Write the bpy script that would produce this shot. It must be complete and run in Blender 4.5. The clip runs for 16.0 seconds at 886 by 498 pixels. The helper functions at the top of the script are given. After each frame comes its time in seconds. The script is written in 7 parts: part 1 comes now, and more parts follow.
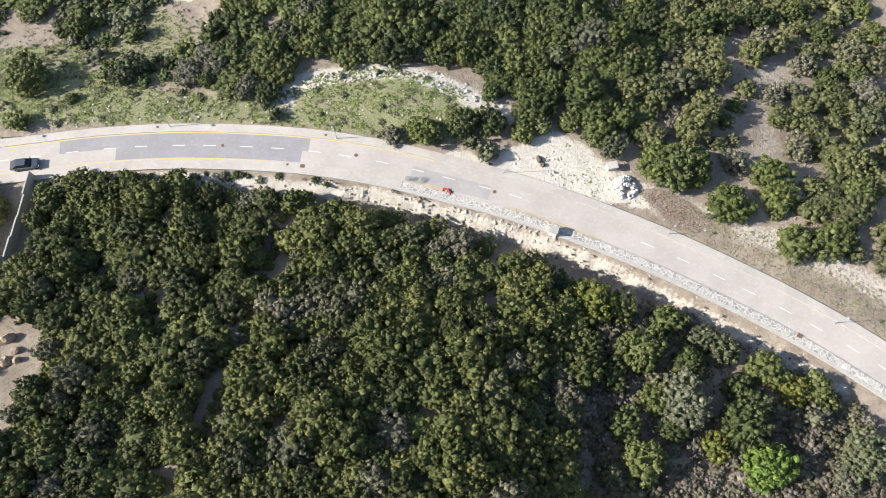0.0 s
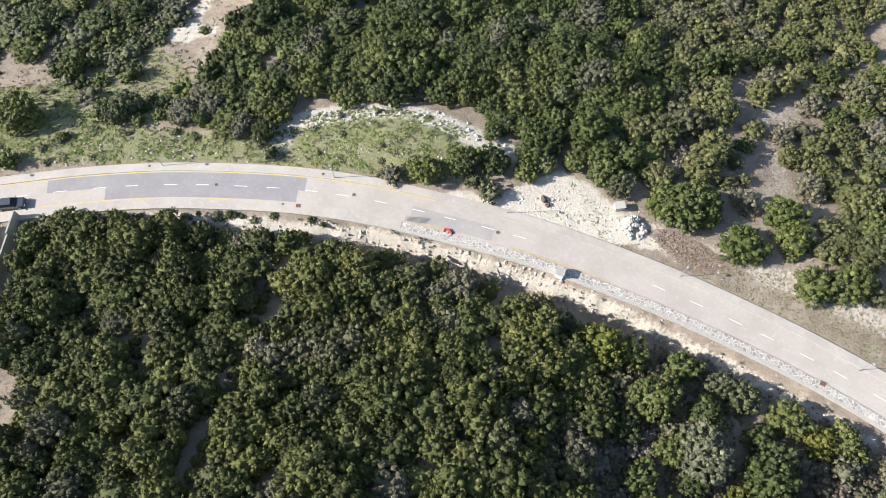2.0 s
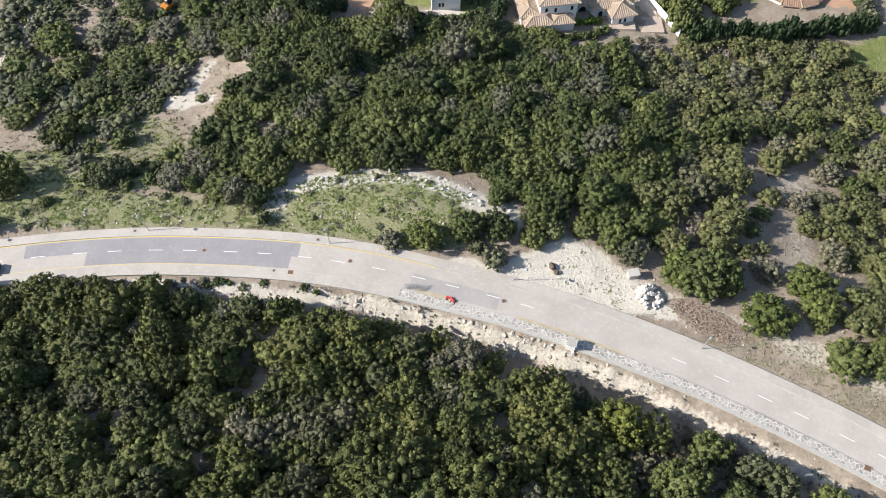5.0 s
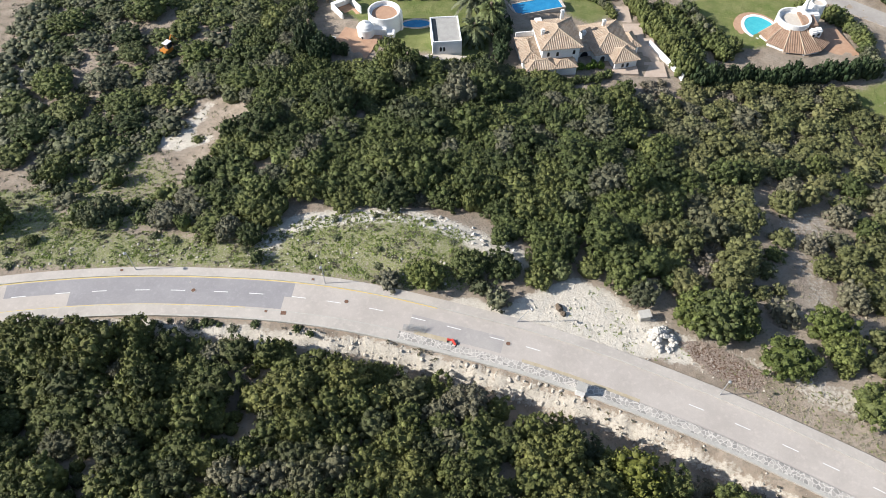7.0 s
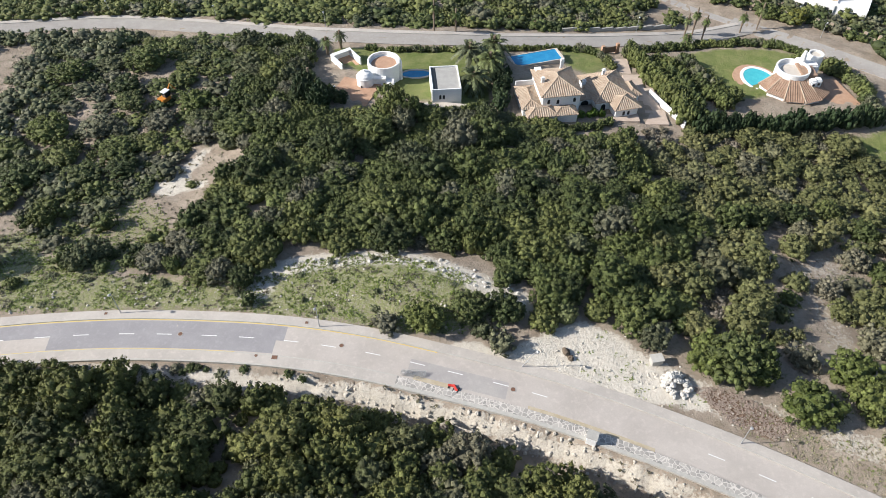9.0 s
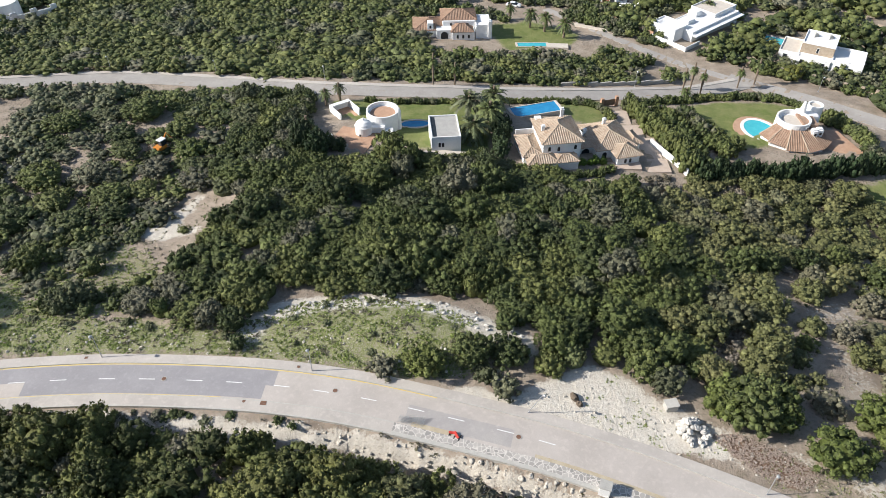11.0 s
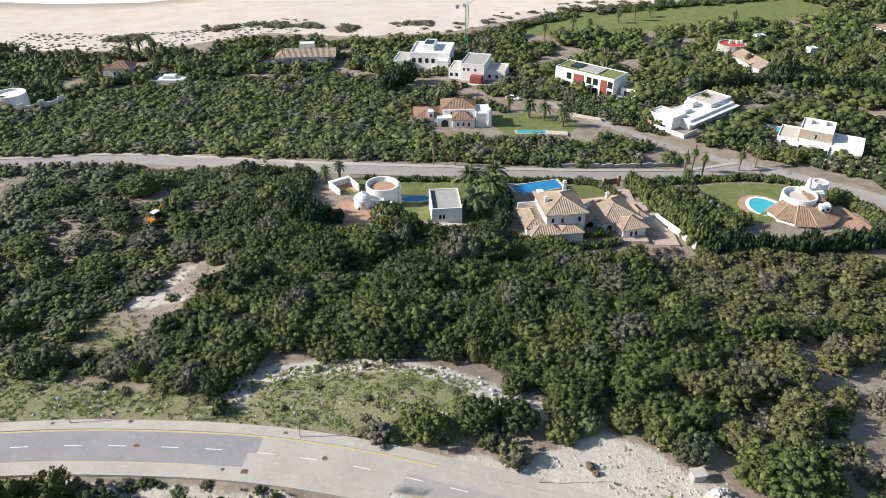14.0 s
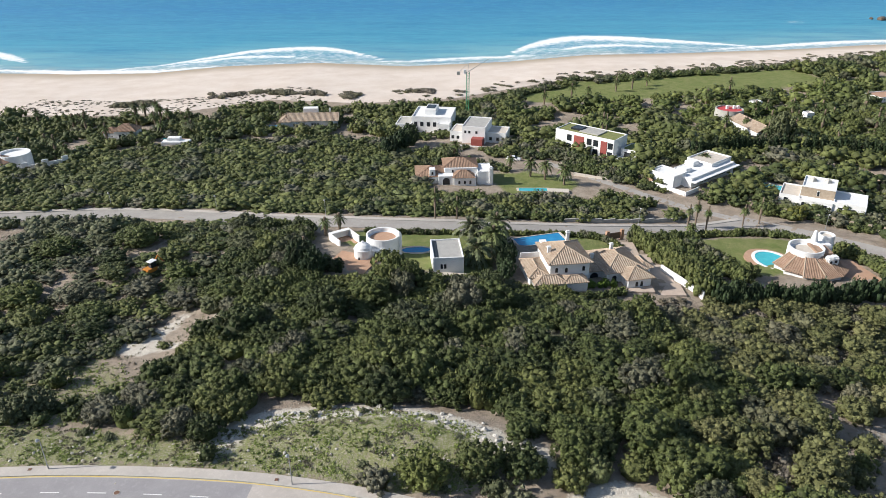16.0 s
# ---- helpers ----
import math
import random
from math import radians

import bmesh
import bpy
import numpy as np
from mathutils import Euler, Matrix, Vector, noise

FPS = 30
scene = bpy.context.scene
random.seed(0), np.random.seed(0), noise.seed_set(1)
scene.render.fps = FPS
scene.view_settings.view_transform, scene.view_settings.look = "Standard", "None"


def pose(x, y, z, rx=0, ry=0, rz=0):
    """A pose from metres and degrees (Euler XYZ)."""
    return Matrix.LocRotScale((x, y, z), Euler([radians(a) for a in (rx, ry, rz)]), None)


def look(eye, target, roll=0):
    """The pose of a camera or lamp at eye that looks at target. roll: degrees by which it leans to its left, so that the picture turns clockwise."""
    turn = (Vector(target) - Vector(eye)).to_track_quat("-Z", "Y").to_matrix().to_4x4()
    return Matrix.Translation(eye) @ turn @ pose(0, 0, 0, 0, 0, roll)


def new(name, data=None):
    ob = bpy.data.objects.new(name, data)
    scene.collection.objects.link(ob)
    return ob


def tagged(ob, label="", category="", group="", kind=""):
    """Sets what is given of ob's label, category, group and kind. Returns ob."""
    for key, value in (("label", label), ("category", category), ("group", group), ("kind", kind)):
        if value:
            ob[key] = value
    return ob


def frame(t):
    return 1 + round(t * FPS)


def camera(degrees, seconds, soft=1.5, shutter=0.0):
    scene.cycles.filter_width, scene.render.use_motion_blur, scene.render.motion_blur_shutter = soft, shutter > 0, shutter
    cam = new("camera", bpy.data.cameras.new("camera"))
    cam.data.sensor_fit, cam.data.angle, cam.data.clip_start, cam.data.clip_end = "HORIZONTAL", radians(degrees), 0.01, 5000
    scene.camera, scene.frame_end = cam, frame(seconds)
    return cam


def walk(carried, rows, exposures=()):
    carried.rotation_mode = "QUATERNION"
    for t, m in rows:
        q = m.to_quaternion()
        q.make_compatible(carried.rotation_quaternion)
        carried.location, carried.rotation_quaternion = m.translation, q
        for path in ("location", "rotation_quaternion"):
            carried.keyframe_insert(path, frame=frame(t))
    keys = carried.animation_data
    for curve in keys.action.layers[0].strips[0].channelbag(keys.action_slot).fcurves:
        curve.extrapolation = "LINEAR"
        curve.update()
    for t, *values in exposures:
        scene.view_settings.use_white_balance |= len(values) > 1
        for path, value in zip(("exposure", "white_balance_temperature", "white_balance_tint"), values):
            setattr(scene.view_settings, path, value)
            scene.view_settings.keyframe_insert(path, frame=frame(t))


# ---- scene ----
cam = camera(64.0, 16.0, soft=0.85)
PATH = [
    (0.0, pose(0.011, -0.002, 102.006, 19.578, 0, 0.024)),
    (0.5, pose(0.006, 0.006, 100.573, 20.613, 0, 0.032)),
    (1.0, pose(-0.027, -0.046, 99.283, 21.665, 0, 0.032)),
    (1.5, pose(-0.130, -0.069, 97.944, 22.783, 0, 0.040)),
    (2.0, pose(-0.157, -0.089, 96.685, 24.043, 0, 0.047)),
    (2.5, pose(-0.278, -0.107, 95.356, 25.311, 0, 0.072)),
    (3.0, pose(-0.329, -0.180, 94.018, 26.622, 0, 0.090)),
    (3.5, pose(-0.353, -0.261, 92.691, 27.907, 0, 0.108)),
    (4.0, pose(-0.270, -0.337, 91.333, 29.169, 0, 0.121)),
    (6.5, pose(-0.375, -0.703, 84.082, 35.665, 0, 0.257)),
    (7.0, pose(-0.370, -0.821, 82.593, 36.962, 0, 0.259)),
    (7.5, pose(-0.406, -0.982, 81.064, 38.361, 0, 0.242)),
    (8.0, pose(-0.453, -1.112, 79.607, 39.778, 0, 0.216)),
    (8.5, pose(-0.516, -1.257, 78.169, 41.217, 0, 0.179)),
    (9.0, pose(-0.561, -1.381, 76.665, 42.703, 0, 0.124)),
    (11.5, pose(-0.811, -1.688, 68.973, 50.168, 0, -0.042)),
    (12.0, pose(-0.870, -1.750, 67.431, 51.715, 0, -0.049)),
    (12.5, pose(-0.810, -1.906, 65.908, 53.217, 0, -0.054)),
    (13.0, pose(-0.818, -1.929, 64.376, 54.780, 0, -0.050)),
    (13.5, pose(-0.839, -1.950, 62.854, 56.304, 0, -0.038)),
    (14.0, pose(-0.902, -1.951, 61.340, 57.843, 0, -0.042)),
    (14.5, pose(-0.876, -1.965, 59.934, 59.376, 0, -0.013)),
    (15.0, pose(-0.876, -1.904, 58.631, 60.899, 0, 0.016)),
    (15.5, pose(-0.844, -1.919, 57.400, 62.338, 0, 0.045)),
    (16.0, pose(-0.932, -1.909, 56.128, 63.867, 0, 0.070)),
]
walk(cam, PATH, exposures=[(0.0, 0.95), (9.0, 0.66), (13.0, 0.60), (16.0, 0.46)])

# ---- light ----
SUN_DIR = Vector((-0.85, -0.07, 0.52)).normalized()
sun_data = bpy.data.lights.new("sun", "SUN")
sun_data.energy, sun_data.angle, sun_data.color = 4.4, radians(0.53), (1.0, 0.955, 0.895)
sun = new("sun", sun_data)
sun.matrix_world = look(SUN_DIR * 300, (0, 0, 0))
world = bpy.data.worlds.new("sky")
scene.world = world
world.use_nodes = True
sky = world.node_tree.nodes.new("ShaderNodeTexSky")
sky.sky_type, sky.sun_disc = "NISHITA", False
sky.sun_elevation = math.asin(SUN_DIR.z)
sky.sun_rotation = math.atan2(SUN_DIR.x, SUN_DIR.y)
world.node_tree.nodes["Background"].inputs["Strength"].default_value = 0.088
world.node_tree.links.new(sky.outputs[0], world.node_tree.nodes["Background"].inputs["Color"])


# ---- materials ----
class Nodes:
    """Short hand for a node material."""

    def __init__(self, name, rough=0.8, metal=0.0, spec=0.5):
        self.mat = bpy.data.materials.new(name)
        self.mat.use_nodes = True
        self.t = self.mat.node_tree
        self.bsdf = self.t.nodes["Principled BSDF"]
        self.bsdf.inputs["Roughness"].default_value = rough
        self.bsdf.inputs["Metallic"].default_value = metal
        self.bsdf.inputs["Specular IOR Level"].default_value = spec
        self.coord = self.add("ShaderNodeTexCoord").outputs["Object"]

    def add(self, kind, **values):
        n = self.t.nodes.new(kind)
        for k, v in values.items():
            n.inputs[k.replace("_", " ")].default_value = v
        return n

    def link(self, a, b):
        self.t.links.new(a, b)

    def noise(self, scale, detail=4.0, rough=0.55, coord=None, stretch=None):
        n = self.add("ShaderNodeTexNoise", Scale=scale, Detail=detail, Roughness=rough)
        c = coord or self.coord
        if stretch:
            m = self.add("ShaderNodeMapping", Scale=stretch)
            self.link(c, m.inputs["Vector"])
            c = m.outputs[0]
        self.link(c, n.inputs["Vector"])
        return n.outputs["Fac"]

    def ramp(self, fac, *stops):
        r = self.t.nodes.new("ShaderNodeValToRGB")
        e = r.color_ramp.elements
        while len(e) < len(stops):
            e.new(0.5)
        for el, (p, c) in zip(e, stops):
            el.position = p
            el.color = (c, c, c, 1) if isinstance(c, (int, float)) else (*c, 1)
        self.link(fac, r.inputs["Fac"])
        return r.outputs["Color"]

    def mix(self, fac, a, b, mode="MIX"):
        m = self.t.nodes.new("ShaderNodeMix")
        m.data_type, m.blend_type = "RGBA", mode
        for i, v in ((0, fac), (6, a), (7, b)):
            sock = m.inputs[i]
            if isinstance(v, bpy.types.NodeSocket):
                self.link(v, sock)
            elif isinstance(v, (int, float)):
                sock.default_value = v if i == 0 else (v, v, v, 1)
            else:
                sock.default_value = (*v, 1)
        return m.outputs[2]

    def math(self, op, a, b=0.0):
        m = self.t.nodes.new("ShaderNodeMath")
        m.operation = op
        for sock, v in ((m.inputs[0], a), (m.inputs[1], b)):
            if isinstance(v, bpy.types.NodeSocket):
                self.link(v, sock)
            else:
                sock.default_value = v
        return m.outputs[0]

    def attr(self, name):
        a = self.t.nodes.new("ShaderNodeAttribute")
        a.attribute_name = name
        return a.outputs["Fac"]

    def bump(self, height, dist=0.05, strength=0.6):
        b = self.add("ShaderNodeBump", Strength=strength, Distance=dist)
        self.link(height, b.inputs["Height"])
        self.link(b.outputs[0], self.bsdf.inputs["Normal"])

    def done(self, color):
        self.link(color, self.bsdf.inputs["Base Color"])
        return self.mat


def plain(name, a, b, scale=1.5, rough=0.8, metal=0.0, bump=0.02, fine=12.0, spec=0.4):
    """A surface between two colours, blotched at one scale and grained at a finer one."""
    n = Nodes(name, rough, metal, spec)
    big, small = n.noise(scale, 5), n.noise(scale * fine, 3)
    col = n.mix(n.ramp(big, (0.3, 0.0), (0.7, 1.0)), a, b)
    col = n.mix(n.ramp(small, (0.35, 0.0), (0.75, 0.35)), col, tuple(0.6 * v for v in a))
    if bump:
        n.bump(small, bump)
    return n.done(col)


def ground_material():
    """Soil with dry litter; grass, chalk, beach sand, lawn and brown brush by the zones of the sheet."""
    n = Nodes("soil", 0.95, spec=0.2)
    a, b, c, d = n.noise(0.35, 6), n.noise(2.2, 5, 0.6), n.noise(9, 4, 0.65), n.noise(0.09, 4)
    col = n.mix(n.ramp(a, (0.35, 0.0), (0.65, 1.0)), (0.28, 0.225, 0.175), (0.39, 0.325, 0.26))
    col = n.mix(n.ramp(b, (0.5, 0.0), (0.7, 0.6)), col, (0.15, 0.14, 0.095))
    col = n.mix(n.ramp(c, (0.55, 0.0), (0.75, 0.6)), col, (0.36, 0.33, 0.28))

    def ragged(name, wild, sharp=0.12):
        f = n.math("ADD", n.attr(name), n.math("MULTIPLY", n.math("SUBTRACT", wild, 0.5), 1.1))
        return n.ramp(f, (0.5 - sharp, 0.0), (0.5 + sharp, 1.0))

    green = n.mix(n.ramp(b, (0.32, 0.0), (0.68, 1.0)), (0.145, 0.18, 0.055), (0.24, 0.25, 0.10))
    green = n.mix(n.ramp(c, (0.42, 0.0), (0.72, 0.9)), green, (0.30, 0.29, 0.17))
    green = n.mix(n.ramp(n.noise(4.5, 5, 0.7), (0.50, 0.0), (0.62, 0.85)), green, (0.42, 0.39, 0.30))
    col = n.mix(ragged("grass", b), col, green)
    chalk = n.mix(n.ramp(b, (0.35, 0.0), (0.65, 1.0)), (0.64, 0.595, 0.515), (0.53, 0.475, 0.395))
    chalk = n.mix(n.ramp(c, (0.5, 0.0), (0.72, 0.8)), chalk, (0.74, 0.71, 0.65))
    col = n.mix(ragged("chalk", b), col, chalk)
    brush = n.mix(n.ramp(c, (0.4, 0.0), (0.65, 1.0)), (0.16, 0.10, 0.07), (0.30, 0.21, 0.15))
    col = n.mix(ragged("brush", b), col, brush)
    lawn = n.mix(n.ramp(a, (0.35, 0.0), (0.65, 1.0)), (0.135, 0.175, 0.05), (0.205, 0.22, 0.085))
    lawn = n.mix(n.ramp(n.noise(1.1, 5, 0.7), (0.5, 0.0), (0.75, 0.7)), lawn, (0.30, 0.27, 0.12))
    col = n.mix(ragged("lawn", b, 0.2), col, lawn)
    sand = n.mix(n.ramp(d, (0.35, 0.0), (0.65, 1.0)), (0.65, 0.555, 0.475), (0.72, 0.635, 0.56))
    sand = n.mix(n.ramp(n.noise(0.9, 6, 0.7, stretch=(0.5, 1, 1)), (0.5, 0.0), (0.75, 0.35)), sand, (0.52, 0.435, 0.355))
    wet = n.mix(n.attr("wet"), sand, (0.40, 0.325, 0.235))
    col = n.mix(n.ramp(n.attr("sand"), (0.4, 0.0), (0.6, 1.0)), col, wet)
    n.bump(n.math("ADD", n.math("MULTIPLY", n.noise(0.8, 6, 0.65), 2.0), n.math("ADD", c, b)), 0.13, 0.7)
    return n.done(col)


def leaf_material(name, dark, mid, light, grey):
    """Foliage: hue by plant, then by clump, then by tuft."""
    n = Nodes(name, 0.62, spec=0.25)
    info = n.t.nodes.new("ShaderNodeObjectInfo")
    geo = n.t.nodes.new("ShaderNodeNewGeometry")
    hue = n.math("FRACT", n.math("ADD", n.attr("tint"), info.outputs["Random"]))
    col = n.ramp(hue, (0.0, dark), (0.28, mid), (0.55, light), (0.78, mid), (0.9, grey), (1.0, dark))
    tuft = n.ramp(geo.outputs["Random Per Island"], (0.0, 0.66), (0.6, 1.0), (1.0, 1.4))
    col = n.mix(1.0, col, tuft, "MULTIPLY")
    speck = n.noise(6.0, 5, 0.75)
    col = n.mix(1.0, col, n.ramp(speck, (0.34, 0.5), (0.5, 1.0), (0.68, 1.5)), "MULTIPLY")
    n.bump(speck, 0.14, 0.8)
    return n.done(col)


def asphalt_material(name, a, b):
    n = Nodes(name, 0.85, spec=0.3)
    big, mid, fine = n.noise(0.25, 5, 0.6), n.noise(1.6, 5, 0.6), n.noise(22, 3)
    col = n.mix(n.ramp(big, (0.35, 0.0), (0.65, 1.0)), a, b)
    col = n.mix(n.ramp(mid, (0.52, 0.0), (0.75, 0.5)), col, tuple(min(1, 1.25 * v) for v in b))
    col = n.mix(n.ramp(fine, (0.4, 0.0), (0.7, 0.3)), col, tuple(0.6 * v for v in a))
    n.bump(fine, 0.01)
    return n.done(col)


def tile_material(name, a, b, c):
    """Roman roof tiles: rows of barrels with weathered, lichened colour."""
    n = Nodes(name, 0.85, spec=0.2)
    big, mid, fine = n.noise(0.9, 5), n.noise(4, 4), n.noise(16, 3)
    col = n.mix(n.ramp(big, (0.35, 0.0), (0.65, 1.0)), a, b)
    col = n.mix(n.ramp(mid, (0.5, 0.0), (0.7, 0.7)), col, c)
    col = n.mix(n.ramp(fine, (0.45, 0.0), (0.7, 0.5)), col, tuple(0.5 * v for v in a))
    n.bump(fine, 0.03)
    return n.done(col)


def sea_material():
    """Turquoise shallows that deepen to blue, with foam by the zones of the sheet."""
    n = Nodes("sea_water", 0.45, spec=0.2)
    swell, chop = n.noise(0.045, 7, 0.68, stretch=(0.3, 1.5, 1)), n.noise(0.25, 6, 0.65, stretch=(0.5, 1.3, 1))
    deep = n.ramp(n.attr("depth"), (0.0, (0.42, 0.46, 0.44)), (0.09, (0.22, 0.44, 0.48)), (0.33, (0.075, 0.32, 0.45)), (1.0, (0.032, 0.21, 0.42)))
    col = n.mix(n.ramp(swell, (0.42, 0.0), (0.66, 0.75)), deep, (0.025, 0.20, 0.37))
    col = n.mix(n.ramp(chop, (0.45, 0.0), (0.75, 0.55)), col, (0.12, 0.42, 0.52))
    f = n.math("ADD", n.attr("foam"), n.math("MULTIPLY", n.math("SUBTRACT", n.noise(0.35, 10, 0.82, stretch=(0.6, 1.1, 1)), 0.5), 2.4))
    foam = n.ramp(f, (0.40, 0.0), (0.85, 1.0))
    col = n.mix(foam, col, (0.82, 0.84, 0.84))
    n.link(n.ramp(foam, (0.0, 0.45), (1.0, 0.85)), n.bsdf.inputs["Roughness"])
    n.bump(chop, 0.4, 0.5)
    return n.done(col)


M = {
    "soil": ground_material(),
    "sea": sea_material(),
    "leaf": leaf_material("leaf_scrub", (0.050, 0.066, 0.024), (0.084, 0.104, 0.033), (0.128, 0.141, 0.046), (0.138, 0.134, 0.092)),
    "leaf_grove": leaf_material("leaf_grove", (0.088, 0.096, 0.040), (0.120, 0.128, 0.050), (0.158, 0.156, 0.066), (0.165, 0.152, 0.110)),
    "leaf_bright": leaf_material("leaf_bright", (0.066, 0.086, 0.024), (0.088, 0.110, 0.030), (0.118, 0.136, 0.040), (0.105, 0.118, 0.048)),
    "leaf_maquis": leaf_material("leaf_maquis", (0.060, 0.073, 0.025), (0.100, 0.113, 0.035), (0.150, 0.155, 0.050), (0.155, 0.146, 0.098)),
    "leaf_dry": leaf_material("leaf_dry", (0.12, 0.105, 0.072), (0.155, 0.14, 0.095), (0.16, 0.15, 0.085), (0.21, 0.185, 0.15)),
    "straw": leaf_material("dry_straw", (0.24, 0.20, 0.14), (0.29, 0.25, 0.175), (0.26, 0.25, 0.14), (0.34, 0.30, 0.24)),
    "leaf_olive": leaf_material("leaf_olive", (0.095, 0.105, 0.056), (0.115, 0.125, 0.066), (0.105, 0.118, 0.056), (0.135, 0.14, 0.088)),
    "leaf_pine": leaf_material("leaf_pine", (0.085, 0.14, 0.022), (0.10, 0.16, 0.028), (0.12, 0.175, 0.035), (0.10, 0.15, 0.03)),
    "leaf_yellow": leaf_material("leaf_yellow", (0.105, 0.118, 0.026), (0.125, 0.136, 0.03), (0.15, 0.15, 0.035), (0.13, 0.135, 0.035)),
    "leaf_cypress": leaf_material("leaf_cypress", (0.025, 0.045, 0.018), (0.032, 0.052, 0.02), (0.04, 0.06, 0.025), (0.045, 0.06, 0.03)),
    "leaf_palm": leaf_material("leaf_palm", (0.085, 0.115, 0.035), (0.105, 0.135, 0.045), (0.135, 0.155, 0.065), (0.12, 0.13, 0.075)),
    "bark": plain("bark", (0.10, 0.075, 0.055), (0.17, 0.135, 0.10), 3, 0.95, bump=0.04),
    "palm_bark": plain("palm_bark", (0.16, 0.12, 0.085), (0.25, 0.20, 0.15), 4, 0.95, bump=0.05),
    "asphalt": asphalt_material("asphalt_patched", (0.30, 0.288, 0.295), (0.355, 0.34, 0.345)),
    "asphalt_worn": asphalt_material("asphalt_worn", (0.385, 0.36, 0.345), (0.44, 0.41, 0.385)),
    "old_road": asphalt_material("asphalt_dusty", (0.455, 0.41, 0.37), (0.53, 0.48, 0.435)),
    "pavement": asphalt_material("pavement_concrete", (0.45, 0.41, 0.37), (0.54, 0.495, 0.445)),
    "lane": asphalt_material("asphalt_lane", (0.335, 0.31, 0.285), (0.40, 0.375, 0.345)),
    "drive": plain("brown_paving", (0.47, 0.37, 0.30), (0.57, 0.47, 0.39), 0.8, 0.85),
    "kerb": plain("kerb_concrete", (0.45, 0.43, 0.39), (0.55, 0.53, 0.48), 2),
    "yellow": plain("yellow_paint", (0.62, 0.46, 0.13), (0.70, 0.58, 0.28), 1.2, 0.7, bump=0),
    "white_line": plain("road_paint", (0.74, 0.74, 0.72), (0.82, 0.82, 0.80), 3, 0.6, bump=0),
    "white": plain("whitewash", (0.80, 0.80, 0.79), (0.86, 0.86, 0.85), 0.7, 0.85, bump=0.01),
    "concrete": plain("concrete", (0.38, 0.37, 0.34), (0.50, 0.48, 0.44), 0.8),
    "gravel_roof": plain("gravel_roof", (0.36, 0.35, 0.33), (0.46, 0.45, 0.42), 0.7, 0.95, bump=0.03),
    "terracotta": plain("terracotta_paving", (0.42, 0.25, 0.165), (0.52, 0.34, 0.23), 1.0, 0.8),
    "tile": tile_material("roof_tiles", (0.37, 0.275, 0.20), (0.48, 0.385, 0.295), (0.58, 0.51, 0.42)),
    "tile_red": tile_material("roof_tiles_red", (0.28, 0.18, 0.125), (0.37, 0.25, 0.18), (0.46, 0.36, 0.27)),
    "dark": plain("dark_glass", (0.02, 0.025, 0.03), (0.035, 0.04, 0.045), 1, 0.2, bump=0),
    "rock": plain("limestone", (0.50, 0.45, 0.38), (0.62, 0.58, 0.51), 1.2, 0.95, bump=0.06),
    "white_rock": plain("broken_limestone", (0.50, 0.475, 0.435), (0.66, 0.63, 0.58), 1.2, 0.95, bump=0.05),
    "cut_brush": plain("cut_brushwood", (0.33, 0.255, 0.205), (0.46, 0.375, 0.315), 3, 0.95),
    "brown_rock": plain("sandstone", (0.35, 0.26, 0.18), (0.46, 0.36, 0.27), 1.5, 0.95, bump=0.06),
    "metal": plain("galvanised_steel", (0.42, 0.43, 0.44), (0.52, 0.53, 0.54), 2, 0.45, 0.6, bump=0),
    "rust": plain("rusty_iron", (0.16, 0.085, 0.06), (0.26, 0.15, 0.10), 4, 0.8, 0.2, bump=0.01),
    "wood": plain("weathered_wood", (0.19, 0.13, 0.09), (0.28, 0.21, 0.15), 3, 0.9),
}


# ---- building helpers ----
def part(name, bm, material, parent=None, label=""):
    """Links a bmesh as one mesh object, under a thing or a part."""
    me = bpy.data.meshes.new(name)
    bm.to_mesh(me)
    bm.free()
    me.materials.append(M[material])
    ob = new(name, me)
    if parent is not None:
        ob.parent = parent
    if label:
        ob["label"] = label
    return ob


def soup(name, verts, faces, material, parent=None, tint=None, smooth=False):
    """A mesh object from arrays of vertices and triangles or quads."""
    me = bpy.data.meshes.new(name)
    verts, faces = np.asarray(verts, np.float32), np.asarray(faces, np.int32)
    k = faces.shape[1]
    me.vertices.add(len(verts))
    me.vertices.foreach_set("co", verts.ravel())
    me.loops.add(faces.size)
    me.loops.foreach_set("vertex_index", faces.ravel())
    me.polygons.add(len(faces))
    me.polygons.foreach_set("loop_start", np.arange(0, faces.size, k, dtype=np.int32))
    me.polygons.foreach_set("use_smooth", np.asarray(smooth, bool) if np.ndim(smooth) else np.full(len(faces), smooth))
    me.update(calc_edges=True)
    if tint is not None:
        at = me.attributes.new("tint", "FLOAT", "POINT")
        at.data.foreach_set("value", np.asarray(tint, np.float32))
    me.materials.append(M[material])
    ob = new(name, me)
    if parent is not None:
        ob.parent = parent
    return ob


def thing(name, x, y, z, turn=0.0):
    ob = new(name)
    ob.matrix_basis = pose(x, y, z, 0, 0, turn)
    return ob


def add_box(bm, x0, x1, y0, y1, z0, z1, bevel=0.0):
    m = Matrix.LocRotScale(((x0 + x1) / 2, (y0 + y1) / 2, (z0 + z1) / 2), None, (x1 - x0, y1 - y0, z1 - z0))
    made = bmesh.ops.create_cube(bm, size=1, matrix=m)
    if bevel:
        edges = list({e for v in made["verts"] for e in v.link_edges})
        bmesh.ops.bevel(bm, geom=edges, offset=bevel, segments=2, affect="EDGES")
    return bm


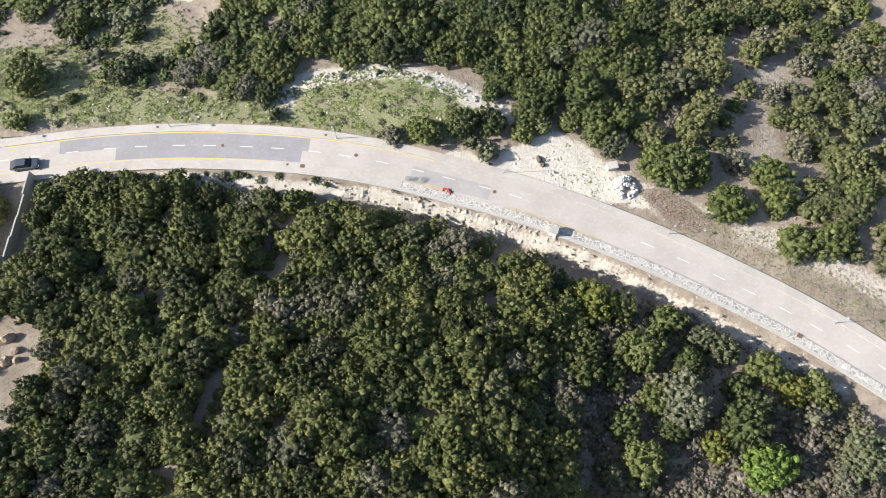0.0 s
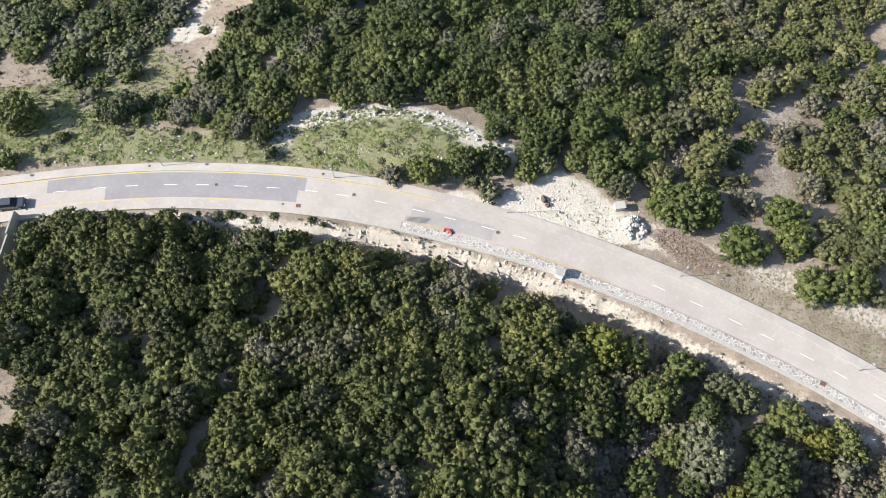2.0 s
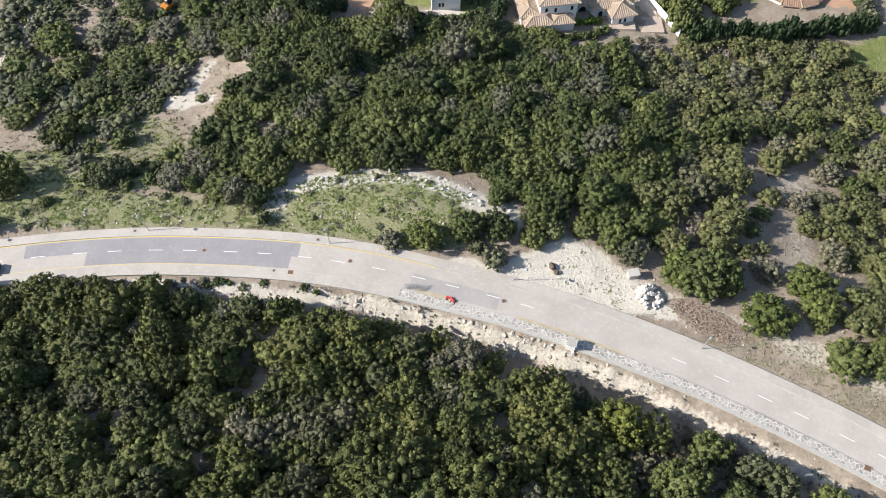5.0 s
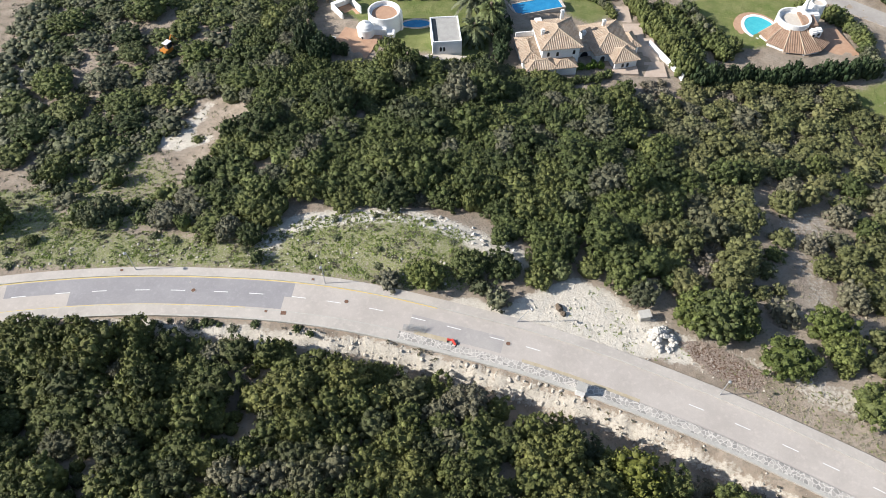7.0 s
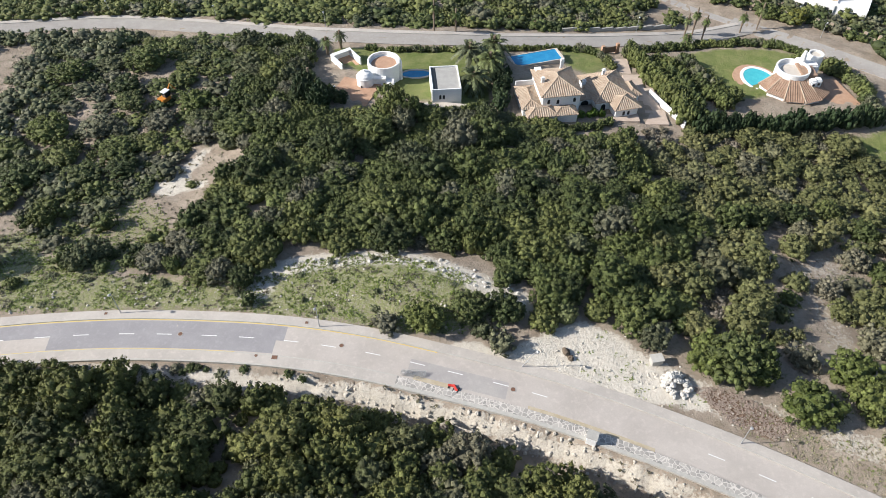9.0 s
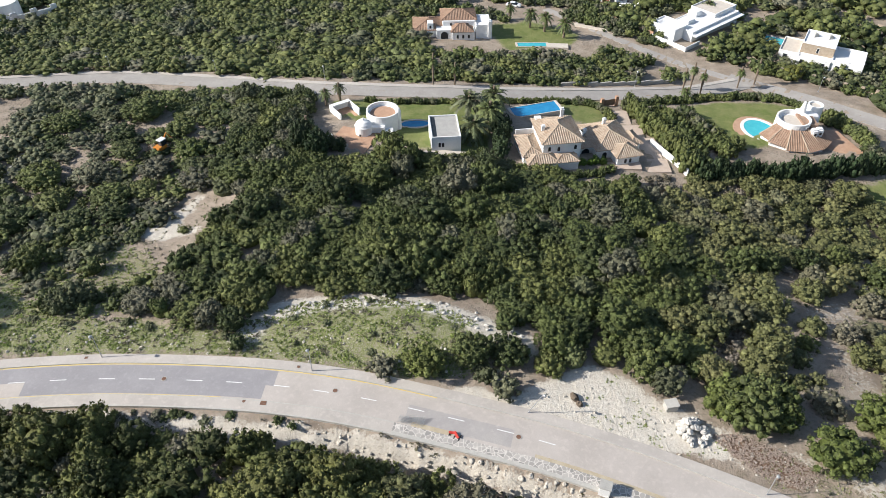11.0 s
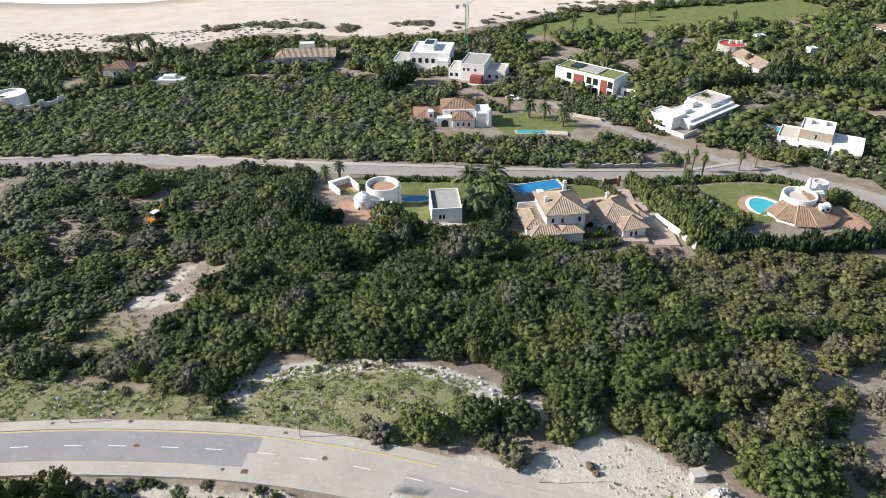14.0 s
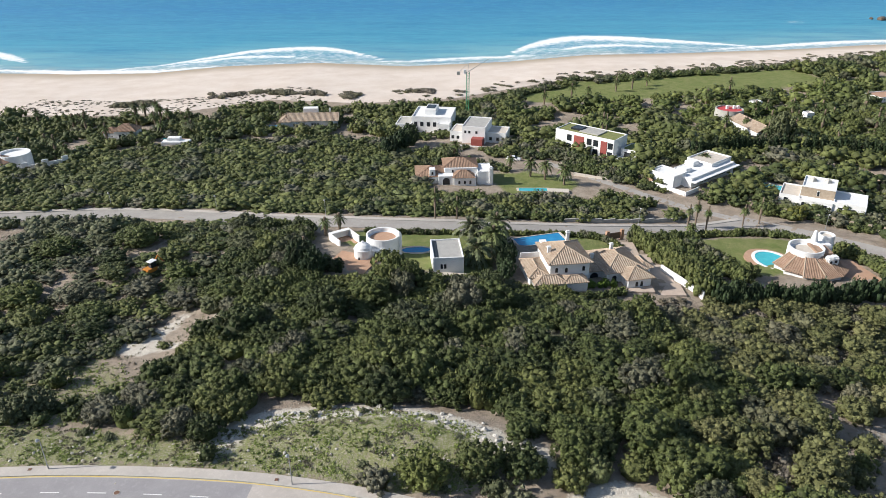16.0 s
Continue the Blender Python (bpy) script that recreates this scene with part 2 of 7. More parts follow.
def box(x0, x1, y0, y1, z0, z1, bevel=0.0):
    return add_box(bmesh.new(), x0, x1, y0, y1, z0, z1, bevel)


def tube(bm, a, b, ra, rb=None, n=8):
    a, b = Vector(a), Vector(b)
    rb = ra if rb is None else rb
    m = Matrix.Translation((a + b) / 2) @ (b - a).to_track_quat("Z", "Y").to_matrix().to_4x4()
    bmesh.ops.create_cone(bm, cap_ends=True, segments=n, radius1=ra, radius2=rb, depth=(b - a).length, matrix=m)
    return bm


def lathe(profile, n=24, arc=(0.0, 2 * math.pi), sx=1.0, sy=1.0):
    """Turns a profile of (radius, height) round the z axis."""
    bm = bmesh.new()
    full = abs(arc[1] - arc[0] - 2 * math.pi) < 1e-6
    rings = []
    for k in range(n + (0 if full else 1)):
        a = arc[0] + (arc[1] - arc[0]) * k / n
        rings.append([bm.verts.new((sx * r * math.cos(a), sy * r * math.sin(a), z)) for r, z in profile])
    for k in range(n):
        p, q = rings[k], rings[(k + 1) % len(rings)]
        for i in range(len(profile) - 1):
            bm.faces.new((p[i], q[i], q[i + 1], p[i + 1]))
    bmesh.ops.remove_doubles(bm, verts=bm.verts, dist=1e-4)
    bmesh.ops.recalc_face_normals(bm, faces=bm.faces)
    return bm


def prism(outline, z0, z1):
    """An upright slab over an outline given counter-clockwise."""
    bm = bmesh.new()
    low, high = [bm.verts.new((x, y, z0)) for x, y in outline], [bm.verts.new((x, y, z1)) for x, y in outline]
    n = len(outline)
    bm.faces.new(high), bm.faces.new(low[::-1])
    for i in range(n):
        bm.faces.new((low[i], low[(i + 1) % n], high[(i + 1) % n], high[i]))
    bmesh.ops.recalc_face_normals(bm, faces=bm.faces)
    return bm


# ---- terrain ----
def ease(v):
    v = np.clip(v, 0.0, 1.0)
    return v * v * (3 - 2 * v)


SEA = -22.5
SY = np.arange(-400.0, 700.0, 1.0)
SZ = np.interp(SY, [-400, 30, 38, 57, 75, 95, 115, 140, 170, 210, 255, 296, 318, 345, 420, 700],
               [-1.0, -1.0, -0.2, 0.0, -1.6, -3.0, -4.0, -7.2, -12.0, -15.8, -18.3, -18.3, -18.3, -18.3, -18.3, -18.3])
SZ = np.convolve(np.pad(SZ, 4, mode="edge"), np.ones(9) / 9, "valid")


def base(x, y):
    """Height of the hillside, before the road is cut into it."""
    x, y = np.asarray(x, float), np.asarray(y, float)
    z = np.interp(y, SY, SZ)
    z = z - 0.042 * (np.clip(x, -20, 120) + 20.0) * np.clip((230.0 - y) / 150.0, 0, 1)
    z = z + np.interp(y, [-400, -60, 0, 10, 27, 37], [40, 24, 10.5, 8.2, 3.2, 0]) * (1 - 0.85 * ease((x - 2) / 24))
    z = z - 0.13 * np.clip(x - 28, 0, 50) * ease((y - 44) / 16) * (1 - ease((y - 90) / 25))
    z = z - 2.4 * ease((-30 - x) / 15) * ease((y - 64) / 16) * (1 - ease((y - 100) / 30))
    z = z - 0.05 * np.clip(x, 0, 60) * ease((y - 80) / 25) * (1 - ease((y - 150) / 40))
    z = z + 2.0 * np.exp(-((x + 4) / 15) ** 2 - ((y - 63) / 5.0) ** 2)
    return z


def curve(points, step=1.0):
    """A smooth line through points, sampled at even steps."""
    p = np.array(points, float)
    p = np.vstack([2 * p[0] - p[1], p, 2 * p[-1] - p[-2]])
    out = []
    for a, b, c, d in zip(p, p[1:], p[2:], p[3:]):
        for t in np.linspace(0, 1, 24, endpoint=False):
            out.append(0.5 * (2 * b + (c - a) * t + (2 * a - 5 * b + 4 * c - d) * t * t + (3 * b - a - 3 * c + d) * t ** 3))
    out = np.array(out + [p[-2]])
    s = np.r_[0, np.cumsum(np.hypot(*np.diff(out, axis=0).T))]
    u = np.arange(0, s[-1], step)
    return np.stack([np.interp(u, s, out[:, 0]), np.interp(u, s, out[:, 1])], 1)


def normals(line):
    d = np.gradient(line, axis=0)
    d /= np.hypot(*d.T)[:, None]
    return np.stack([-d[:, 1], d[:, 0]], 1)


def offset_from(line, x, y):
    """Signed distance from a line (left of its course is positive) and the nearest sample."""
    x, y = np.asarray(x, float), np.asarray(y, float)
    shape, pts = x.shape, np.stack([x.ravel(), y.ravel()], 1)
    best, idx = np.full(len(pts), 1e18), np.zeros(len(pts), int)
    for k in range(len(line)):
        d = ((pts - line[k]) ** 2).sum(1)
        near = d < best
        best[near], idx[near] = d[near], k
    n = normals(line)
    side = ((pts - line[idx]) * n[idx]).sum(1)
    return (np.sign(side) * np.sqrt(best)).reshape(shape), idx.reshape(shape)


HILL_ROAD = curve([(-150, 36), (-110, 44), (-85, 49), (-65.8, 51.9), (-54.9, 53.3), (-43.7, 54.0), (-32.3, 53.8), (-21.2, 53.0), (-10.2, 51.3), (1, 48.6),
                   (11.9, 45.6), (22.5, 41.8), (33.6, 37.2), (43.2, 32.6), (53.3, 27.1), (63.4, 20.5), (80, 8), (105, -12), (140, -40)])
HILL_Z = base(HILL_ROAD[:, 0], HILL_ROAD[:, 1])
HILL_Z = np.convolve(np.pad(HILL_Z, 10, mode="edge"), np.ones(21) / 21, "valid")
VILLA_ROAD = curve([(-260, 128), (-180, 138), (-130, 143), (-103, 145), (-78, 148.6), (-53, 145.6), (-27, 141.2), (1, 140.4), (27, 143.6), (44, 147), (58, 150.5), (73, 156.5)])
VILLA_Z = base(VILLA_ROAD[:, 0], VILLA_ROAD[:, 1])
LANE = curve([(30, 205), (40, 190), (50, 178), (62, 167), (74, 157.5), (85, 148.5), (95, 137.5), (112, 122), (150, 95), (210, 60)])
LANE_Z = base(LANE[:, 0], LANE[:, 1])
SHORE = [(-900, 330), (-228, 364), (-191, 358), (-149, 361), (-116, 378), (-70, 387), (-20, 378), (34, 390), (81, 409), (134, 414), (204, 426), (268, 441), (900, 560)]
DUNE = [(-900, 240), (-173, 267), (-136, 264), (-102, 271), (-73, 290), (-35, 284), (2, 291), (52, 325), (116, 345), (176, 365), (246, 390), (900, 500)]


def inside(poly, x, y):
    """Which points lie in a polygon."""
    x, y = np.asarray(x, float), np.asarray(y, float)
    hit = np.zeros(x.shape, bool)
    for (ax, ay), (bx, by) in zip(poly, poly[1:] + poly[:1]):
        cross = (ay > y) != (by > y)
        hit ^= cross & (x < (bx - ax) * (y - ay) / ((by - ay) if by != ay else 1e-9) + ax)
    return hit


def beach_profile(x, y, z):
    """Behind the dune line the ground runs down over the sand and under the water."""
    dune, shore = np.interp(x, *zip(*DUNE)), np.interp(x, *zip(*SHORE))
    k = (y - dune) / (shore - dune)
    sand = -18.0 + (SEA + 18.0) * np.clip(k, 0, 3) ** 1.3 + 0.7 * np.exp(-((k - 0.12) / 0.1) ** 2)
    return z + (np.where(k > 1, SEA - 0.05 * (y - shore), sand) - z) * ease((y - dune + 14) / 18)


def ground_height(x, y):
    x, y = np.asarray(x, float), np.asarray(y, float)
    z = base(x, y)
    d, i = offset_from(HILL_ROAD, x, y)
    # the bank and the gully below the road
    below = -d - 4.1
    bank = np.interp(x, [-30, -16, -5, 25, 60], [0.4, 1.2, 2.6, 2.2, 1.0])
    z = np.where(d < 0, z - bank * ease(below / 2.4) * (1 - ease((below - 4) / 7)), z)
    near = 1 - ease((np.abs(d) - 4.2) / np.where(d > 0, 5.0, 2.6))
    z = z + (HILL_Z[i] - 0.12 - z) * near
    for line, lz, w in ((VILLA_ROAD, VILLA_Z, 3.2), (LANE, LANE_Z, 2.8)):
        d, i = offset_from(line, x, y)
        z = z + (lz[i] - 0.10 - z) * (1 - ease((np.abs(d) - w) / 5.0))
    return beach_profile(x, y, z)


GRASS = [(-100, 55), (-68, 58), (-49, 57.2), (-29, 57.5), (-16, 56), (-6, 54.5), (4, 55), (8, 60), (2, 65), (-4, 68.5), (-11, 69.5), (-19, 68.5), (-25, 66), (-28, 62),
         (-34, 64), (-44, 65), (-52, 65), (-60, 70), (-66, 77), (-80, 74), (-100, 66)]
CHALK_RIDGE = curve([(-27.6, 61.0), (-25.6, 65.2), (-20, 67.6), (-11, 68.8), (-4.4, 68.2), (2.2, 65), (6.2, 62.5), (11, 60.5)])
CLEARING = [(-4, 52.6), (4, 53.6), (8, 52), (13, 55.4), (19, 57.6), (24, 54.6), (27, 50.2), (31, 47), (37, 43), (20, 46), (8, 50)]
BANK = [(-62, 49), (-45, 49.6), (-28, 48.6), (-10, 47), (3, 43.6), (16, 39.4), (26, 35.4), (40, 28.4), (52, 21.4), (60, 16.5), (62, 13), (50, 20), (38, 27.2), (24, 33.9), (14, 37.5), (2, 41.5), (-12, 44.6), (-28, 46.2), (-45, 48)]
SAND_STRIP = [(-51.1, 87.5), (-50.3, 90.4), (-47.6, 92.7), (-45.7, 95.3), (-44.6, 98.6), (-43.8, 100.2), (-42.7, 99.2), (-43.4, 95.2), (-44.7, 92.1), (-44.6, 89.7), (-40.5, 89.5), (-40.4, 88.0), (-44.4, 86.8), (-47.4, 85.0)]
TRACK = [(-81.4, 127), (-79.0, 127), (-78.7, 117.5), (-79.6, 110), (-80.0, 104), (-83, 93.5), (-86, 94.8), (-82.4, 104.6), (-81.9, 111), (-80.9, 117.6)]
BROWN_OPEN = [(53, 75), (64.5, 78), (66, 72), (60, 66), (59, 56), (57, 46), (53, 44), (53, 58), (54, 66)]
BRUSH_PILE = [(31, 47.4), (35, 47.5), (40, 44.8), (43, 42), (40, 40.2), (35, 42.5)]
LAWN_C = [(53, 136), (56, 142.5), (64, 145), (73, 145.5), (82, 143), (80, 130), (72, 124), (62, 121), (55, 120.5)]
LAWN_B = [(25, 141), (37, 143), (36.5, 133), (30, 127), (25.5, 131)]
LAWN_A = [(-24, 136), (8, 136.5), (9, 112), (2, 111.5), (-8, 113), (-14, 120), (-24, 128)]
GREEN_PATCH = [(77.9, 108.3), (90, 113), (94, 102), (79.3, 103.6)]
LAWN_F = [(10, 190), (16, 172), (33, 176), (38, 184), (24, 194)]
MEADOW = [(26, 300), (50, 320), (74, 330), (120, 342), (172, 352), (178, 326), (140, 306), (100, 297), (60, 286), (36, 286)]
GREEN_E = [(185, 330), (260, 350), (270, 320), (200, 300)]
LOTS = [
    [(-30, 137), (-29, 120), (-22, 113), (-12, 114), (-4, 109), (6, 109.5), (8, 137)],
    [(11, 139), (11, 109), (28, 107.5), (45, 109), (40, 143), (30, 142)],
    [(50, 141), (49, 124), (58, 110), (84, 110), (88, 128), (78, 141)],
]


def grid_axis(*spans):
    return np.concatenate([np.arange(a, b, s) for a, b, s in spans])


gx = grid_axis((-900, -200, 70), (-200, -110, 3), (-110, 110, 1.0), (110, 230, 3), (230, 901, 60))
gy = grid_axis((-400, -40, 40), (-40, 10, 2.5), (10, 100, 0.8), (100, 180, 1.3), (180, 300, 2.2), (300, 460, 3.0), (460, 1300, 60))
GX, GY = np.meshgrid(gx, gy)
GZ = ground_height(GX, GY)
rough = np.random.RandomState(4).rand(*GX.shape)
bare = inside(BANK, GX, GY) & (GX > -20)
GZ = GZ + np.where((np.abs(offset_from(HILL_ROAD, GX, GY)[0]) > 4.5) & (GY < 280), (rough - 0.5) * np.where(bare, 1.1, 0.22), 0)


def height_at(x, y):
    """Height of the finished sheet."""
    i = int(np.clip(np.searchsorted(gx, x) - 1, 0, len(gx) - 2))
    j = int(np.clip(np.searchsorted(gy, y) - 1, 0, len(gy) - 2))
    u, v = (x - gx[i]) / (gx[i + 1] - gx[i]), (y - gy[j]) / (gy[j + 1] - gy[j])
    return float((GZ[j, i] * (1 - u) + GZ[j, i + 1] * u) * (1 - v) + (GZ[j + 1, i] * (1 - u) + GZ[j + 1, i + 1] * u) * v)


def sheet_faces(w, h):
    k = np.arange(w * h).reshape(h, w)
    return np.stack([k[:-1, :-1], k[:-1, 1:], k[1:, 1:], k[1:, :-1]], -1).reshape(-1, 4)


ground = soup("ground", np.stack([GX, GY, GZ], -1).reshape(-1, 3), sheet_faces(len(gx), len(gy)), "soil", smooth=True)
tagged(ground, "dry hillside soil with grass, chalk patches and beach sand", "ground", kind="structure")


def zone(name, value):
    at = ground.data.attributes.new(name, "FLOAT", "POINT")
    at.data.foreach_set("value", np.asarray(value, np.float32).ravel())


def soft_inside(*polys):
    w = np.any([inside(p, GX, GY) for p in polys], axis=0).astype(float)
    for _ in range(2):
        q = np.pad(w, 1, mode="edge")
        w = (q[:-2, 1:-1] + q[2:, 1:-1] + q[1:-1, :-2] + q[1:-1, 2:] + 2 * w) / 6
    return w


shore_y, dune_y = np.interp(GX, *zip(*SHORE)), np.interp(GX, *zip(*DUNE))
GRASS_UP = [(-68, 78), (-52, 64.5), (-43.5, 66), (-42, 76), (-48, 84), (-60, 88)]
zone("grass", 0.62 * soft_inside(GRASS) + 0.5 * soft_inside(GRASS_UP) + 0.35 * soft_inside([(36, 46), (62, 34), (90, 18), (90, 6), (60, 27), (46, 35), (36, 41)]))
zone("chalk", np.maximum.reduce([0.6 * soft_inside([(23, 55), (31, 50), (45, 43.5), (38, 40.6), (28, 46)]), 0.95 * soft_inside(CLEARING), 0.74 * soft_inside(BANK), 0.9 * soft_inside(SAND_STRIP), 0.7 * soft_inside(TRACK), 0.55 * soft_inside([(44, 44), (58, 40), (75, 30), (72, 26), (58, 34), (46, 39)]),
                                 1.05 - np.abs(offset_from(CHALK_RIDGE, GX, GY)[0] + 0.5) / 3.4, 0.42 * soft_inside(BROWN_OPEN), 0.12 * soft_inside(*LOTS)]))
zone("brush", soft_inside(BRUSH_PILE))
zone("lawn", 0.9 * soft_inside(LAWN_A, LAWN_B, LAWN_C, LAWN_F, MEADOW, GREEN_E, GREEN_PATCH))
zone("sand", ease((GY - dune_y + 3) / 6))
zone("wet", ease((GY - shore_y + 22) / 20) * 0.85)

sx = grid_axis((-2400, -300, 150), (-300, 340, 4), (340, 2401, 150))
sy = grid_axis((320, 520, 3.0), (520, 700, 12), (700, 3600, 180))
SX, SYY = np.meshgrid(sx, sy)
far = SYY - np.interp(SX, *zip(*SHORE))
swell = 0.10 * np.sin((SYY - 0.12 * SX + 6 * np.sin(SX / 60)) / 5.5) * ease((far - 15) / 40) * (SYY < 560)
sea = soup("water", np.stack([SX, SYY, SEA + swell - 0.02], -1).reshape(-1, 3), sheet_faces(len(sx), len(sy)), "sea", smooth=True)
tagged(sea, "turquoise sea with white breaking waves", "water", kind="structure")


def breaker(x0, x1, near, width, crest, lean):
    """A breaking wave: white at its crest, thinning towards the beach."""
    u = np.clip((SX - x0) / (x1 - x0), 0, 1) ** lean
    lead = far - near - crest * np.sin(np.pi * u)
    w = width * np.sin(np.pi * u) + 0.01
    return np.where((SX > x0) & (SX < x1), np.clip(1.15 - np.where(lead > 0, 1.3, 0.55) * np.abs(lead) / w, 0, 1.1), 0)


def wash(x0, x1, reach, lean):
    """Thin lacy foam that a broken wave spreads up to the sand."""
    u = np.clip((SX - x0) / (x1 - x0), 0, 1) ** lean
    edge = reach * np.sin(np.pi * u) + 4
    return np.where((SX > x0) & (SX < x1), np.clip(0.50 - 0.25 * np.abs(far / edge - 0.5), 0, 1) * (far < edge) * (far > -4), 0)


foam = np.maximum.reduce([
    breaker(-185, -25, 5, 9, 42, 1.35), wash(-185, -25, 42, 1.35), breaker(34, 200, 6, 14, 52, 0.62), wash(34, 200, 52, 0.62), breaker(-330, -222, 20, 12, 34, 1.0), wash(-330, -222, 34, 1.0),
    breaker(150, 330, 6, 7, 10, 1.0), breaker(-240, -120, 3, 9, 3, 1.0), 0.85 * breaker(-40, 60, 10, 6, 6, 1.0), breaker(-150, -75, 14, 5, 12, 1.0), breaker(60, 140, 16, 6, 14, 1.0),
    np.clip(0.66 - np.abs(far - 3) / 7, 0, 1), np.clip(0.95 - np.hypot((SX - 254) / 18, (SYY - 536) / 10), 0, 0.9)])
for name, value in (("foam", foam), ("depth", np.clip(far / 230, 0, 1))):
    at = sea.data.attributes.new(name, "FLOAT", "POINT")
    at.data.foreach_set("value", np.asarray(value, np.float32).ravel())


# ---- roads ----
def strip(name, line, lz, a, b, d0, d1, top, thick, material, parent=None):
    """A slab along a line from sample a to b, between two offsets, its top this far above the line's height."""
    n = normals(line)
    k = np.arange(max(0, a), min(len(line), b + 1))
    rings = []
    for d, z in ((d0, top - thick), (d0, top), (d1, top), (d1, top - thick)):
        rings.append(np.c_[line[k] + n[k] * d, lz[k] + z])
    v = np.stack(rings, 1).reshape(-1, 3)
    m = len(k)
    q = np.arange(m - 1)[:, None] * 4 + np.array([0])
    faces = np.concatenate([np.c_[q + i, q + i + 4, q + (i + 1) % 4 + 4, q + (i + 1) % 4] for i in range(4)])
    caps = np.array([[0, 1, 2, 3], [4 * m - 1, 4 * m - 2, 4 * m - 3, 4 * m - 4]])
    return soup(name, v, np.concatenate([faces, caps])[:, ::-1], material, parent)


def at_x(line, x):
    return int(np.argmin(np.abs(line[:, 0] - x)))


LAST = len(HILL_ROAD) - 1
hx = lambda x: at_x(HILL_ROAD, x)
road = tagged(strip("road", HILL_ROAD, HILL_Z, 0, LAST, -2.45, 2.45, 0.0, 0.3, "old_road"), "dusty pale two-lane road with patched asphalt", "road", kind="structure")
strip("asphalt_patch", HILL_ROAD, HILL_Z, hx(-62), hx(-22), -0.1, 2.2, 0.006, 0.05, "asphalt", road)
strip("asphalt_patch", HILL_ROAD, HILL_Z, hx(-53), hx(-23), -2.2, -0.1, 0.006, 0.05, "asphalt", road)
strip("asphalt_patch", HILL_ROAD, HILL_Z, hx(-5), hx(8), -2.0, 0.5, 0.006, 0.05, "asphalt_worn", road)
pave_n = tagged(strip("pavement", HILL_ROAD, HILL_Z, 0, LAST, 2.6, 3.9, 0.12, 0.5, "pavement"), "pale concrete pavement beside the road", "pavement", kind="structure")
pave_s = tagged(strip("pavement", HILL_ROAD, HILL_Z, 0, hx(-6), -4.0, -2.6, 0.12, 0.5, "pavement"), "pale concrete pavement beside the road", "pavement", kind="structure")
kerb_n = tagged(strip("kerb", HILL_ROAD, HILL_Z, 0, LAST, 2.45, 2.6, 0.13, 0.4, "kerb"), "concrete kerb along the road", "kerb", kind="structure")
strip("yellow_line", HILL_ROAD, HILL_Z, 0, hx(-2), 2.28, 2.42, 0.008, 0.02, "yellow", kerb_n)
kerb_s = tagged(strip("kerb", HILL_ROAD, HILL_Z, 0, hx(-6), -2.6, -2.45, 0.13, 0.4, "kerb"), "concrete kerb along the road", "kerb", kind="structure")
strip("yellow_line", HILL_ROAD, HILL_Z, 0, hx(-28), -2.42, -2.28, 0.008, 0.02, "yellow", kerb_s)
parapet = tagged(strip("edge_wall", HILL_ROAD, HILL_Z, 0, LAST, -4.25, -4.05, 0.22, 1.2, "kerb"), "low pale concrete edge wall above the bank", "wall", kind="structure")
s0 = hx(-65.8)
k = s0 - 5.55 * 3
while k < hx(100):
    if not hx(14) < k < hx(31):
        strip("centre_line", HILL_ROAD, HILL_Z, int(k), int(k) + 2, -0.06, 0.06, 0.012, 0.02, "white_line", road)
    k += 5.55
villa_road = tagged(strip("road", VILLA_ROAD, VILLA_Z, 0, len(VILLA_ROAD) - 1, -2.5, 1.9, 0.0, 0.3, "lane"), "dusty pale lane in front of the villas", "road", kind="structure")
tagged(strip("kerb", VILLA_ROAD, VILLA_Z, 0, len(VILLA_ROAD) - 1, 1.9, 2.05, 0.12, 0.4, "kerb"), "concrete kerb along the lane", "kerb", kind="structure")
tagged(strip("pavement", VILLA_ROAD, VILLA_Z, 0, len(VILLA_ROAD) - 1, 2.05, 3.1, 0.12, 0.4, "pavement"), "pale pavement beside the lane", "pavement", kind="structure")
turn_off = int(np.argmin(np.abs(LANE[:, 1] - 160)))
tagged(strip("road", LANE, LANE_Z - 0.03, turn_off, len(LANE) - 1, -2.6, 2.6, 0.0, 0.3, "lane"), "pale lane between garden walls", "road", kind="structure")
tagged(strip("path", LANE, LANE_Z - 0.05, 0, turn_off, -1.3, 1.3, 0.0, 0.3, "lane"), "narrow pale garden drive between hedges", "path", kind="structure")


# ---- plants ----
def tufts(rng, centre, normal, size, spread):
    """Leafy tufts: small bent kites, turned roughly along the given normals."""
    n = len(centre)
    nn = normal + rng.normal(0, spread, (n, 3))
    nn /= np.linalg.norm(nn, axis=1)[:, None] + 1e-9
    a = np.cross(nn, rng.normal(0, 1, (n, 3)))
    a /= np.linalg.norm(a, axis=1)[:, None] + 1e-9
    b = np.cross(nn, a)
    s = size * rng.uniform(0.6, 1.4, (n, 1))
    lift = nn * s * 0.3
    v = np.stack([centre - a * s, centre - b * s * 0.7 - lift, centre + a * s, centre + b * s * 0.7 - lift], 1)
    q = np.arange(n)[:, None] * 4
    return v.reshape(-1, 3), np.concatenate([q + [0, 1, 2], q + [0, 2, 3]])


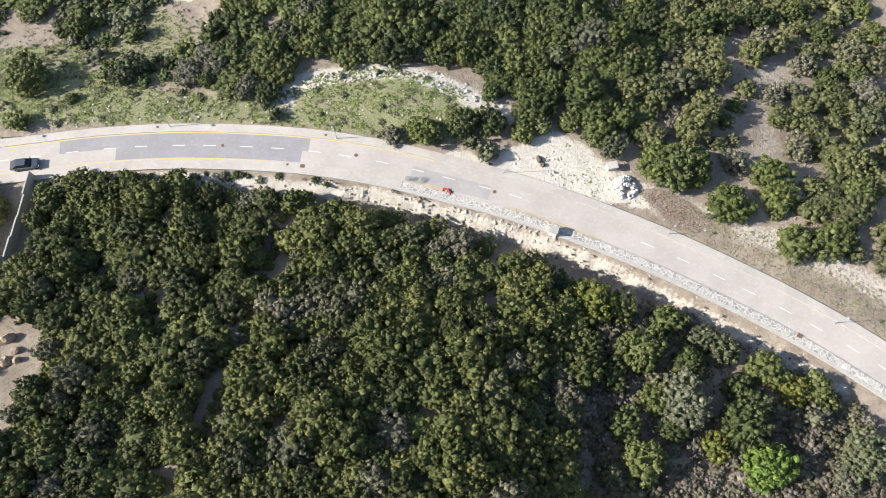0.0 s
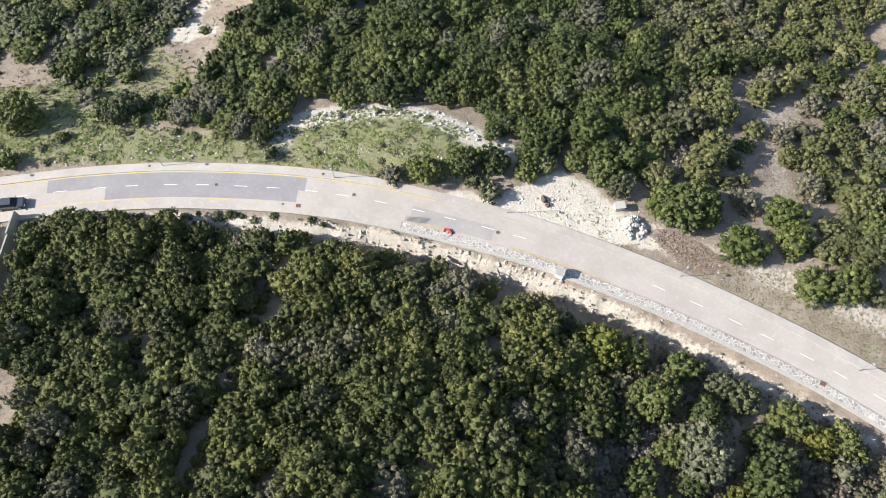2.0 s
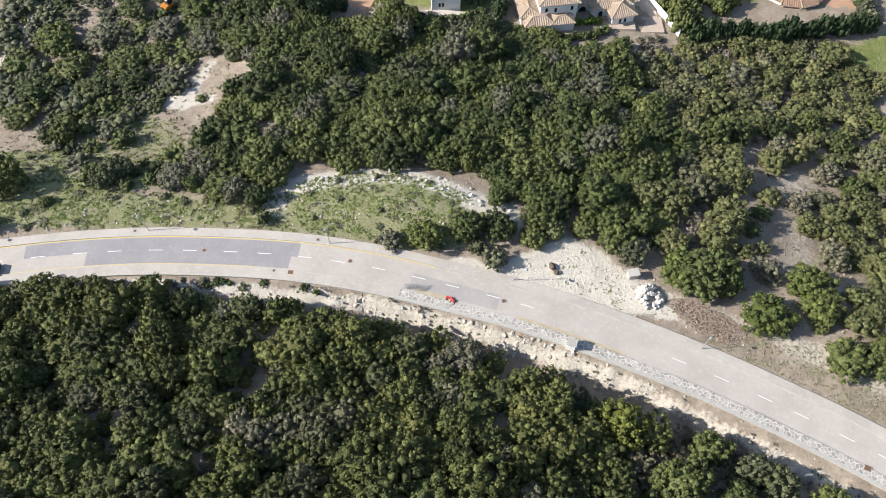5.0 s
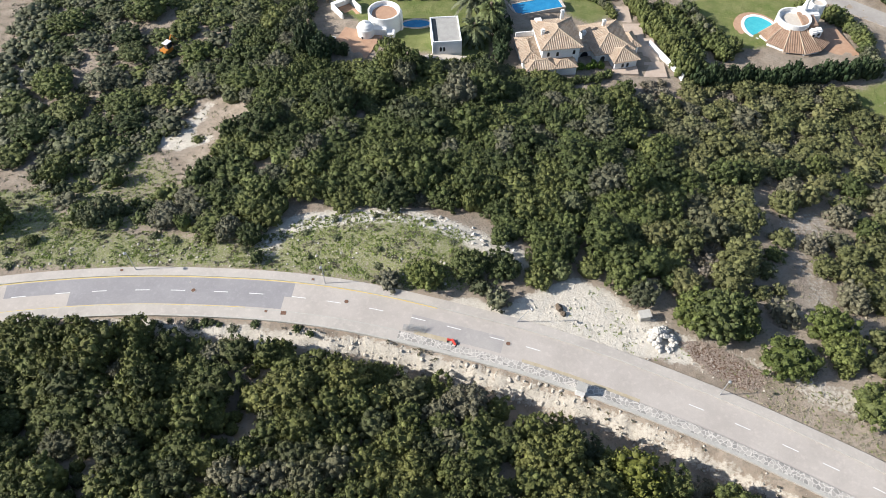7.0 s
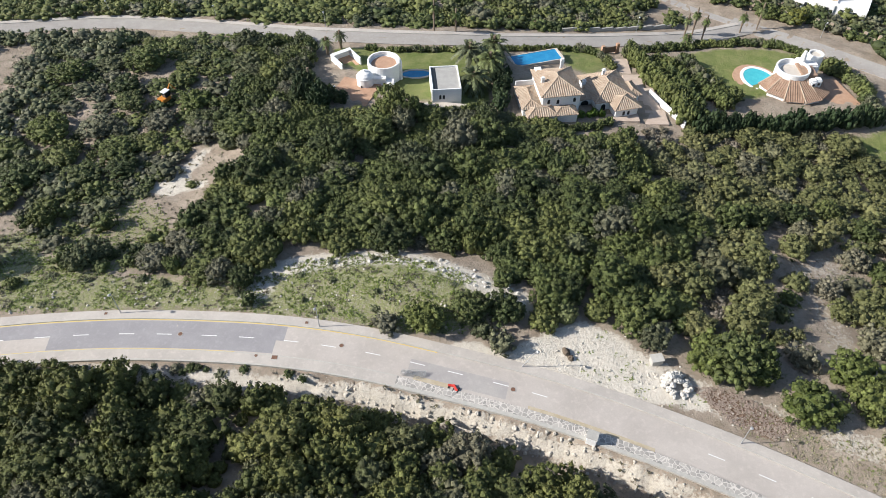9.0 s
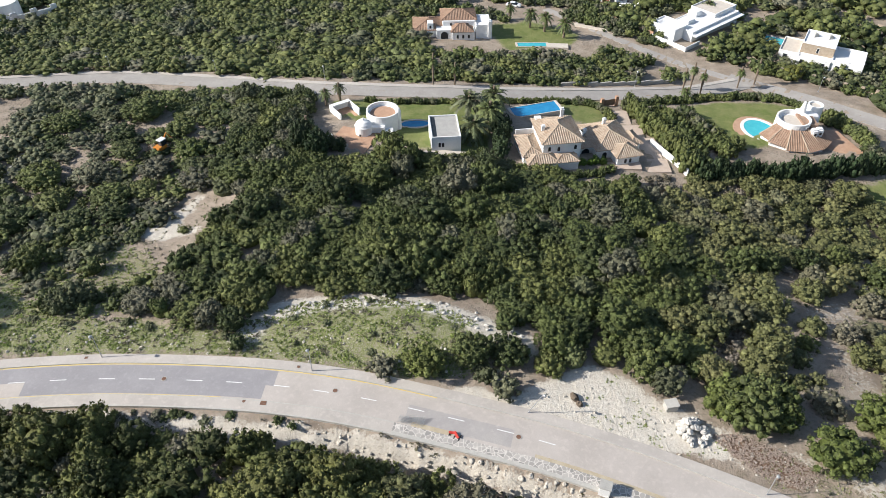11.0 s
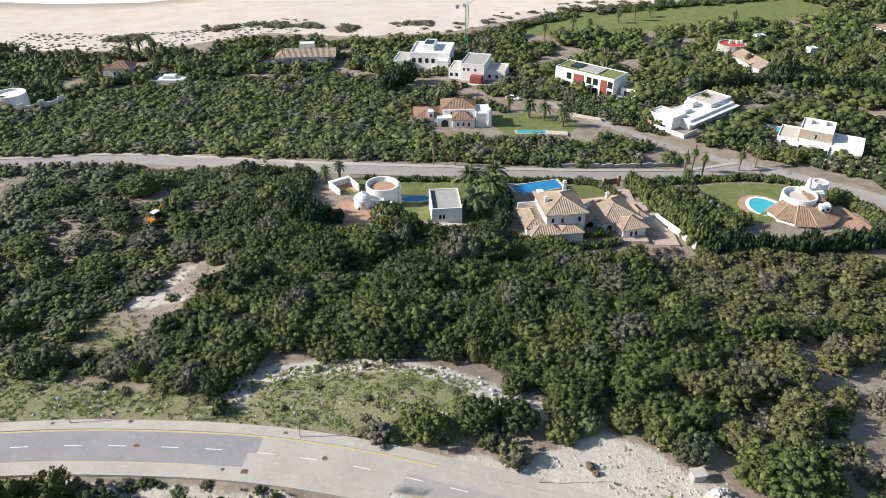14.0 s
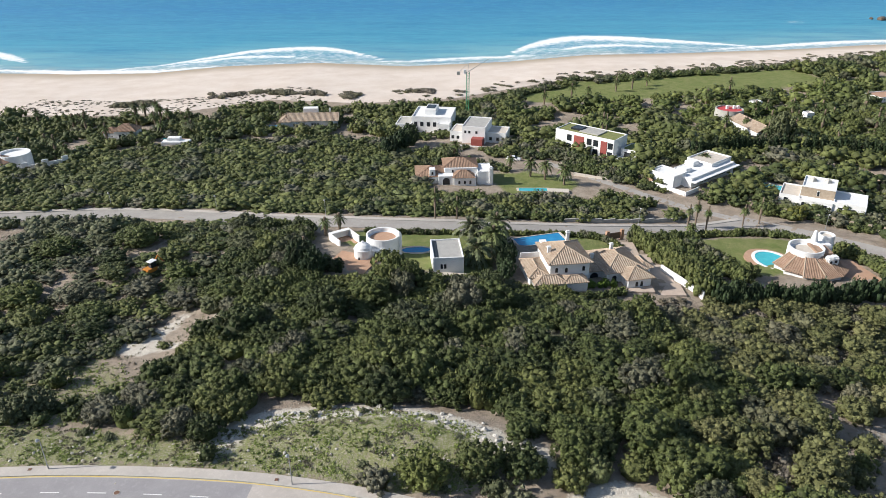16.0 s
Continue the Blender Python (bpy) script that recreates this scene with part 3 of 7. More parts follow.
def ball(rng, n=7, m=5, wobble=0.15):
    """A low lumpy ball of unit radius."""
    v = [(0, 0, 1.0)]
    for j in range(1, m):
        for i in range(n):
            a, t = 2 * math.pi * (i + 0.5 * (j % 2)) / n, math.pi * j / m
            v.append((math.sin(t) * math.cos(a), math.sin(t) * math.sin(a), math.cos(t)))
    v.append((0, 0, -1.0))
    f = [(0, 1 + i, 1 + (i + 1) % n) for i in range(n)]
    for j in range(m - 2):
        for i in range(n):
            p, q = 1 + j * n + i, 1 + j * n + (i + 1) % n
            f += [(p, p + n, q + n), (p, q + n, q)]
    k = 1 + (m - 2) * n
    f += [(k + i, len(v) - 1, k + (i + 1) % n) for i in range(n)]
    v = np.array(v)
    return v * rng.uniform(1 - wobble, 1 + wobble, (len(v), 1)), np.array(f)


def leaves(rng, centre, normal, size, spread):
    """Leafy sprays, one small triangle each, turned roughly along the given normals."""
    n = len(centre)
    nn = normal + rng.normal(0, spread, (n, 3))
    nn /= np.linalg.norm(nn, axis=1)[:, None] + 1e-9
    a = np.cross(nn, rng.normal(0, 1, (n, 3)))
    a /= np.linalg.norm(a, axis=1)[:, None] + 1e-9
    b = np.cross(nn, a)
    s = size * rng.uniform(0.55, 1.35, (n, 1))
    v = np.stack([centre + a * s * 1.25, centre - a * s * 0.6 + b * s * 0.8, centre - a * s * 0.6 - b * s * 0.8], 1)
    return v.reshape(-1, 3), np.arange(n * 3).reshape(-1, 3)


def cap(rng, d, n=5):
    """A lumpy half ball of unit radius that faces along d."""
    v, f = [(0, 0, 1.0)], [(0, 1 + i, 1 + (i + 1) % n) for i in range(n)]
    for j, t in enumerate((0.85, 1.75)):
        for i in range(n):
            a = 2 * math.pi * (i + 0.5 * j) / n
            v.append((math.sin(t) * math.cos(a), math.sin(t) * math.sin(a), math.cos(t)))
    for i in range(n):
        p, q = 1 + i, 1 + (i + 1) % n
        f += [(p, p + n, q), (q, p + n, q + n)]
    m = np.array(Vector(d).to_track_quat("Z", "Y").to_matrix())
    return (np.array(v) * rng.uniform(0.86, 1.12, (len(v), 1))) @ m.T, np.array(f)


def crown(seed, lobes=40, per=9, lobe=0.27, size=0.085, height=0.75, sides=5, low=1.22, core=(8, 5)):
    """A shrub's crown of unit radius: rounded lobes and leafy sprays over a dark core. Its base is at z = 0."""
    rng = np.random.RandomState(seed)
    k = np.arange(lobes) + 0.5
    z = 1 - k / lobes * low
    a = k * 2.39996 + rng.uniform(0, 6)
    r = np.sqrt(np.clip(1 - z * z, 0, 1))
    d = np.stack([r * np.cos(a), r * np.sin(a), z], 1) + rng.normal(0, 0.10, (lobes, 3))
    d /= np.linalg.norm(d, axis=1)[:, None]
    squash = np.array([1, 1, height])
    # a few broad bulges, so that no outline is a circle
    bulge = 1 + 0.13 * np.sin(2 * a + rng.uniform(0, 6)) + 0.10 * np.sin(3 * a + rng.uniform(0, 6))
    hold = rng.uniform(0.66, 0.86, (lobes, 1)) * np.where(z > 0.75, 1.0, bulge)[:, None]
    lob_c = d * hold * squash + [0, 0, height * 0.55]
    lob_r = lobe * rng.uniform(0.7, 1.3, lobes)
    cv, cf = ball(rng, *core, 0.06)
    vs, fs, sm = [cv * (0.68 if low > 1 else 0.8) * squash + [0, 0, height * 0.5]], [cf], [np.ones(len(cf), bool)]
    count = len(cv)
    for c, rr, dd in zip(lob_c, lob_r, d):
        lv, lf = cap(rng, dd + [0, 0, 0.25], sides)
        p = rng.normal(0, 0.75, (per, 3)) + dd + [0, 0, 0.35]
        p /= np.linalg.norm(p, axis=1)[:, None]
        v, f = leaves(rng, c + p * rr * rng.uniform(0.85, 1.3, (per, 1)), p, size, 0.65)
        for vv, ff, smooth in ((lv * rr * rng.uniform(0.72, 0.98) + c, lf, True), (v, f, False)):
            vs.append(vv)
            fs.append(ff + count)
            sm.append(np.full(len(ff), smooth))
            count += len(vv)
    return np.concatenate(vs), np.concatenate(fs), np.concatenate(sm)


NEAR_CROWNS = [crown(s, 22, 11, 0.245, 0.08, 0.72 + 0.06 * (s % 4), 4) for s in range(8)]
BIG_CROWNS = [crown(20 + s, 62, 17, 0.165, 0.05, 0.72 + 0.06 * (s % 4), 4) for s in range(6)]
BROAD_CROWNS = [crown(60 + s, 150, 13, 0.11, 0.034, 0.75 + 0.05 * (s % 4), 4) for s in range(4)]
MAT_CROWNS = [crown(80 + s, 28, 8, 0.185, 0.064, 0.70 + 0.04 * (s % 4), 4, 0.72) for s in range(10)]
FAR_CROWNS = [crown(40 + s, 13, 5, 0.33, 0.12, 0.75 + 0.06 * (s % 4), 4, 1.1, (6, 4)) for s in range(6)]


def stem_mesh(seed):
    rng = random.Random(seed)
    bm = bmesh.new()
    tube(bm, (0, 0, -0.25), (0.03, 0.02, 0.3), 0.075, 0.055, 6)
    for _ in range(4):
        a = rng.uniform(0, 6.28)
        tube(bm, (0.03, 0.02, 0.26), (0.4 * math.cos(a), 0.4 * math.sin(a), 0.62), 0.04, 0.015, 5)
    me = bpy.data.meshes.new("trunk")
    bm.to_mesh(me)
    bm.free()
    me.materials.append(M["bark"])
    return me


def crown_mesh(k, size, material="leaf"):
    v, f, smooth = (NEAR_CROWNS, BIG_CROWNS, BROAD_CROWNS)[size][k]
    ob = soup("crown", v, f, material, tint=np.full(len(v), 0.13 * k % 1), smooth=smooth)
    me = ob.data
    bpy.data.objects.remove(ob)
    return me


CROWN_DATA, STEM_DATA = {}, [stem_mesh(s) for s in range(3)]


def shrub(x, y, r, h, label, seed, material="leaf", name="shrub", group="", category="shrub"):
    """A shrub or small tree with its own stem and crown, standing on the ground."""
    size = 2 if r > 3.6 else 1 if r > 2.0 else 0
    key = (seed % (8, 6, 4)[size], size, material)
    if key not in CROWN_DATA:
        CROWN_DATA[key] = crown_mesh(*key)
    rng = random.Random(seed)
    ob = thing(name, x, y, height_at(x, y) - 0.1, rng.uniform(0, 360))
    for nm, me in (("crown", CROWN_DATA[key]), ("trunk", STEM_DATA[seed % 3])):
        o = new(nm, me)
        o.parent = ob
        o.scale = (r * 1.05, r * 1.05, h / 1.25)
    return tagged(ob, label, category, group)


def thicket(name, spots, label, material="leaf", near=True, seed=1, category="scrub"):
    """Uncountable scrub joined into one object. spots: x, y, radius, height."""
    rng = np.random.RandomState(seed)
    vs, fs, ts, sm, count = [], [], [], [], 0
    lib = {True: NEAR_CROWNS, False: FAR_CROWNS, "mat": MAT_CROWNS}[near]
    for x, y, r, h in spots:
        pick = BIG_CROWNS if near and r > 2.75 else lib
        v, f, smooth = pick[rng.randint(len(pick))]
        a = rng.uniform(0, 6.28)
        c, s = math.cos(a), math.sin(a)
        w = v * [r, r, h / 1.25]
        vs.append(np.c_[w[:, 0] * c - w[:, 1] * s + x, w[:, 0] * s + w[:, 1] * c + y, w[:, 2] + height_at(x, y) - 0.1])
        fs.append(f + count)
        sm.append(smooth)
        hue = 0.46 + 0.75 * noise.noise((x * 0.09, y * 0.09, seed)) + rng.normal(0, 0.22 if near else 0.09)
        ts.append(np.full(len(v), np.clip(hue, 0.02, 0.98)))
        count += len(v)
    ob = soup(name, np.concatenate(vs), np.concatenate(fs), material, tint=np.concatenate(ts), smooth=np.concatenate(sm))
    return tagged(ob, label, category, kind="stuff")


OPEN_BUSHES = [
    (58.3, 67.7, 2.2), (58.5, 63.3, 2.1), (60.2, 56.7, 2.7), (64.6, 61.9, 2.3), (64.0, 65.7, 2.5), (69.7, 66.1, 2.2),
    (71.2, 69.4, 2.5), (65.8, 75.1, 2.5), (75.9, 79.0, 3.3), (67.9, 53.1, 4.1), (75.8, 63.9, 3.0), (60.1, 48.3, 1.9),
    (62.1, 45.6, 2.1), (57.5, 44.5, 1.4), (53.4, 50.1, 3.3), (53.7, 45.7, 3.0), (45.3, 44.3, 3.6), (49.3, 57.7, 1.2),
    (56.3, 76.7, 2.7), (58.6, 80.3, 2.5), (44.2, 62.5, 3.6), (41.6, 58.5, 3.3), (40.4, 68.5, 3.3), (47.9, 71.9, 3.3),
    (35.9, 65.6, 3.3), (31.7, 65.8, 2.7), (32.2, 73.1, 2.7),
]
SLOPE_BUSHES = [
    (39.9, 78.9, 2.7), (36.5, 80.1, 2.7), (46.7, 82.0, 3.3), (58.8, 85.5, 2.7), (51.5, 83.1, 2.7), (66.4, 88.2, 2.5),
    (71.4, 83.2, 2.7), (78.4, 87.9, 1.4), (82.5, 84.3, 2.7), (82.1, 90.7, 2.2), (37.4, 50.6, 4.6), (34.2, 51.4, 3.2),
    (40.1, 50.6, 3.8), (32.0, 57.1, 1.4), (25.6, 57.2, 3.0), (27.6, 54.4, 2.4), (24.9, 60.3, 2.7), (76.4, 74.0, 2.2),
    (69.7, 72.6, 2.5), (48.4, 61.3, 1.6), (50.9, 65.1, 1.6), (34.7, 70.1, 2.2), (79.8, 68.7, 2.2), (67.2, 47.0, 2.7),
    (73.6, 52.8, 2.2), (55.3, 38.0, 3.3), (62.5, 39.5, 2.7), (60.2, 38.1, 3.3), (53.0, 43.1, 1.2),
]
ROADSIDE_BUSHES = [
    (3.0, 57.9, 2.7), (7.9, 58.1, 2.7), (7.0, 52.8, 1.8), (12.9, 56.6, 2.1), (4.6, 55.0, 1.4), (7.8, 63.5, 1.6),
    (-3.1, 56.1, 2.7), (-8.3, 55.8, 1.8), (-54.4, 77.8, 1.9), (-52.5, 69.3, 2.7), (-55.9, 67.6, 1.9), (-28.8, 63.3, 2.2),
    (-32.4, 64.5, 2.2), (-68.9, 66.6, 3.8), (-27.4, 59.4, 1.2), (-61.4, 62.8, 1.1), (-68.9, 57.9, 1.9), (-64.6, 79.1, 2.5),
    (-54.0, 67.0, 2.2),
]
GULLY_TREES = [
    (28.9, 20.8, 3.8), (24.4, 17.1, 2.5), (22.5, 28.2, 3.6), (26.7, 27.3, 2.7), (41.3, 21.1, 2.7), (38.8, 22.9, 2.5),
    (54.8, 15.1, 2.9), (47.5, 18.3, 3.0), (51.1, 15.1, 2.5), (53.7, 11.4, 1.9), (42.5, 10.6, 4.1), (34.2, 13.2, 4.1),
    (30.4, 13.9, 2.5), (42.6, 15.4, 2.2), (38.3, 7.1, 2.2), (32.7, 9.7, 2.2), (27.6, 5.0, 3.3), (59.0, 6.1, 3.8),
    (55.8, 2.6, 2.2), (25.6, 10.1, 2.7), (11.0, 14.8, 2.2), (17.2, 31.3, 2.2), (11.9, 3.3, 1.6), (22.8, 3.0, 2.2),
    (35.9, 18.8, 2.7), (33.9, 25.6, 2.7),
]
WEST_BUSHES = [
    (-76.3, 121.7, 4.6), (-61.8, 126.6, 5.4), (-63.5, 117.4, 3.6), (-61.0, 112.1, 3.5), (-49.0, 112.7, 4.0), (-52.8, 119.8, 3.6),
    (-73.7, 103.5, 5.0), (-64.4, 104.5, 4.4), (-53.7, 106.5, 3.6), (-46.2, 106.6, 3.4), (-68.7, 95.8, 4.4), (-59.0, 97.3, 4.4),
    (-54.2, 100.1, 3.4), (-72.6, 90.0, 4.8), (-62.8, 90.2, 4.2), (-56.6, 92.6, 3.6), (-43.5, 88.5, 1.2), (-78.4, 97.3, 4.0),
    (-68.8, 125.3, 3.6), (-73.7, 83.6, 3.6), (-65.5, 82.5, 2.6), (-58.4, 84.0, 1.9),
]
taken = [(x, y, r) for x, y, r in OPEN_BUSHES + SLOPE_BUSHES + ROADSIDE_BUSHES + GULLY_TREES + WEST_BUSHES]
bush_seed = 0
for spots, what, tall in ((OPEN_BUSHES, "rounded olive-green shrub on open brown ground", 1.15), (SLOPE_BUSHES, "dense green shrub on the scrubby slope", 1.2),
                          (ROADSIDE_BUSHES, "dark green shrub on the grassy roadside", 1.3), (GULLY_TREES, "spreading green tree beside the road bank", 1.5),
                          (WEST_BUSHES, "broad low shrub mound on dry ground", 0.72)):
    for x, y, r in spots:
        bush_seed += 1
        kind = "leaf"
        if tall == 1.5 and bush_seed % 3 == 0:
            kind = "leaf_olive" if bush_seed % 2 else "leaf_yellow"
        if tall == 0.72:
            r *= 0.9
        if tall == 1.15:
            kind = "leaf_grove"
        if (x, y) in ((37.4, 50.6), (40.1, 50.6), (34.2, 51.4), (53.4, 50.1), (53.7, 45.7), (45.3, 44.3), (3.0, 57.9), (-3.1, 56.1), (-73.7, 103.5), (-76.3, 121.7), (-49.0, 112.7), (-61.0, 112.1)):
            kind = "leaf_bright"
        if (x, y) in ((-52.5, 69.3), (-54.0, 67.0), (78.4, 87.9), (75.8, 63.9)):
            kind = "leaf_olive"
        shrub(x, y, r, r * tall, what, bush_seed, kind, group=what.split(" on ")[0] + "s")

HOUSE_PLOTS = [
    [(-10, 194), (-9, 176), (-2, 174), (14, 175), (14, 192)], [(0, 243), (0, 222), (14, 216), (22, 222), (22, 240)], [(-19, 262), (-20, 238), (-12, 232), (4, 236), (4, 262)],
    [(34, 226), (40, 210), (52, 200), (66, 206), (64, 214), (48, 230)], [(52, 196), (58, 176), (72, 172), (88, 192), (84, 203), (68, 204)],
    [(84, 186), (84, 168), (98, 159), (112, 166), (110, 180), (98, 190)], [(-68, 258), (-68, 243), (-38, 243), (-38, 258)], [(-136, 204), (-136, 186), (-118, 186), (-110, 196), (-114, 204)],
    [(-118, 238), (-118, 226), (-104, 226), (-104, 238)], [(-99, 236), (-98, 219), (-84, 219), (-84, 236)], [(98, 264), (100, 228), (114, 228), (113, 264)], [(170, 292), (170, 276), (190, 278), (190, 294)],
    [(14, 212), (14, 196), (34, 184), (46, 182), (44, 190), (28, 204), (26, 212)],
]
HOUSE_PLOTS = [[(x * 0.8 + 0.2 * sum(p[0] for p in q) / len(q), y * 0.8 + 0.2 * sum(p[1] for p in q) / len(q)) for x, y in q] for q in HOUSE_PLOTS]
KEEP_CLEAR = [GRASS, CLEARING, BANK, SAND_STRIP, TRACK, BROWN_OPEN, BRUSH_PILE, LAWN_C, LAWN_B, LAWN_A, LAWN_F, MEADOW, GREEN_E, GREEN_PATCH] + LOTS + HOUSE_PLOTS


def scatter(poly, space, radius, tall, seed, thin=0.0, clear=True, gap=0.55, sizes=(0.65, 1.35), patch=0.07, wild=0.35, even=(0.85, 1.15)):
    """Spots of scrub over a polygon, off the roads, clearings and single plants; thinned in patches."""
    rng = np.random.RandomState(seed)
    p = np.array(poly)
    lo, hi = p.min(0), p.max(0)
    q = rng.uniform(lo, hi, (int(3.2 * np.prod(hi - lo) / radius ** 2), 2))
    ok = inside(poly, q[:, 0], q[:, 1])
    if clear:
        for c in KEEP_CLEAR:
            ok &= ~inside(c, q[:, 0], q[:, 1])
    q = q[ok]
    d1, d2, d3 = (offset_from(line, q[:, 0], q[:, 1])[0] for line in (HILL_ROAD, VILLA_ROAD, LANE))
    ok = (np.abs(d1) > 5.0) & ((d2 > 4.4) | (d2 < -3.4)) & (np.abs(d3) > np.where(q[:, 1] > 162, 2.4, 4.0))
    for x, y, r in taken:
        ok &= np.hypot(q[:, 0] - x, q[:, 1] - y) > r * 0.85 + gap
    q = q[ok]
    if thin:
        v = np.array([noise.noise((x * patch, y * patch, seed)) for x, y in q]) + rng.normal(0, 0.07, len(q))
        q = q[v > np.quantile(v, thin)]
    r = radius * rng.uniform(*sizes, len(q)) * np.where(rng.rand(len(q)) < 0.08, 1.35, 1.0)
    order = np.argsort(-r * rng.uniform(0.7, 1.0, len(q)))
    got = np.zeros((0, 3))
    for i in order:
        if len(got) and np.any((got[:, 0] - q[i, 0]) ** 2 + (got[:, 1] - q[i, 1]) ** 2 < (space * (got[:, 2] + r[i])) ** 2):
            continue
        got = np.vstack([got, (*q[i], r[i])])
    return [(x, y, a, tall * (0.55 * a + 0.45 * radius) * rng.uniform(*even) * (1 + wild * noise.noise((x * 0.11, y * 0.11, 3.0)))) for x, y, a in got]


SOUTH = [(-70, 49), (-62, 46), (-52, 47.6), (-45, 47), (-28, 44.8), (-20, 44.5), (-12, 42), (5, 37.8), (15, 34.6), (22, 31), (22, 20), (17, 8), (18, -4), (-74, -4), (-76, 40)]
SOUTH_E = [(22, 31), (30, 28.5), (43, 24.5), (53, 19), (62, 11), (72, -4), (18, -4), (17, 8), (22, 20)]
WALL_W = [(-69, 50), (-61.5, 49), (-62.3, 40), (-63.6, 28), (-64, 20), (-69, 20)]
BARE_W = [(-66, 27), (-56, 24), (-53, 17), (-56, 8), (-66, 6)]
KEEP_CLEAR += [BARE_W, WALL_W]
NORTH = [(-44, 66), (-34, 65), (-27, 66), (-20, 69.5), (-11, 71), (-3, 70), (4, 66.5), (11, 61), (14, 57), (20, 59), (26, 55), (34, 60), (38, 76), (37, 104), (28, 104), (10, 107), (-4, 106), (-12, 106), (-24, 107), (-33, 107), (-40, 102), (-38, 93), (-39, 84), (-41, 74)]
NORTH_E = [(34, 56), (52, 42), (70, 32), (100, 22), (110, 60), (100, 108), (46, 107), (37, 104), (38, 76)]
WEST = [(-110, 76), (-66, 79), (-54, 82), (-50, 88), (-45, 101), (-36, 108), (-30, 120), (-30, 138), (-60, 141), (-110, 140)]
BLOCK = [(-112, 150), (-60, 152), (-30, 147.5), (-2, 146.5), (-6, 175), (-10, 205), (-16, 228), (-40, 232), (-75, 226), (-110, 212), (-120, 196)]
BLOCK_E = [(0, 147), (26, 149), (44, 153), (58, 157), (56, 166), (44, 173), (36, 171), (16, 166), (-2, 170)]
EAST_GARDENS = [(48, 196), (60, 182), (88, 166), (118, 160), (170, 170), (180, 250), (130, 262), (60, 262), (26, 236)]
COAST = [(-175, 262), (-136, 257), (-104, 262), (-74, 280), (-35, 276), (0, 282), (24, 292), (42, 270), (24, 240), (4, 232), (-16, 234), (-40, 237), (-76, 232), (-112, 218), (-124, 204), (-180, 205)]
HEDGE_DUNE = [(8, 284), (40, 312), (60, 326), (118, 344), (180, 362), (240, 386), (246, 380), (180, 354), (118, 337), (60, 318), (40, 304), (14, 280)]
GARDEN_FILL = [(-8, 196), (14, 194), (34, 190), (48, 182), (60, 176), (84, 160), (118, 140), (118, 165), (90, 168), (62, 182), (48, 197), (26, 236), (10, 222), (-10, 215)]
EAST_FAR = [(108, 116), (150, 100), (210, 250), (260, 350), (250, 380), (170, 350), (165, 300), (130, 262), (180, 250), (170, 170), (120, 158), (100, 140)]
WEST_FAR = [(-140, 100), (-110, 80), (-110, 140), (-120, 200), (-180, 262), (-220, 250)]

dense = "dense dark green maquis scrub with dry grey patches"
def seam(spots, line, width):
    """Leaves a narrow dark lane through the scrub along a line."""
    d = np.abs(offset_from(line, np.array([s[0] for s in spots]), np.array([s[1] for s in spots]))[0])
    return [s for s, v in zip(spots, d) if v > width + 0.55 * s[2]]


SEAM_A = curve([(-24.6, 45), (-26.0, 33.6), (-27.6, 24.5), (-29.2, 15.6), (-31, 8), (-33.5, 0)])
SEAM_B = curve([(-43, 30), (-41, 22), (-38.5, 14), (-37, 6), (-36, -3)])
MID_E = [(37, 107), (46, 109), (92, 109.5), (82, 95), (60, 85), (50, 79), (44, 60), (34, 56), (38, 76)]
OPEN_E = [(44, 60), (50, 79), (60, 85), (82, 95), (100, 100), (110, 60), (100, 22), (70, 32), (52, 42)]
WEST_DENSE = [(-46, 103), (-36, 103), (-25, 109), (-30, 122), (-30, 138), (-46, 139), (-42, 122), (-41, 110)]
WEST_EDGE = [(-140, 130), (-86, 118), (-84, 94), (-74, 82), (-56, 81), (-56, 84), (-72, 94), (-82, 128), (-60, 133), (-60, 141), (-140, 140)]
south = seam(seam(scatter(SOUTH, 0.46, 2.3, 1.5, 11, wild=0.55, even=(0.86, 1.14), sizes=(0.65, 1.3)), SEAM_A, 0.1), SEAM_B, -0.4)
south += [(x, y, 1.1, 1.3) for x, y in np.concatenate([SEAM_A[::2], SEAM_B[::2]]) + np.random.RandomState(5).normal(0, 0.25, (len(SEAM_A[::2]) + len(SEAM_B[::2]), 2))]
thicket("scrub", south, dense, "leaf_maquis", near="mat", seed=11)
thicket("scrub", scatter(SOUTH_E, 0.7, 1.2, 1.0, 12, 0.15), "low grey-green scrub under the trees", "leaf_dry", seed=12)
thicket("scrub", seam(scatter(NORTH, 0.46, 2.2, 1.1, 13, 0.06, wild=1.0, even=(0.78, 1.22), sizes=(0.6, 1.4), patch=0.12), CHALK_RIDGE, 0.9), dense, near="mat", seed=13)
thicket("scrub", scatter(MID_E, 0.58, 2.1, 0.95, 14, 0.14, wild=0.6), "olive-green scrub with grey twigs between", "leaf_grove", near="mat", seed=14)
thicket("scrub", scatter(OPEN_E, 0.9, 2.0, 1.0, 27, 0.5, patch=0.05), "patchy olive-green scrub on brown soil", "leaf_grove", seed=27)
thicket("scrub", scatter(MID_E, 0.75, 1.0, 0.8, 28, 0.4, sizes=(0.6, 1.2)), "low grey twiggy scrub between the shrubs", "leaf_dry", near=False, seed=28)
thicket("scrub", scatter(WEST, 0.9, 0.9, 0.9, 15, 0.75), "patchy green scrub on dry ground", seed=15)
thicket("scrub", scatter(WEST, 0.75, 1.7, 0.6, 30, 0.5, patch=0.05), "low dark brush on dry ground", "leaf", near=False, seed=30)
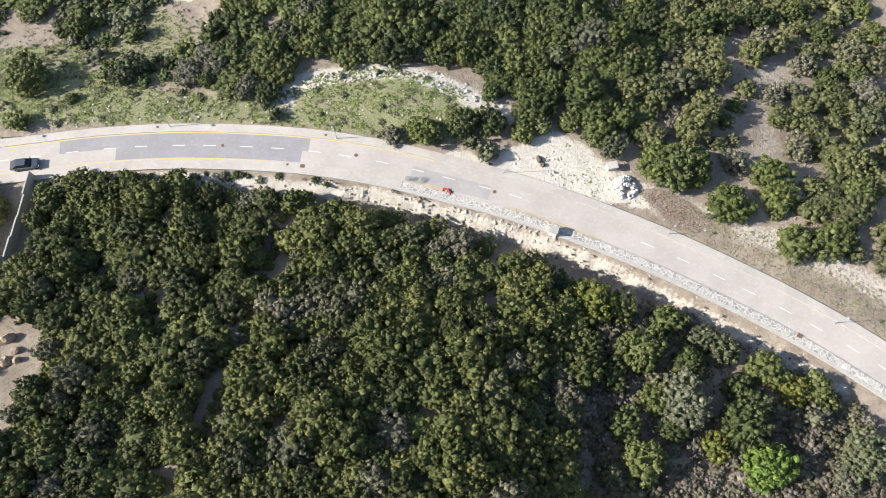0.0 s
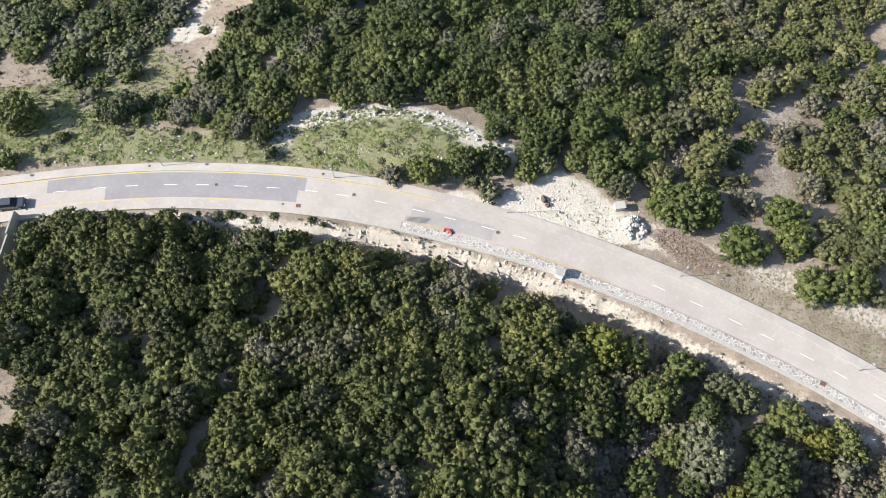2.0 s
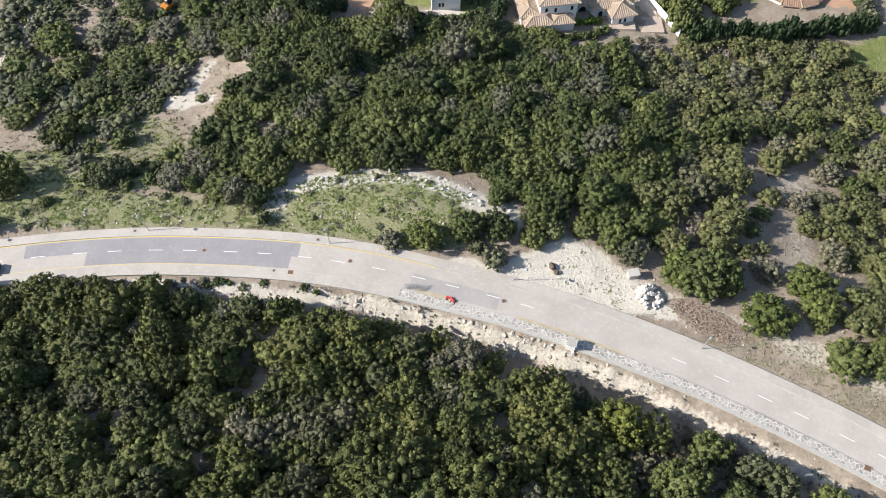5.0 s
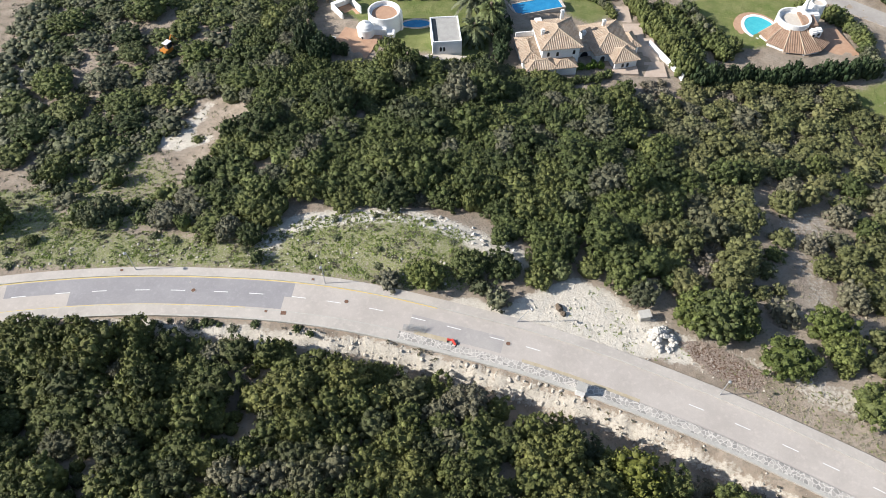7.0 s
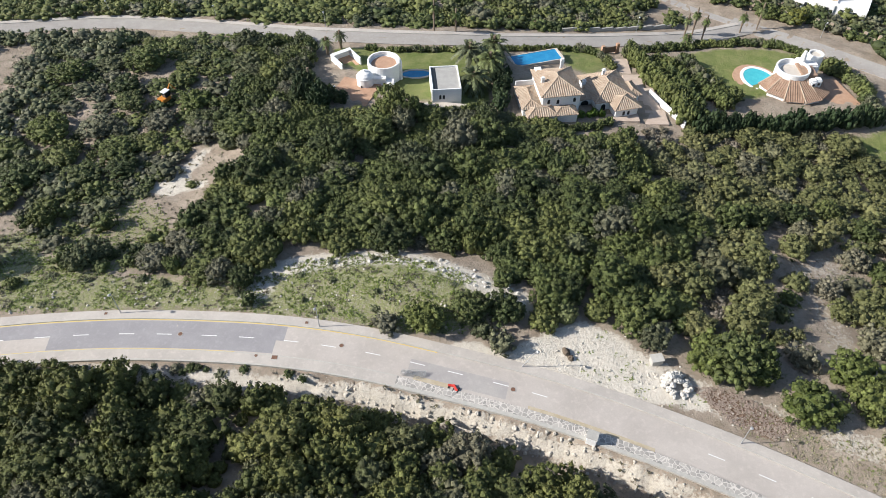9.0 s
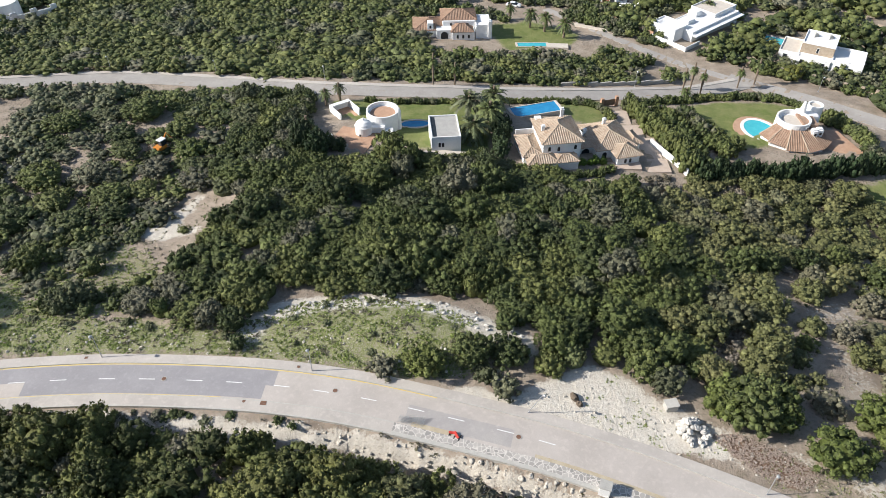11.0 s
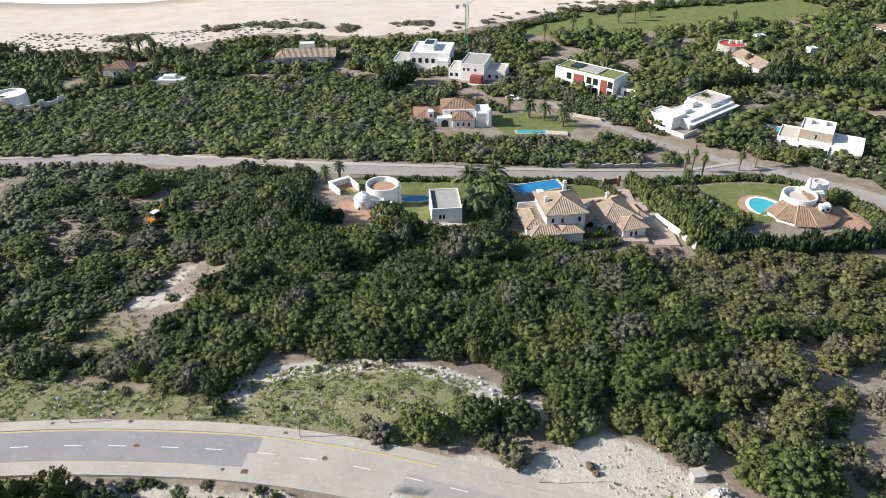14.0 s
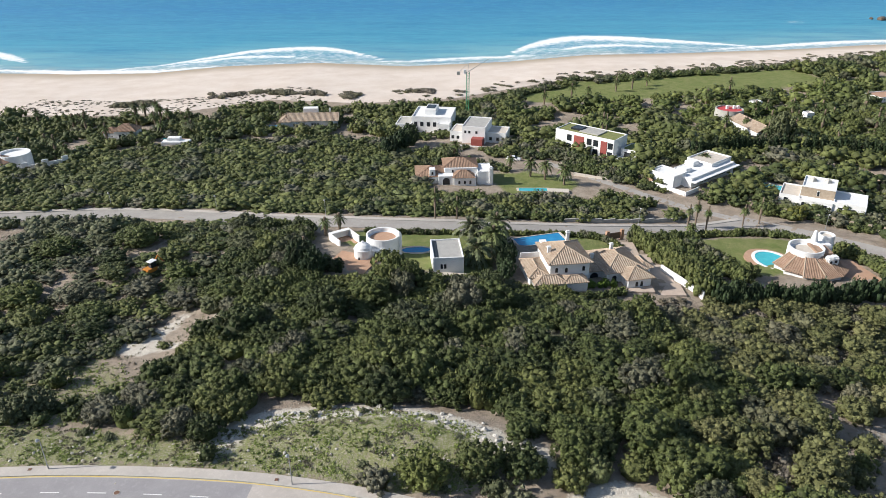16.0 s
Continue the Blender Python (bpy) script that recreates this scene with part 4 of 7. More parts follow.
thicket("scrub", scatter(WEST_DENSE, 0.5, 2.2, 1.1, 26), dense, near="mat", seed=26)
thicket("scrub", scatter(WEST_EDGE, 0.66, 1.7, 0.9, 29, 0.3), "grey-brown scrub on dry ground", "leaf_olive", near=False, seed=29)
thicket("scrub", scatter(GRASS_UP, 1.0, 1.2, 1.0, 25, 0.6), "scattered grey-green shrubs on weedy ground", near=False, seed=25)
thicket("scrub", scatter(BLOCK, 0.58, 2.3, 0.72, 16, wild=0.6), dense, near=False, seed=16)
thicket("scrub", scatter(BLOCK_E, 0.66, 1.7, 1.0, 17, 0.15), "low green scrub beside the lane", near=False, seed=17)
thicket("scrub", scatter(EAST_GARDENS, 0.72, 2.6, 0.95, 18, 0.22, sizes=(0.5, 1.5), wild=0.7), "garden shrubs and trees between the villas", near=False, seed=18)
thicket("scrub", scatter(GARDEN_FILL, 0.75, 1.6, 0.95, 23, 0.3), "green garden shrubs along the lane", near=False, seed=23)
FIELD_EDGE = [(26, 262), (180, 262), (182, 322), (140, 303), (100, 294), (60, 284), (34, 282)]
thicket("scrub", scatter(FIELD_EDGE, 0.78, 3.2, 0.95, 24, 0.35, sizes=(0.5, 1.5)), "green trees and shrubs beside the meadow", "leaf_bright", near=False, seed=24)
thicket("scrub", scatter(COAST, 0.72, 2.5, 1.0, 19, 0.2, wild=0.6), "dark coastal trees behind the dunes", near=False, seed=19)
thicket("scrub", scatter(HEDGE_DUNE, 0.7, 1.8, 0.9, 20, 0.1, clear=False), "dark hedge along the dune", near=False, seed=20)
thicket("scrub", scatter(EAST_FAR, 0.75, 3.0, 1.1, 21, 0.25), "green scrub on the far slope", near=False, seed=21)
thicket("scrub", scatter(WEST_FAR, 0.75, 3.0, 0.9, 22, 0.15), "green scrub on the far slope", near=False, seed=22)


# ---- house kit ----
M["pool"] = plain("pool_water", (0.05, 0.42, 0.50), (0.09, 0.50, 0.56), 0.8, 0.08, bump=0.01, spec=0.5)
M["pool_blue"] = plain("deep_pool_water", (0.02, 0.22, 0.46), (0.04, 0.30, 0.55), 0.6, 0.08, bump=0.01, spec=0.5)
M["deck"] = plain("pale_deck", (0.56, 0.50, 0.43), (0.66, 0.60, 0.52), 1.0, 0.85)
M["red_panel"] = plain("red_render", (0.30, 0.07, 0.06), (0.36, 0.10, 0.08), 1.0, 0.7)
M["red_roof"] = plain("red_coating", (0.50, 0.06, 0.07), (0.58, 0.10, 0.10), 0.8, 0.7)
M["stone_wall"] = plain("rubble_stone", (0.34, 0.27, 0.20), (0.46, 0.38, 0.29), 1.6, 0.95, bump=0.08, fine=5)
M["green_roof"] = plain("sedum_roof", (0.16, 0.19, 0.06), (0.26, 0.26, 0.10), 0.8, 0.95, bump=0.05)
M["ochre"] = plain("ochre_dirt", (0.45, 0.37, 0.25), (0.55, 0.48, 0.36), 1.5, 0.95)
M["green_steel"] = plain("green_paint", (0.03, 0.26, 0.13), (0.05, 0.32, 0.17), 2, 0.5, bump=0)
M["red_plastic"] = plain("red_plastic", (0.60, 0.05, 0.04), (0.68, 0.09, 0.06), 3, 0.5, bump=0)
M["orange"] = plain("orange_paint", (0.55, 0.20, 0.03), (0.62, 0.27, 0.05), 3, 0.5, bump=0)
M["car_paint"] = plain("grey_car_paint", (0.16, 0.18, 0.20), (0.18, 0.20, 0.22), 1, 0.25, 0.7, bump=0)
M["white_paint"] = plain("white_car_paint", (0.78, 0.78, 0.78), (0.80, 0.80, 0.80), 1, 0.3, bump=0)
M["rubber"] = plain("tyre_rubber", (0.02, 0.02, 0.02), (0.03, 0.03, 0.03), 4, 0.9, bump=0)


def arch(w, h, deep, rounded=True):
    """A window or door blank, facing -y, its sill at z = 0."""
    pts = [(-w / 2, 0), (w / 2, 0)]
    if rounded:
        pts += [(w / 2 * math.cos(a), h - w / 2 + w / 2 * math.sin(a)) for a in np.linspace(0, math.pi, 9)]
    else:
        pts += [(w / 2, h), (-w / 2, h)]
    bm = bmesh.new()
    front, back = [bm.verts.new((x, -deep, z)) for x, z in pts], [bm.verts.new((x, 0.1, z)) for x, z in pts]
    bm.faces.new(front), bm.faces.new(back[::-1])
    for i in range(len(pts)):
        j = (i + 1) % len(pts)
        bm.faces.new((front[i], back[i], back[j], front[j]))
    bmesh.ops.recalc_face_normals(bm, faces=bm.faces)
    return bm


def opening(parent, x, y, z, w, h, turn=0.0, rounded=True, name="window"):
    """A window: frame, and a dark pane in it, on a wall that faces -y before the turn."""
    fr = part("frame", arch(w + 0.16, h + 0.1, 0.03, rounded), "white", parent)
    fr.name = name
    fr.matrix_basis = pose(x, y, z - 0.04, 0, 0, turn)
    part("pane", arch(w, h, 0.045, rounded), "dark", fr)
    return fr


def block(parent, x0, x1, y0, y1, h, material="white", z0=-2.5, name="wall"):
    return part(name, box(x0, x1, y0, y1, z0, h, 0.06), material, parent)


def flat_roof(parent, x0, x1, y0, y1, h, material="gravel_roof", rim=0.35, w=0.25):
    """A flat roof with a parapet round it."""
    part("roof", box(x0 + w, x1 - w, y0 + w, y1 - w, h + 0.003, h + 0.06), material, parent)
    for a, b, c, d in ((x0, x1, y0, y0 + w), (x0, x1, y1 - w, y1), (x0, x0 + w, y0 + w, y1 - w), (x1 - w, x1, y0 + w, y1 - w)):
        part("parapet", box(a, b, c, d, h + 0.003, h + rim, 0.03), "white", parent)


def slope(bm, a, b, c, d, ribs=None):
    """A tiled roof plane from the eave a-b up to the ridge d-c, with rows of barrel tiles running up it."""
    a, b, c, d = map(Vector, (a, b, c, d))
    vs = [bm.verts.new(p) for p in ((a, b, c) if (c - d).length < 1e-3 else (a, b, c, d))]
    bm.faces.new(vs)
    bm = ribs if ribs is not None else bm
    eave = (b - a).normalized()
    up = (d - a) - eave * (d - a).dot(eave)
    rise, up = up.length, up.normalized()
    left, right, length = (d - a).dot(eave), (b - c).dot(eave), (b - a).length
    out = eave.cross(up)
    n = max(2, int(length / 0.42))
    for k in range(n):
        s = (k + 0.5) * length / n
        t = min(1.0, s / left if left > 0.05 else 1.0, (length - s) / right if right > 0.05 else 1.0)
        p, q = a + eave * s - up * 0.08, a + eave * s + up * rise * t
        r = 0.10
        ring = [[bm.verts.new(e + eave * (r * x) + out * (r * z)) for x, z in ((-1, 0.0), (-0.5, 0.75), (0.5, 0.75), (1, 0.0))] for e in (p, q)]
        for i in range(3):
            bm.faces.new((ring[0][i], ring[0][i + 1], ring[1][i + 1], ring[1][i]))
        bm.faces.new(ring[0][::-1])


def hip_roof(parent, x0, x1, y0, y1, z, rise, over=0.45, material="tile", gable=False):
    """A hipped (or gabled) roof, with ridge and hip caps."""
    x0, x1, y0, y1 = x0 - over, x1 + over, y0 - over, y1 + over
    w, l = x1 - x0, y1 - y0
    if w >= l:
        i = 0 if gable else l / 2
        r0, r1 = (x0 + i, (y0 + y1) / 2, z + rise), (x1 - i, (y0 + y1) / 2, z + rise)
    else:
        i = 0 if gable else w / 2
        r0, r1 = ((x0 + x1) / 2, y0 + i, z + rise), ((x0 + x1) / 2, y1 - i, z + rise)
    p = [(x0, y0, z), (x1, y0, z), (x1, y1, z), (x0, y1, z)]
    bm, ribs = bmesh.new(), bmesh.new()
    if w >= l:
        slope(bm, p[0], p[1], r1, r0, ribs), slope(bm, p[2], p[3], r0, r1, ribs)
        slope(bm, p[1], p[2], r1, r1, ribs), slope(bm, p[3], p[0], r0, r0, ribs)
        hips = [(p[0], r0), (p[3], r0), (p[1], r1), (p[2], r1)]
    else:
        slope(bm, p[1], p[2], r1, r0, ribs), slope(bm, p[3], p[0], r0, r1, ribs)
        slope(bm, p[0], p[1], r0, r0, ribs), slope(bm, p[2], p[3], r1, r1, ribs)
        hips = [(p[0], r0), (p[1], r0), (p[3], r1), (p[2], r1)]
    low = [bm.verts.new((*q[:2], z - 0.12)) for q in p]
    bm.faces.new(low[::-1])
    for k in range(4):
        a, b = Vector(p[k]), Vector(p[(k + 1) % 4])
        m = [bm.verts.new(v) for v in (a, b, (b.x, b.y, z - 0.12), (a.x, a.y, z - 0.12))]
        bm.faces.new(m)
    bmesh.ops.remove_doubles(bm, verts=bm.verts, dist=1e-4)
    roof = part("roof", bm, material, parent)
    tagged(part("roof_tiles", ribs, material, roof), kind="stuff")
    for a, b in hips + [(r0, r1)]:
        if (Vector(a) - Vector(b)).length > 0.1:
            part("ridge_cap", tube(bmesh.new(), a, b, 0.13, n=6), material, roof)
    return roof


def chimney(parent, x, y, z, h=1.2):
    bm = box(x - 0.3, x + 0.3, y - 0.25, y + 0.25, z - 0.8, z + h, 0.04)
    add_box(bm, x - 0.4, x + 0.4, y - 0.35, y + 0.35, z + h * 0.72, z + h * 0.8, 0.02)
    return part("chimney", bm, "white", parent)


def outline(cx, cy, rx, ry, n=28, wave=0.0, lobes=2, phase=0.0):
    out = []
    for k in range(n):
        a = 2 * math.pi * k / n
        r = 1 + wave * math.cos(lobes * a + phase)
        out.append((cx + rx * r * math.cos(a), cy + ry * r * math.sin(a)))
    return out


def grow(poly, d):
    c = Vector((sum(p[0] for p in poly) / len(poly), sum(p[1] for p in poly) / len(poly)))
    return [tuple(Vector(p) + (Vector(p) - c).normalized() * d) for p in poly]


def pool(x, y, turn, shape, label, water="pool", rim=0.5, deck=None, lift=0.12):
    """A swimming pool: paved rim, and water a hand below it."""
    ob = thing("swimming_pool", x, y, height_at(x, y) + lift, turn)
    if deck:
        part("deck", prism(deck, -1.2, 0.02), "terracotta", ob, "terracotta paved terrace")
    outer, inner = grow(shape, rim), shape
    bm = bmesh.new()
    n = len(shape)
    rings = [[bm.verts.new((px, py, z)) for px, py in ring] for ring, z in ((outer, -1.5), (outer, 0.14), (inner, 0.14), (inner, -0.6))]
    for r0, r1 in zip(rings, rings[1:]):
        for i in range(n):
            bm.faces.new((r0[i], r0[(i + 1) % n], r1[(i + 1) % n], r1[i]))
    bmesh.ops.recalc_face_normals(bm, faces=bm.faces)
    part("rim", bm, "white" if deck else "deck", ob)
    part("pool_water", prism(grow(shape, 0.03), -0.4, 0.05), water, ob, "clear turquoise water")
    return tagged(ob, label, "pool")


def house(name, x, y, turn, label, category="house"):
    return tagged(thing(name, x, y, height_at(x, y), turn), label, category)


# ---- white villa with the round terrace ----
cube = house("annex", -0.4, 115.6, 5, "white cube annex with a flat gravel roof")
block(cube, -2.8, 2.8, -3.9, 4.1, 3.1)
flat_roof(cube, -2.8, 2.8, -3.9, 4.1, 3.1, rim=0.3)
# flat dark strip laid on the gravel along the left parapet
part("roof_gutter", box(-2.4, -1.7, -3.5, 3.7, 3.17, 3.2), "dark", cube)
for dx in (-1.25, -0.6):
    opening(cube, dx, -3.9, 1.25, 0.42, 0.95)
opening(cube, -2.8, -2.0, 0.0, 0.8, 1.9, -90, False, "door")

villa = house("villa", -12.6, 121.4, 0, "white villa with a domed tower and round roof terrace")
part("wall", lathe([(0.01, -2.5), (3.25, -2.5), (3.25, 3.9), (2.95, 3.9), (2.95, 3.1), (0.01, 3.1)], 36), "white", villa, "round white terrace wall")
part("terrace_floor", lathe([(0.01, 3.16), (2.5, 3.16), (2.5, 3.1)], 32), "terracotta", villa, "terracotta paved terrace floor")
tower = part("tower", lathe([(0.01, -2.5), (1.65, -2.5), (1.65, 2.5), (1.75, 2.6), (1.6, 2.75), (1.45, 3.1), (1.0, 3.5), (0.5, 3.68), (0.22, 3.72), (0.2, 4.1), (0.01, 4.15)], 28), "white", villa, "white round tower with a dome")
tower.location = (-3.5, -4.0, 0.2)
opening(villa, -4.1, -5.57, 0.9, 0.35, 0.8, -14)
block(villa, -3.6, 0.6, -4.2, -1.5, 2.3)
part("chimney", lathe([(0.01, 0), (0.5, 0), (0.45, 4.0), (0.25, 4.6), (0.01, 4.75)], 14), "white", villa).location = (3.2, -0.7, 0)
part("stair", box(0.6, 2.2, -4.6, -2.8, -2, 1.6, 0.1), "white", villa)
terrace = tagged(thing("terrace", -18.0, 114.2, height_at(-18, 114.2) + 0.08, -20), "terracotta paved terrace below the tower", "terrace")
part("paving", box(-4.2, 3.8, -3.6, 4.4, -1.6, 0.1), "terracotta", terrace)
part("step", box(-5.6, -4.2, -2.2, 0.2, -1.6, 0.7, 0.05), "white", terrace)
patio = house("patio", -21.0, 127.4, 35, "small paved patio with a white wall on three sides", "patio")
part("paving", box(-1.9, 1.9, -2.2, 2.2, -1.5, 0.1), "terracotta", patio)
for a, b, c, d in ((-2.3, -2.0, -2.4, 2.4), (2.0, 2.3, -2.4, 2.4), (-2.0, 2.0, 2.1, 2.4)):
    part("wall", box(a, b, c, d, -1.5, 1.7, 0.05), "white", patio)
part("pergola", box(-2.0, 2.0, 1.3, 2.1, 1.62, 1.74), "white", patio)
pool(-6.4, 122.6, 8, outline(0, 0, 2.7, 1.35, 26, 0.10, 2, 0.8), "kidney-shaped blue pool with a pale rim", "pool_blue")
yard = tagged(thing("paved_yard", -0.5, 110.2, height_at(-0.5, 110.2) + 0.06), "bare sandy yard in front of the annex", "yard", kind="structure")
part("paving", prism(outline(0, 0, 5.5, 1.5, 18, 0.12, 3), -1.0, 0.05), "deck", yard)

# ---- tiled villa with the rectangular pool ----
tv = house("villa", 21.0, 114.6, 8, "white two-storey villa with tan tiled hip roofs")
block(tv, -3.6, 3.7, -4.2, 4.4, 4.7)
hip_roof(tv, -3.6, 3.7, -4.2, 4.4, 4.72, 1.7)
block(tv, -7.3, -3.6, -4.6, 3.2, 2.5)
hip_roof(tv, -7.3, -3.7, -4.6, 2.6, 2.52, 0.8, 0.3)
part("parapet", box(-7.3, -3.6, 2.95, 3.2, 2.503, 3.6, 0.03), "white", tv)
block(tv, -6.6, 2.8, -6.6, -4.2, 2.1)
hip_roof(tv, -6.6, -1.4, -6.6, -3.8, 2.12, 0.9)
hip_roof(tv, -1.4, 2.4, -6.6, -4.2, 2.12, 0.7)
for dx, dz in ((-2.4, 2.95), (-0.6, 2.85), (2.6, 3.0), (2.9, 1.0)):
    opening(tv, dx, -4.2, dz, 0.5, 0.95)
for dx in (-5.4, -3.8):
    opening(tv, dx, -6.6, 0.0, 0.75, 1.7, 0, False, "door")
chimney(tv, 1.9, 4.0, 5.6, 1.6)
chimney(tv, -2.9, -0.4, 5.2, 1.2)
part("chimney_base", box(-3.3, -2.0, 3.6, 5.0, 2.0, 5.2, 0.05), "white", tv)
wing = house("villa_wing", 31.9, 117.4, 14, "white single-storey wing with a tan tiled roof")
block(wing, -3.9, 3.7, -3.8, 5.2, 2.6)
hip_roof(wing, -3.9, 3.7, -3.8, 5.2, 2.62, 1.7)
block(wing, -1.0, 3.6, -6.6, -3.8, 2.3)
hip_roof(wing, -1.0, 3.6, -6.6, -2.2, 2.32, 1.3)
block(wing, 3.7, 5.6, -2.6, 1.6, 2.1)
hip_roof(wing, 3.6, 5.6, -2.6, 1.6, 2.12, 0.8)
for dx in (0.7, 1.7):
    opening(wing, dx, -6.6, 0.75, 0.5, 0.95)
opening(wing, -2.4, -3.8, 0.0, 0.9, 1.9)
chimney(wing, 0.2, 3.4, 3.9, 1.0)
chimney(wing, -4.2, 2.4, 2.6, 1.1)
block(wing, -7.0, -3.9, -1.6, 1.4, 2.2)
hip_roof(wing, -7.0, -3.9, -1.6, 1.4, 2.22, 0.7, gable=True)
opening(wing, -5.4, -1.6, 0.0, 1.6, 1.8, 0, True, "arch")
pool(19.2, 132.6, 17, [(-5.2, -2.0), (5.2, -2.0), (5.2, 2.0), (-5.2, 2.0)], "rectangular blue pool with a paved rim", "pool_blue", 0.6, None, 0.5)
drive = tagged(thing("driveway", 39.8, 122.0, height_at(39.8, 122) + 0.05, 0), "pale paved driveway beside the wing", "driveway", kind="structure")
for a, b, c, d in ((-2.6, 3.2, -12.5, -8.0), (-1.4, 2.6, -8.0, 0.0), (-2.6, 1.2, 0.0, 6.0), (-3.6, -0.3, 6.0, 13.0), (-9.5, -2.6, -12.5, -10.2)):
    mid = (b + a) / 2 + 39.8, (c + d) / 2 + 122
    part("paving", box(a, b, c, d, -2.2, height_at(*mid) - height_at(39.8, 122) + 0.12), "drive", drive)
garden_wall = house("garden_wall", 43.6, 114.4, 24, "whitewashed garden wall along the driveway", "wall")
part("wall", box(-0.16, 0.16, -5.8, 6.0, -2.5, 1.3, 0.04), "white", garden_wall)
gate = house("gateway", 36.6, 139.4, 18, "terracotta gate pillars at the lane", "gate")
for dx in (-1.8, 1.8):
    part("pillar", box(dx - 0.35, dx + 0.35, -0.35, 0.35, -1, 2.2, 0.04), "terracotta", gate)
part("gate_leaf", box(-1.4, 1.4, -0.05, 0.05, 0.1, 1.6, 0.01), "wood", gate)

# ---- villa with the fan roof ----
fan = house("villa", 72.6, 127.4, 0, "white villa with a round terrace, tower and fanned tile roofs")
part("wall", lathe([(0.01, -3), (3.5, -3), (3.45, 4.7), (3.1, 4.7), (3.1, 3.8), (0.01, 3.8)], 36), "white", fan, "round white terrace wall")
part("terrace_floor", lathe([(0.01, 3.86), (2.4, 3.86), (2.4, 3.8)], 28), "deck", fan)
part("tower", lathe([(0.01, -3), (1.75, -3), (1.6, 5.4), (1.3, 5.4), (1.3, 5.0), (0.01, 5.0)], 24), "white", fan, "white round tower").location = (6.0, 4.2, 0)
part("tower_floor", lathe([(0.01, 5.05), (1.2, 5.05), (1.2, 5.0)], 20), "deck", fan).location = (6.0, 4.2, 0)
part("chimney", lathe([(0.01, 0), (0.85, 0), (0.7, 4.6), (0.45, 6.2), (0.3, 6.9), (0.01, 7.0)], 14), "white", fan, "tapered white chimney").location = (2.7, 2.6, 0)
part("link_wall", box(2.0, 6.0, 1.2, 4.6, -3, 4.3, 0.2), "white", fan)
facets = [(188, 216, 8.0), (216, 246, 9.0), (246, 276, 9.6), (276, 304, 10.2), (304, 332, 10.0), (332, 358, 8.6)]
for k, (a0, a1, r) in enumerate(facets):
    r *= 0.84
    a0, a1 = radians(a0), radians(a1)
    bm = bmesh.new()
    z0, z1 = 1.35, 4.0 - 0.25 * (k % 2)
    lo = [(r * math.cos(a), r * math.sin(a), z0 + 0.25 * (k % 2)) for a in (a0, a1)]
    hi = [(2.9 * math.cos(a), 2.9 * math.sin(a), z1) for a in (a0, a1)]
    ribs = bmesh.new()
    slope(bm, lo[0], lo[1], hi[1], hi[0], ribs)
    roof = part("roof", bm, "tile_red", fan, "brown fanned tile roof")
    tagged(part("roof_tiles", ribs, "tile_red", roof), kind="stuff")
    caps = tube(bmesh.new(), lo[0], hi[0], 0.15, n=6)
    part("ridge_cap", caps, "tile", roof)
    part("wall", prism([(2.8 * math.cos(a0), 2.8 * math.sin(a0)), ((r - 0.5) * math.cos(a0), (r - 0.5) * math.sin(a0)), ((r - 0.5) * math.cos(a1), (r - 0.5) * math.sin(a1)), (2.8 * math.cos(a1), 2.8 * math.sin(a1))], -3, 1.25), "white", fan)
for dx, dy, t in ((3.2, -3.4, 20), (4.4, -3.0, 20)):
    part("dormer", box(dx - 0.7, dx + 0.7, dy - 0.9, dy + 0.6, 1.2, 4.1, 0.25), "white", fan)
    opening(fan, dx, dy - 0.9, 2.9, 0.5, 0.6)
part("roof", box(1.4, 4.6, -2.2, 2.6, 3.0, 4.2, 0.1), "tile_red", fan)
patio = house("patio", 80.4, 124.4, 12, "terracotta paved patio beside the fan-roofed villa", "patio")
part("paving", box(-4.2, 4.4, -5.0, 4.6, -1.5, 0.35), "terracotta", patio)
pool(67.6, 129.6, 0, outline(0, 0, 3.2, 4.3, 28, 0.06, 2, 1.2), "round turquoise pool with a white rim and terracotta deck", "pool", 0.7, outline(-0.4, -0.4, 5.0, 6.4, 26, 0.05, 2, 1.0))

# ---- villas towards the sea ----
h = house("villa", 2.6, 183.5, 3, "white villa with brown tiled roofs and an arched porch")
block(h, -3.4, 5.4, -2.0, 6.0, 4.3), hip_roof(h, -3.4, 5.4, -1.0, 6.0, 4.32, 1.6, material="tile_red")
block(h, -1.0, 5.0, -5.2, -2.0, 2.8), hip_roof(h, -1.0, 4.2, -5.2, -1.2, 2.82, 1.4, material="tile_red")
block(h, -11.0, -3.4, -3.0, 5.0, 2.5), hip_roof(h, -11.0, -3.4, -3.0, 5.0, 2.52, 1.5, material="tile_red")
block(h, -5.2, -1.0, -4.6, -2.0, 3.0), opening(h, -3.1, -4.6, 0.6, 1.9, 2.0, 0, True, "arch")
block(h, 5.4, 9.4, -4.0, 3.0, 3.6), flat_roof(h, 5.4, 9.4, -4.0, 3.0, 3.6, "white")
part("chimney", box(8.4, 9.7, -4.4, -2.8, -2, 5.2, 0.3), "white", h)
part("dormer", box(-7.6, -6.0, -3.2, -1.0, 2.4, 4.4, 0.1), "white", h), opening(h, -6.8, -3.2, 3.0, 0.5, 0.8)
for dx in (0.4, 1.9, 3.4):
    opening(h, dx, -5.2, 0.9, 0.55, 1.0)
for dx in (-1.2, 1.6):
    opening(h, dx, -2.0, 3.1, 0.5, 0.8)
pool(23.0, 175.9, 0, [(-3.8, -1.1), (3.8, -1.1), (3.8, 1.1), (-3.8, 1.1)], "long turquoise pool with a pale stone rim", "pool", 0.6)
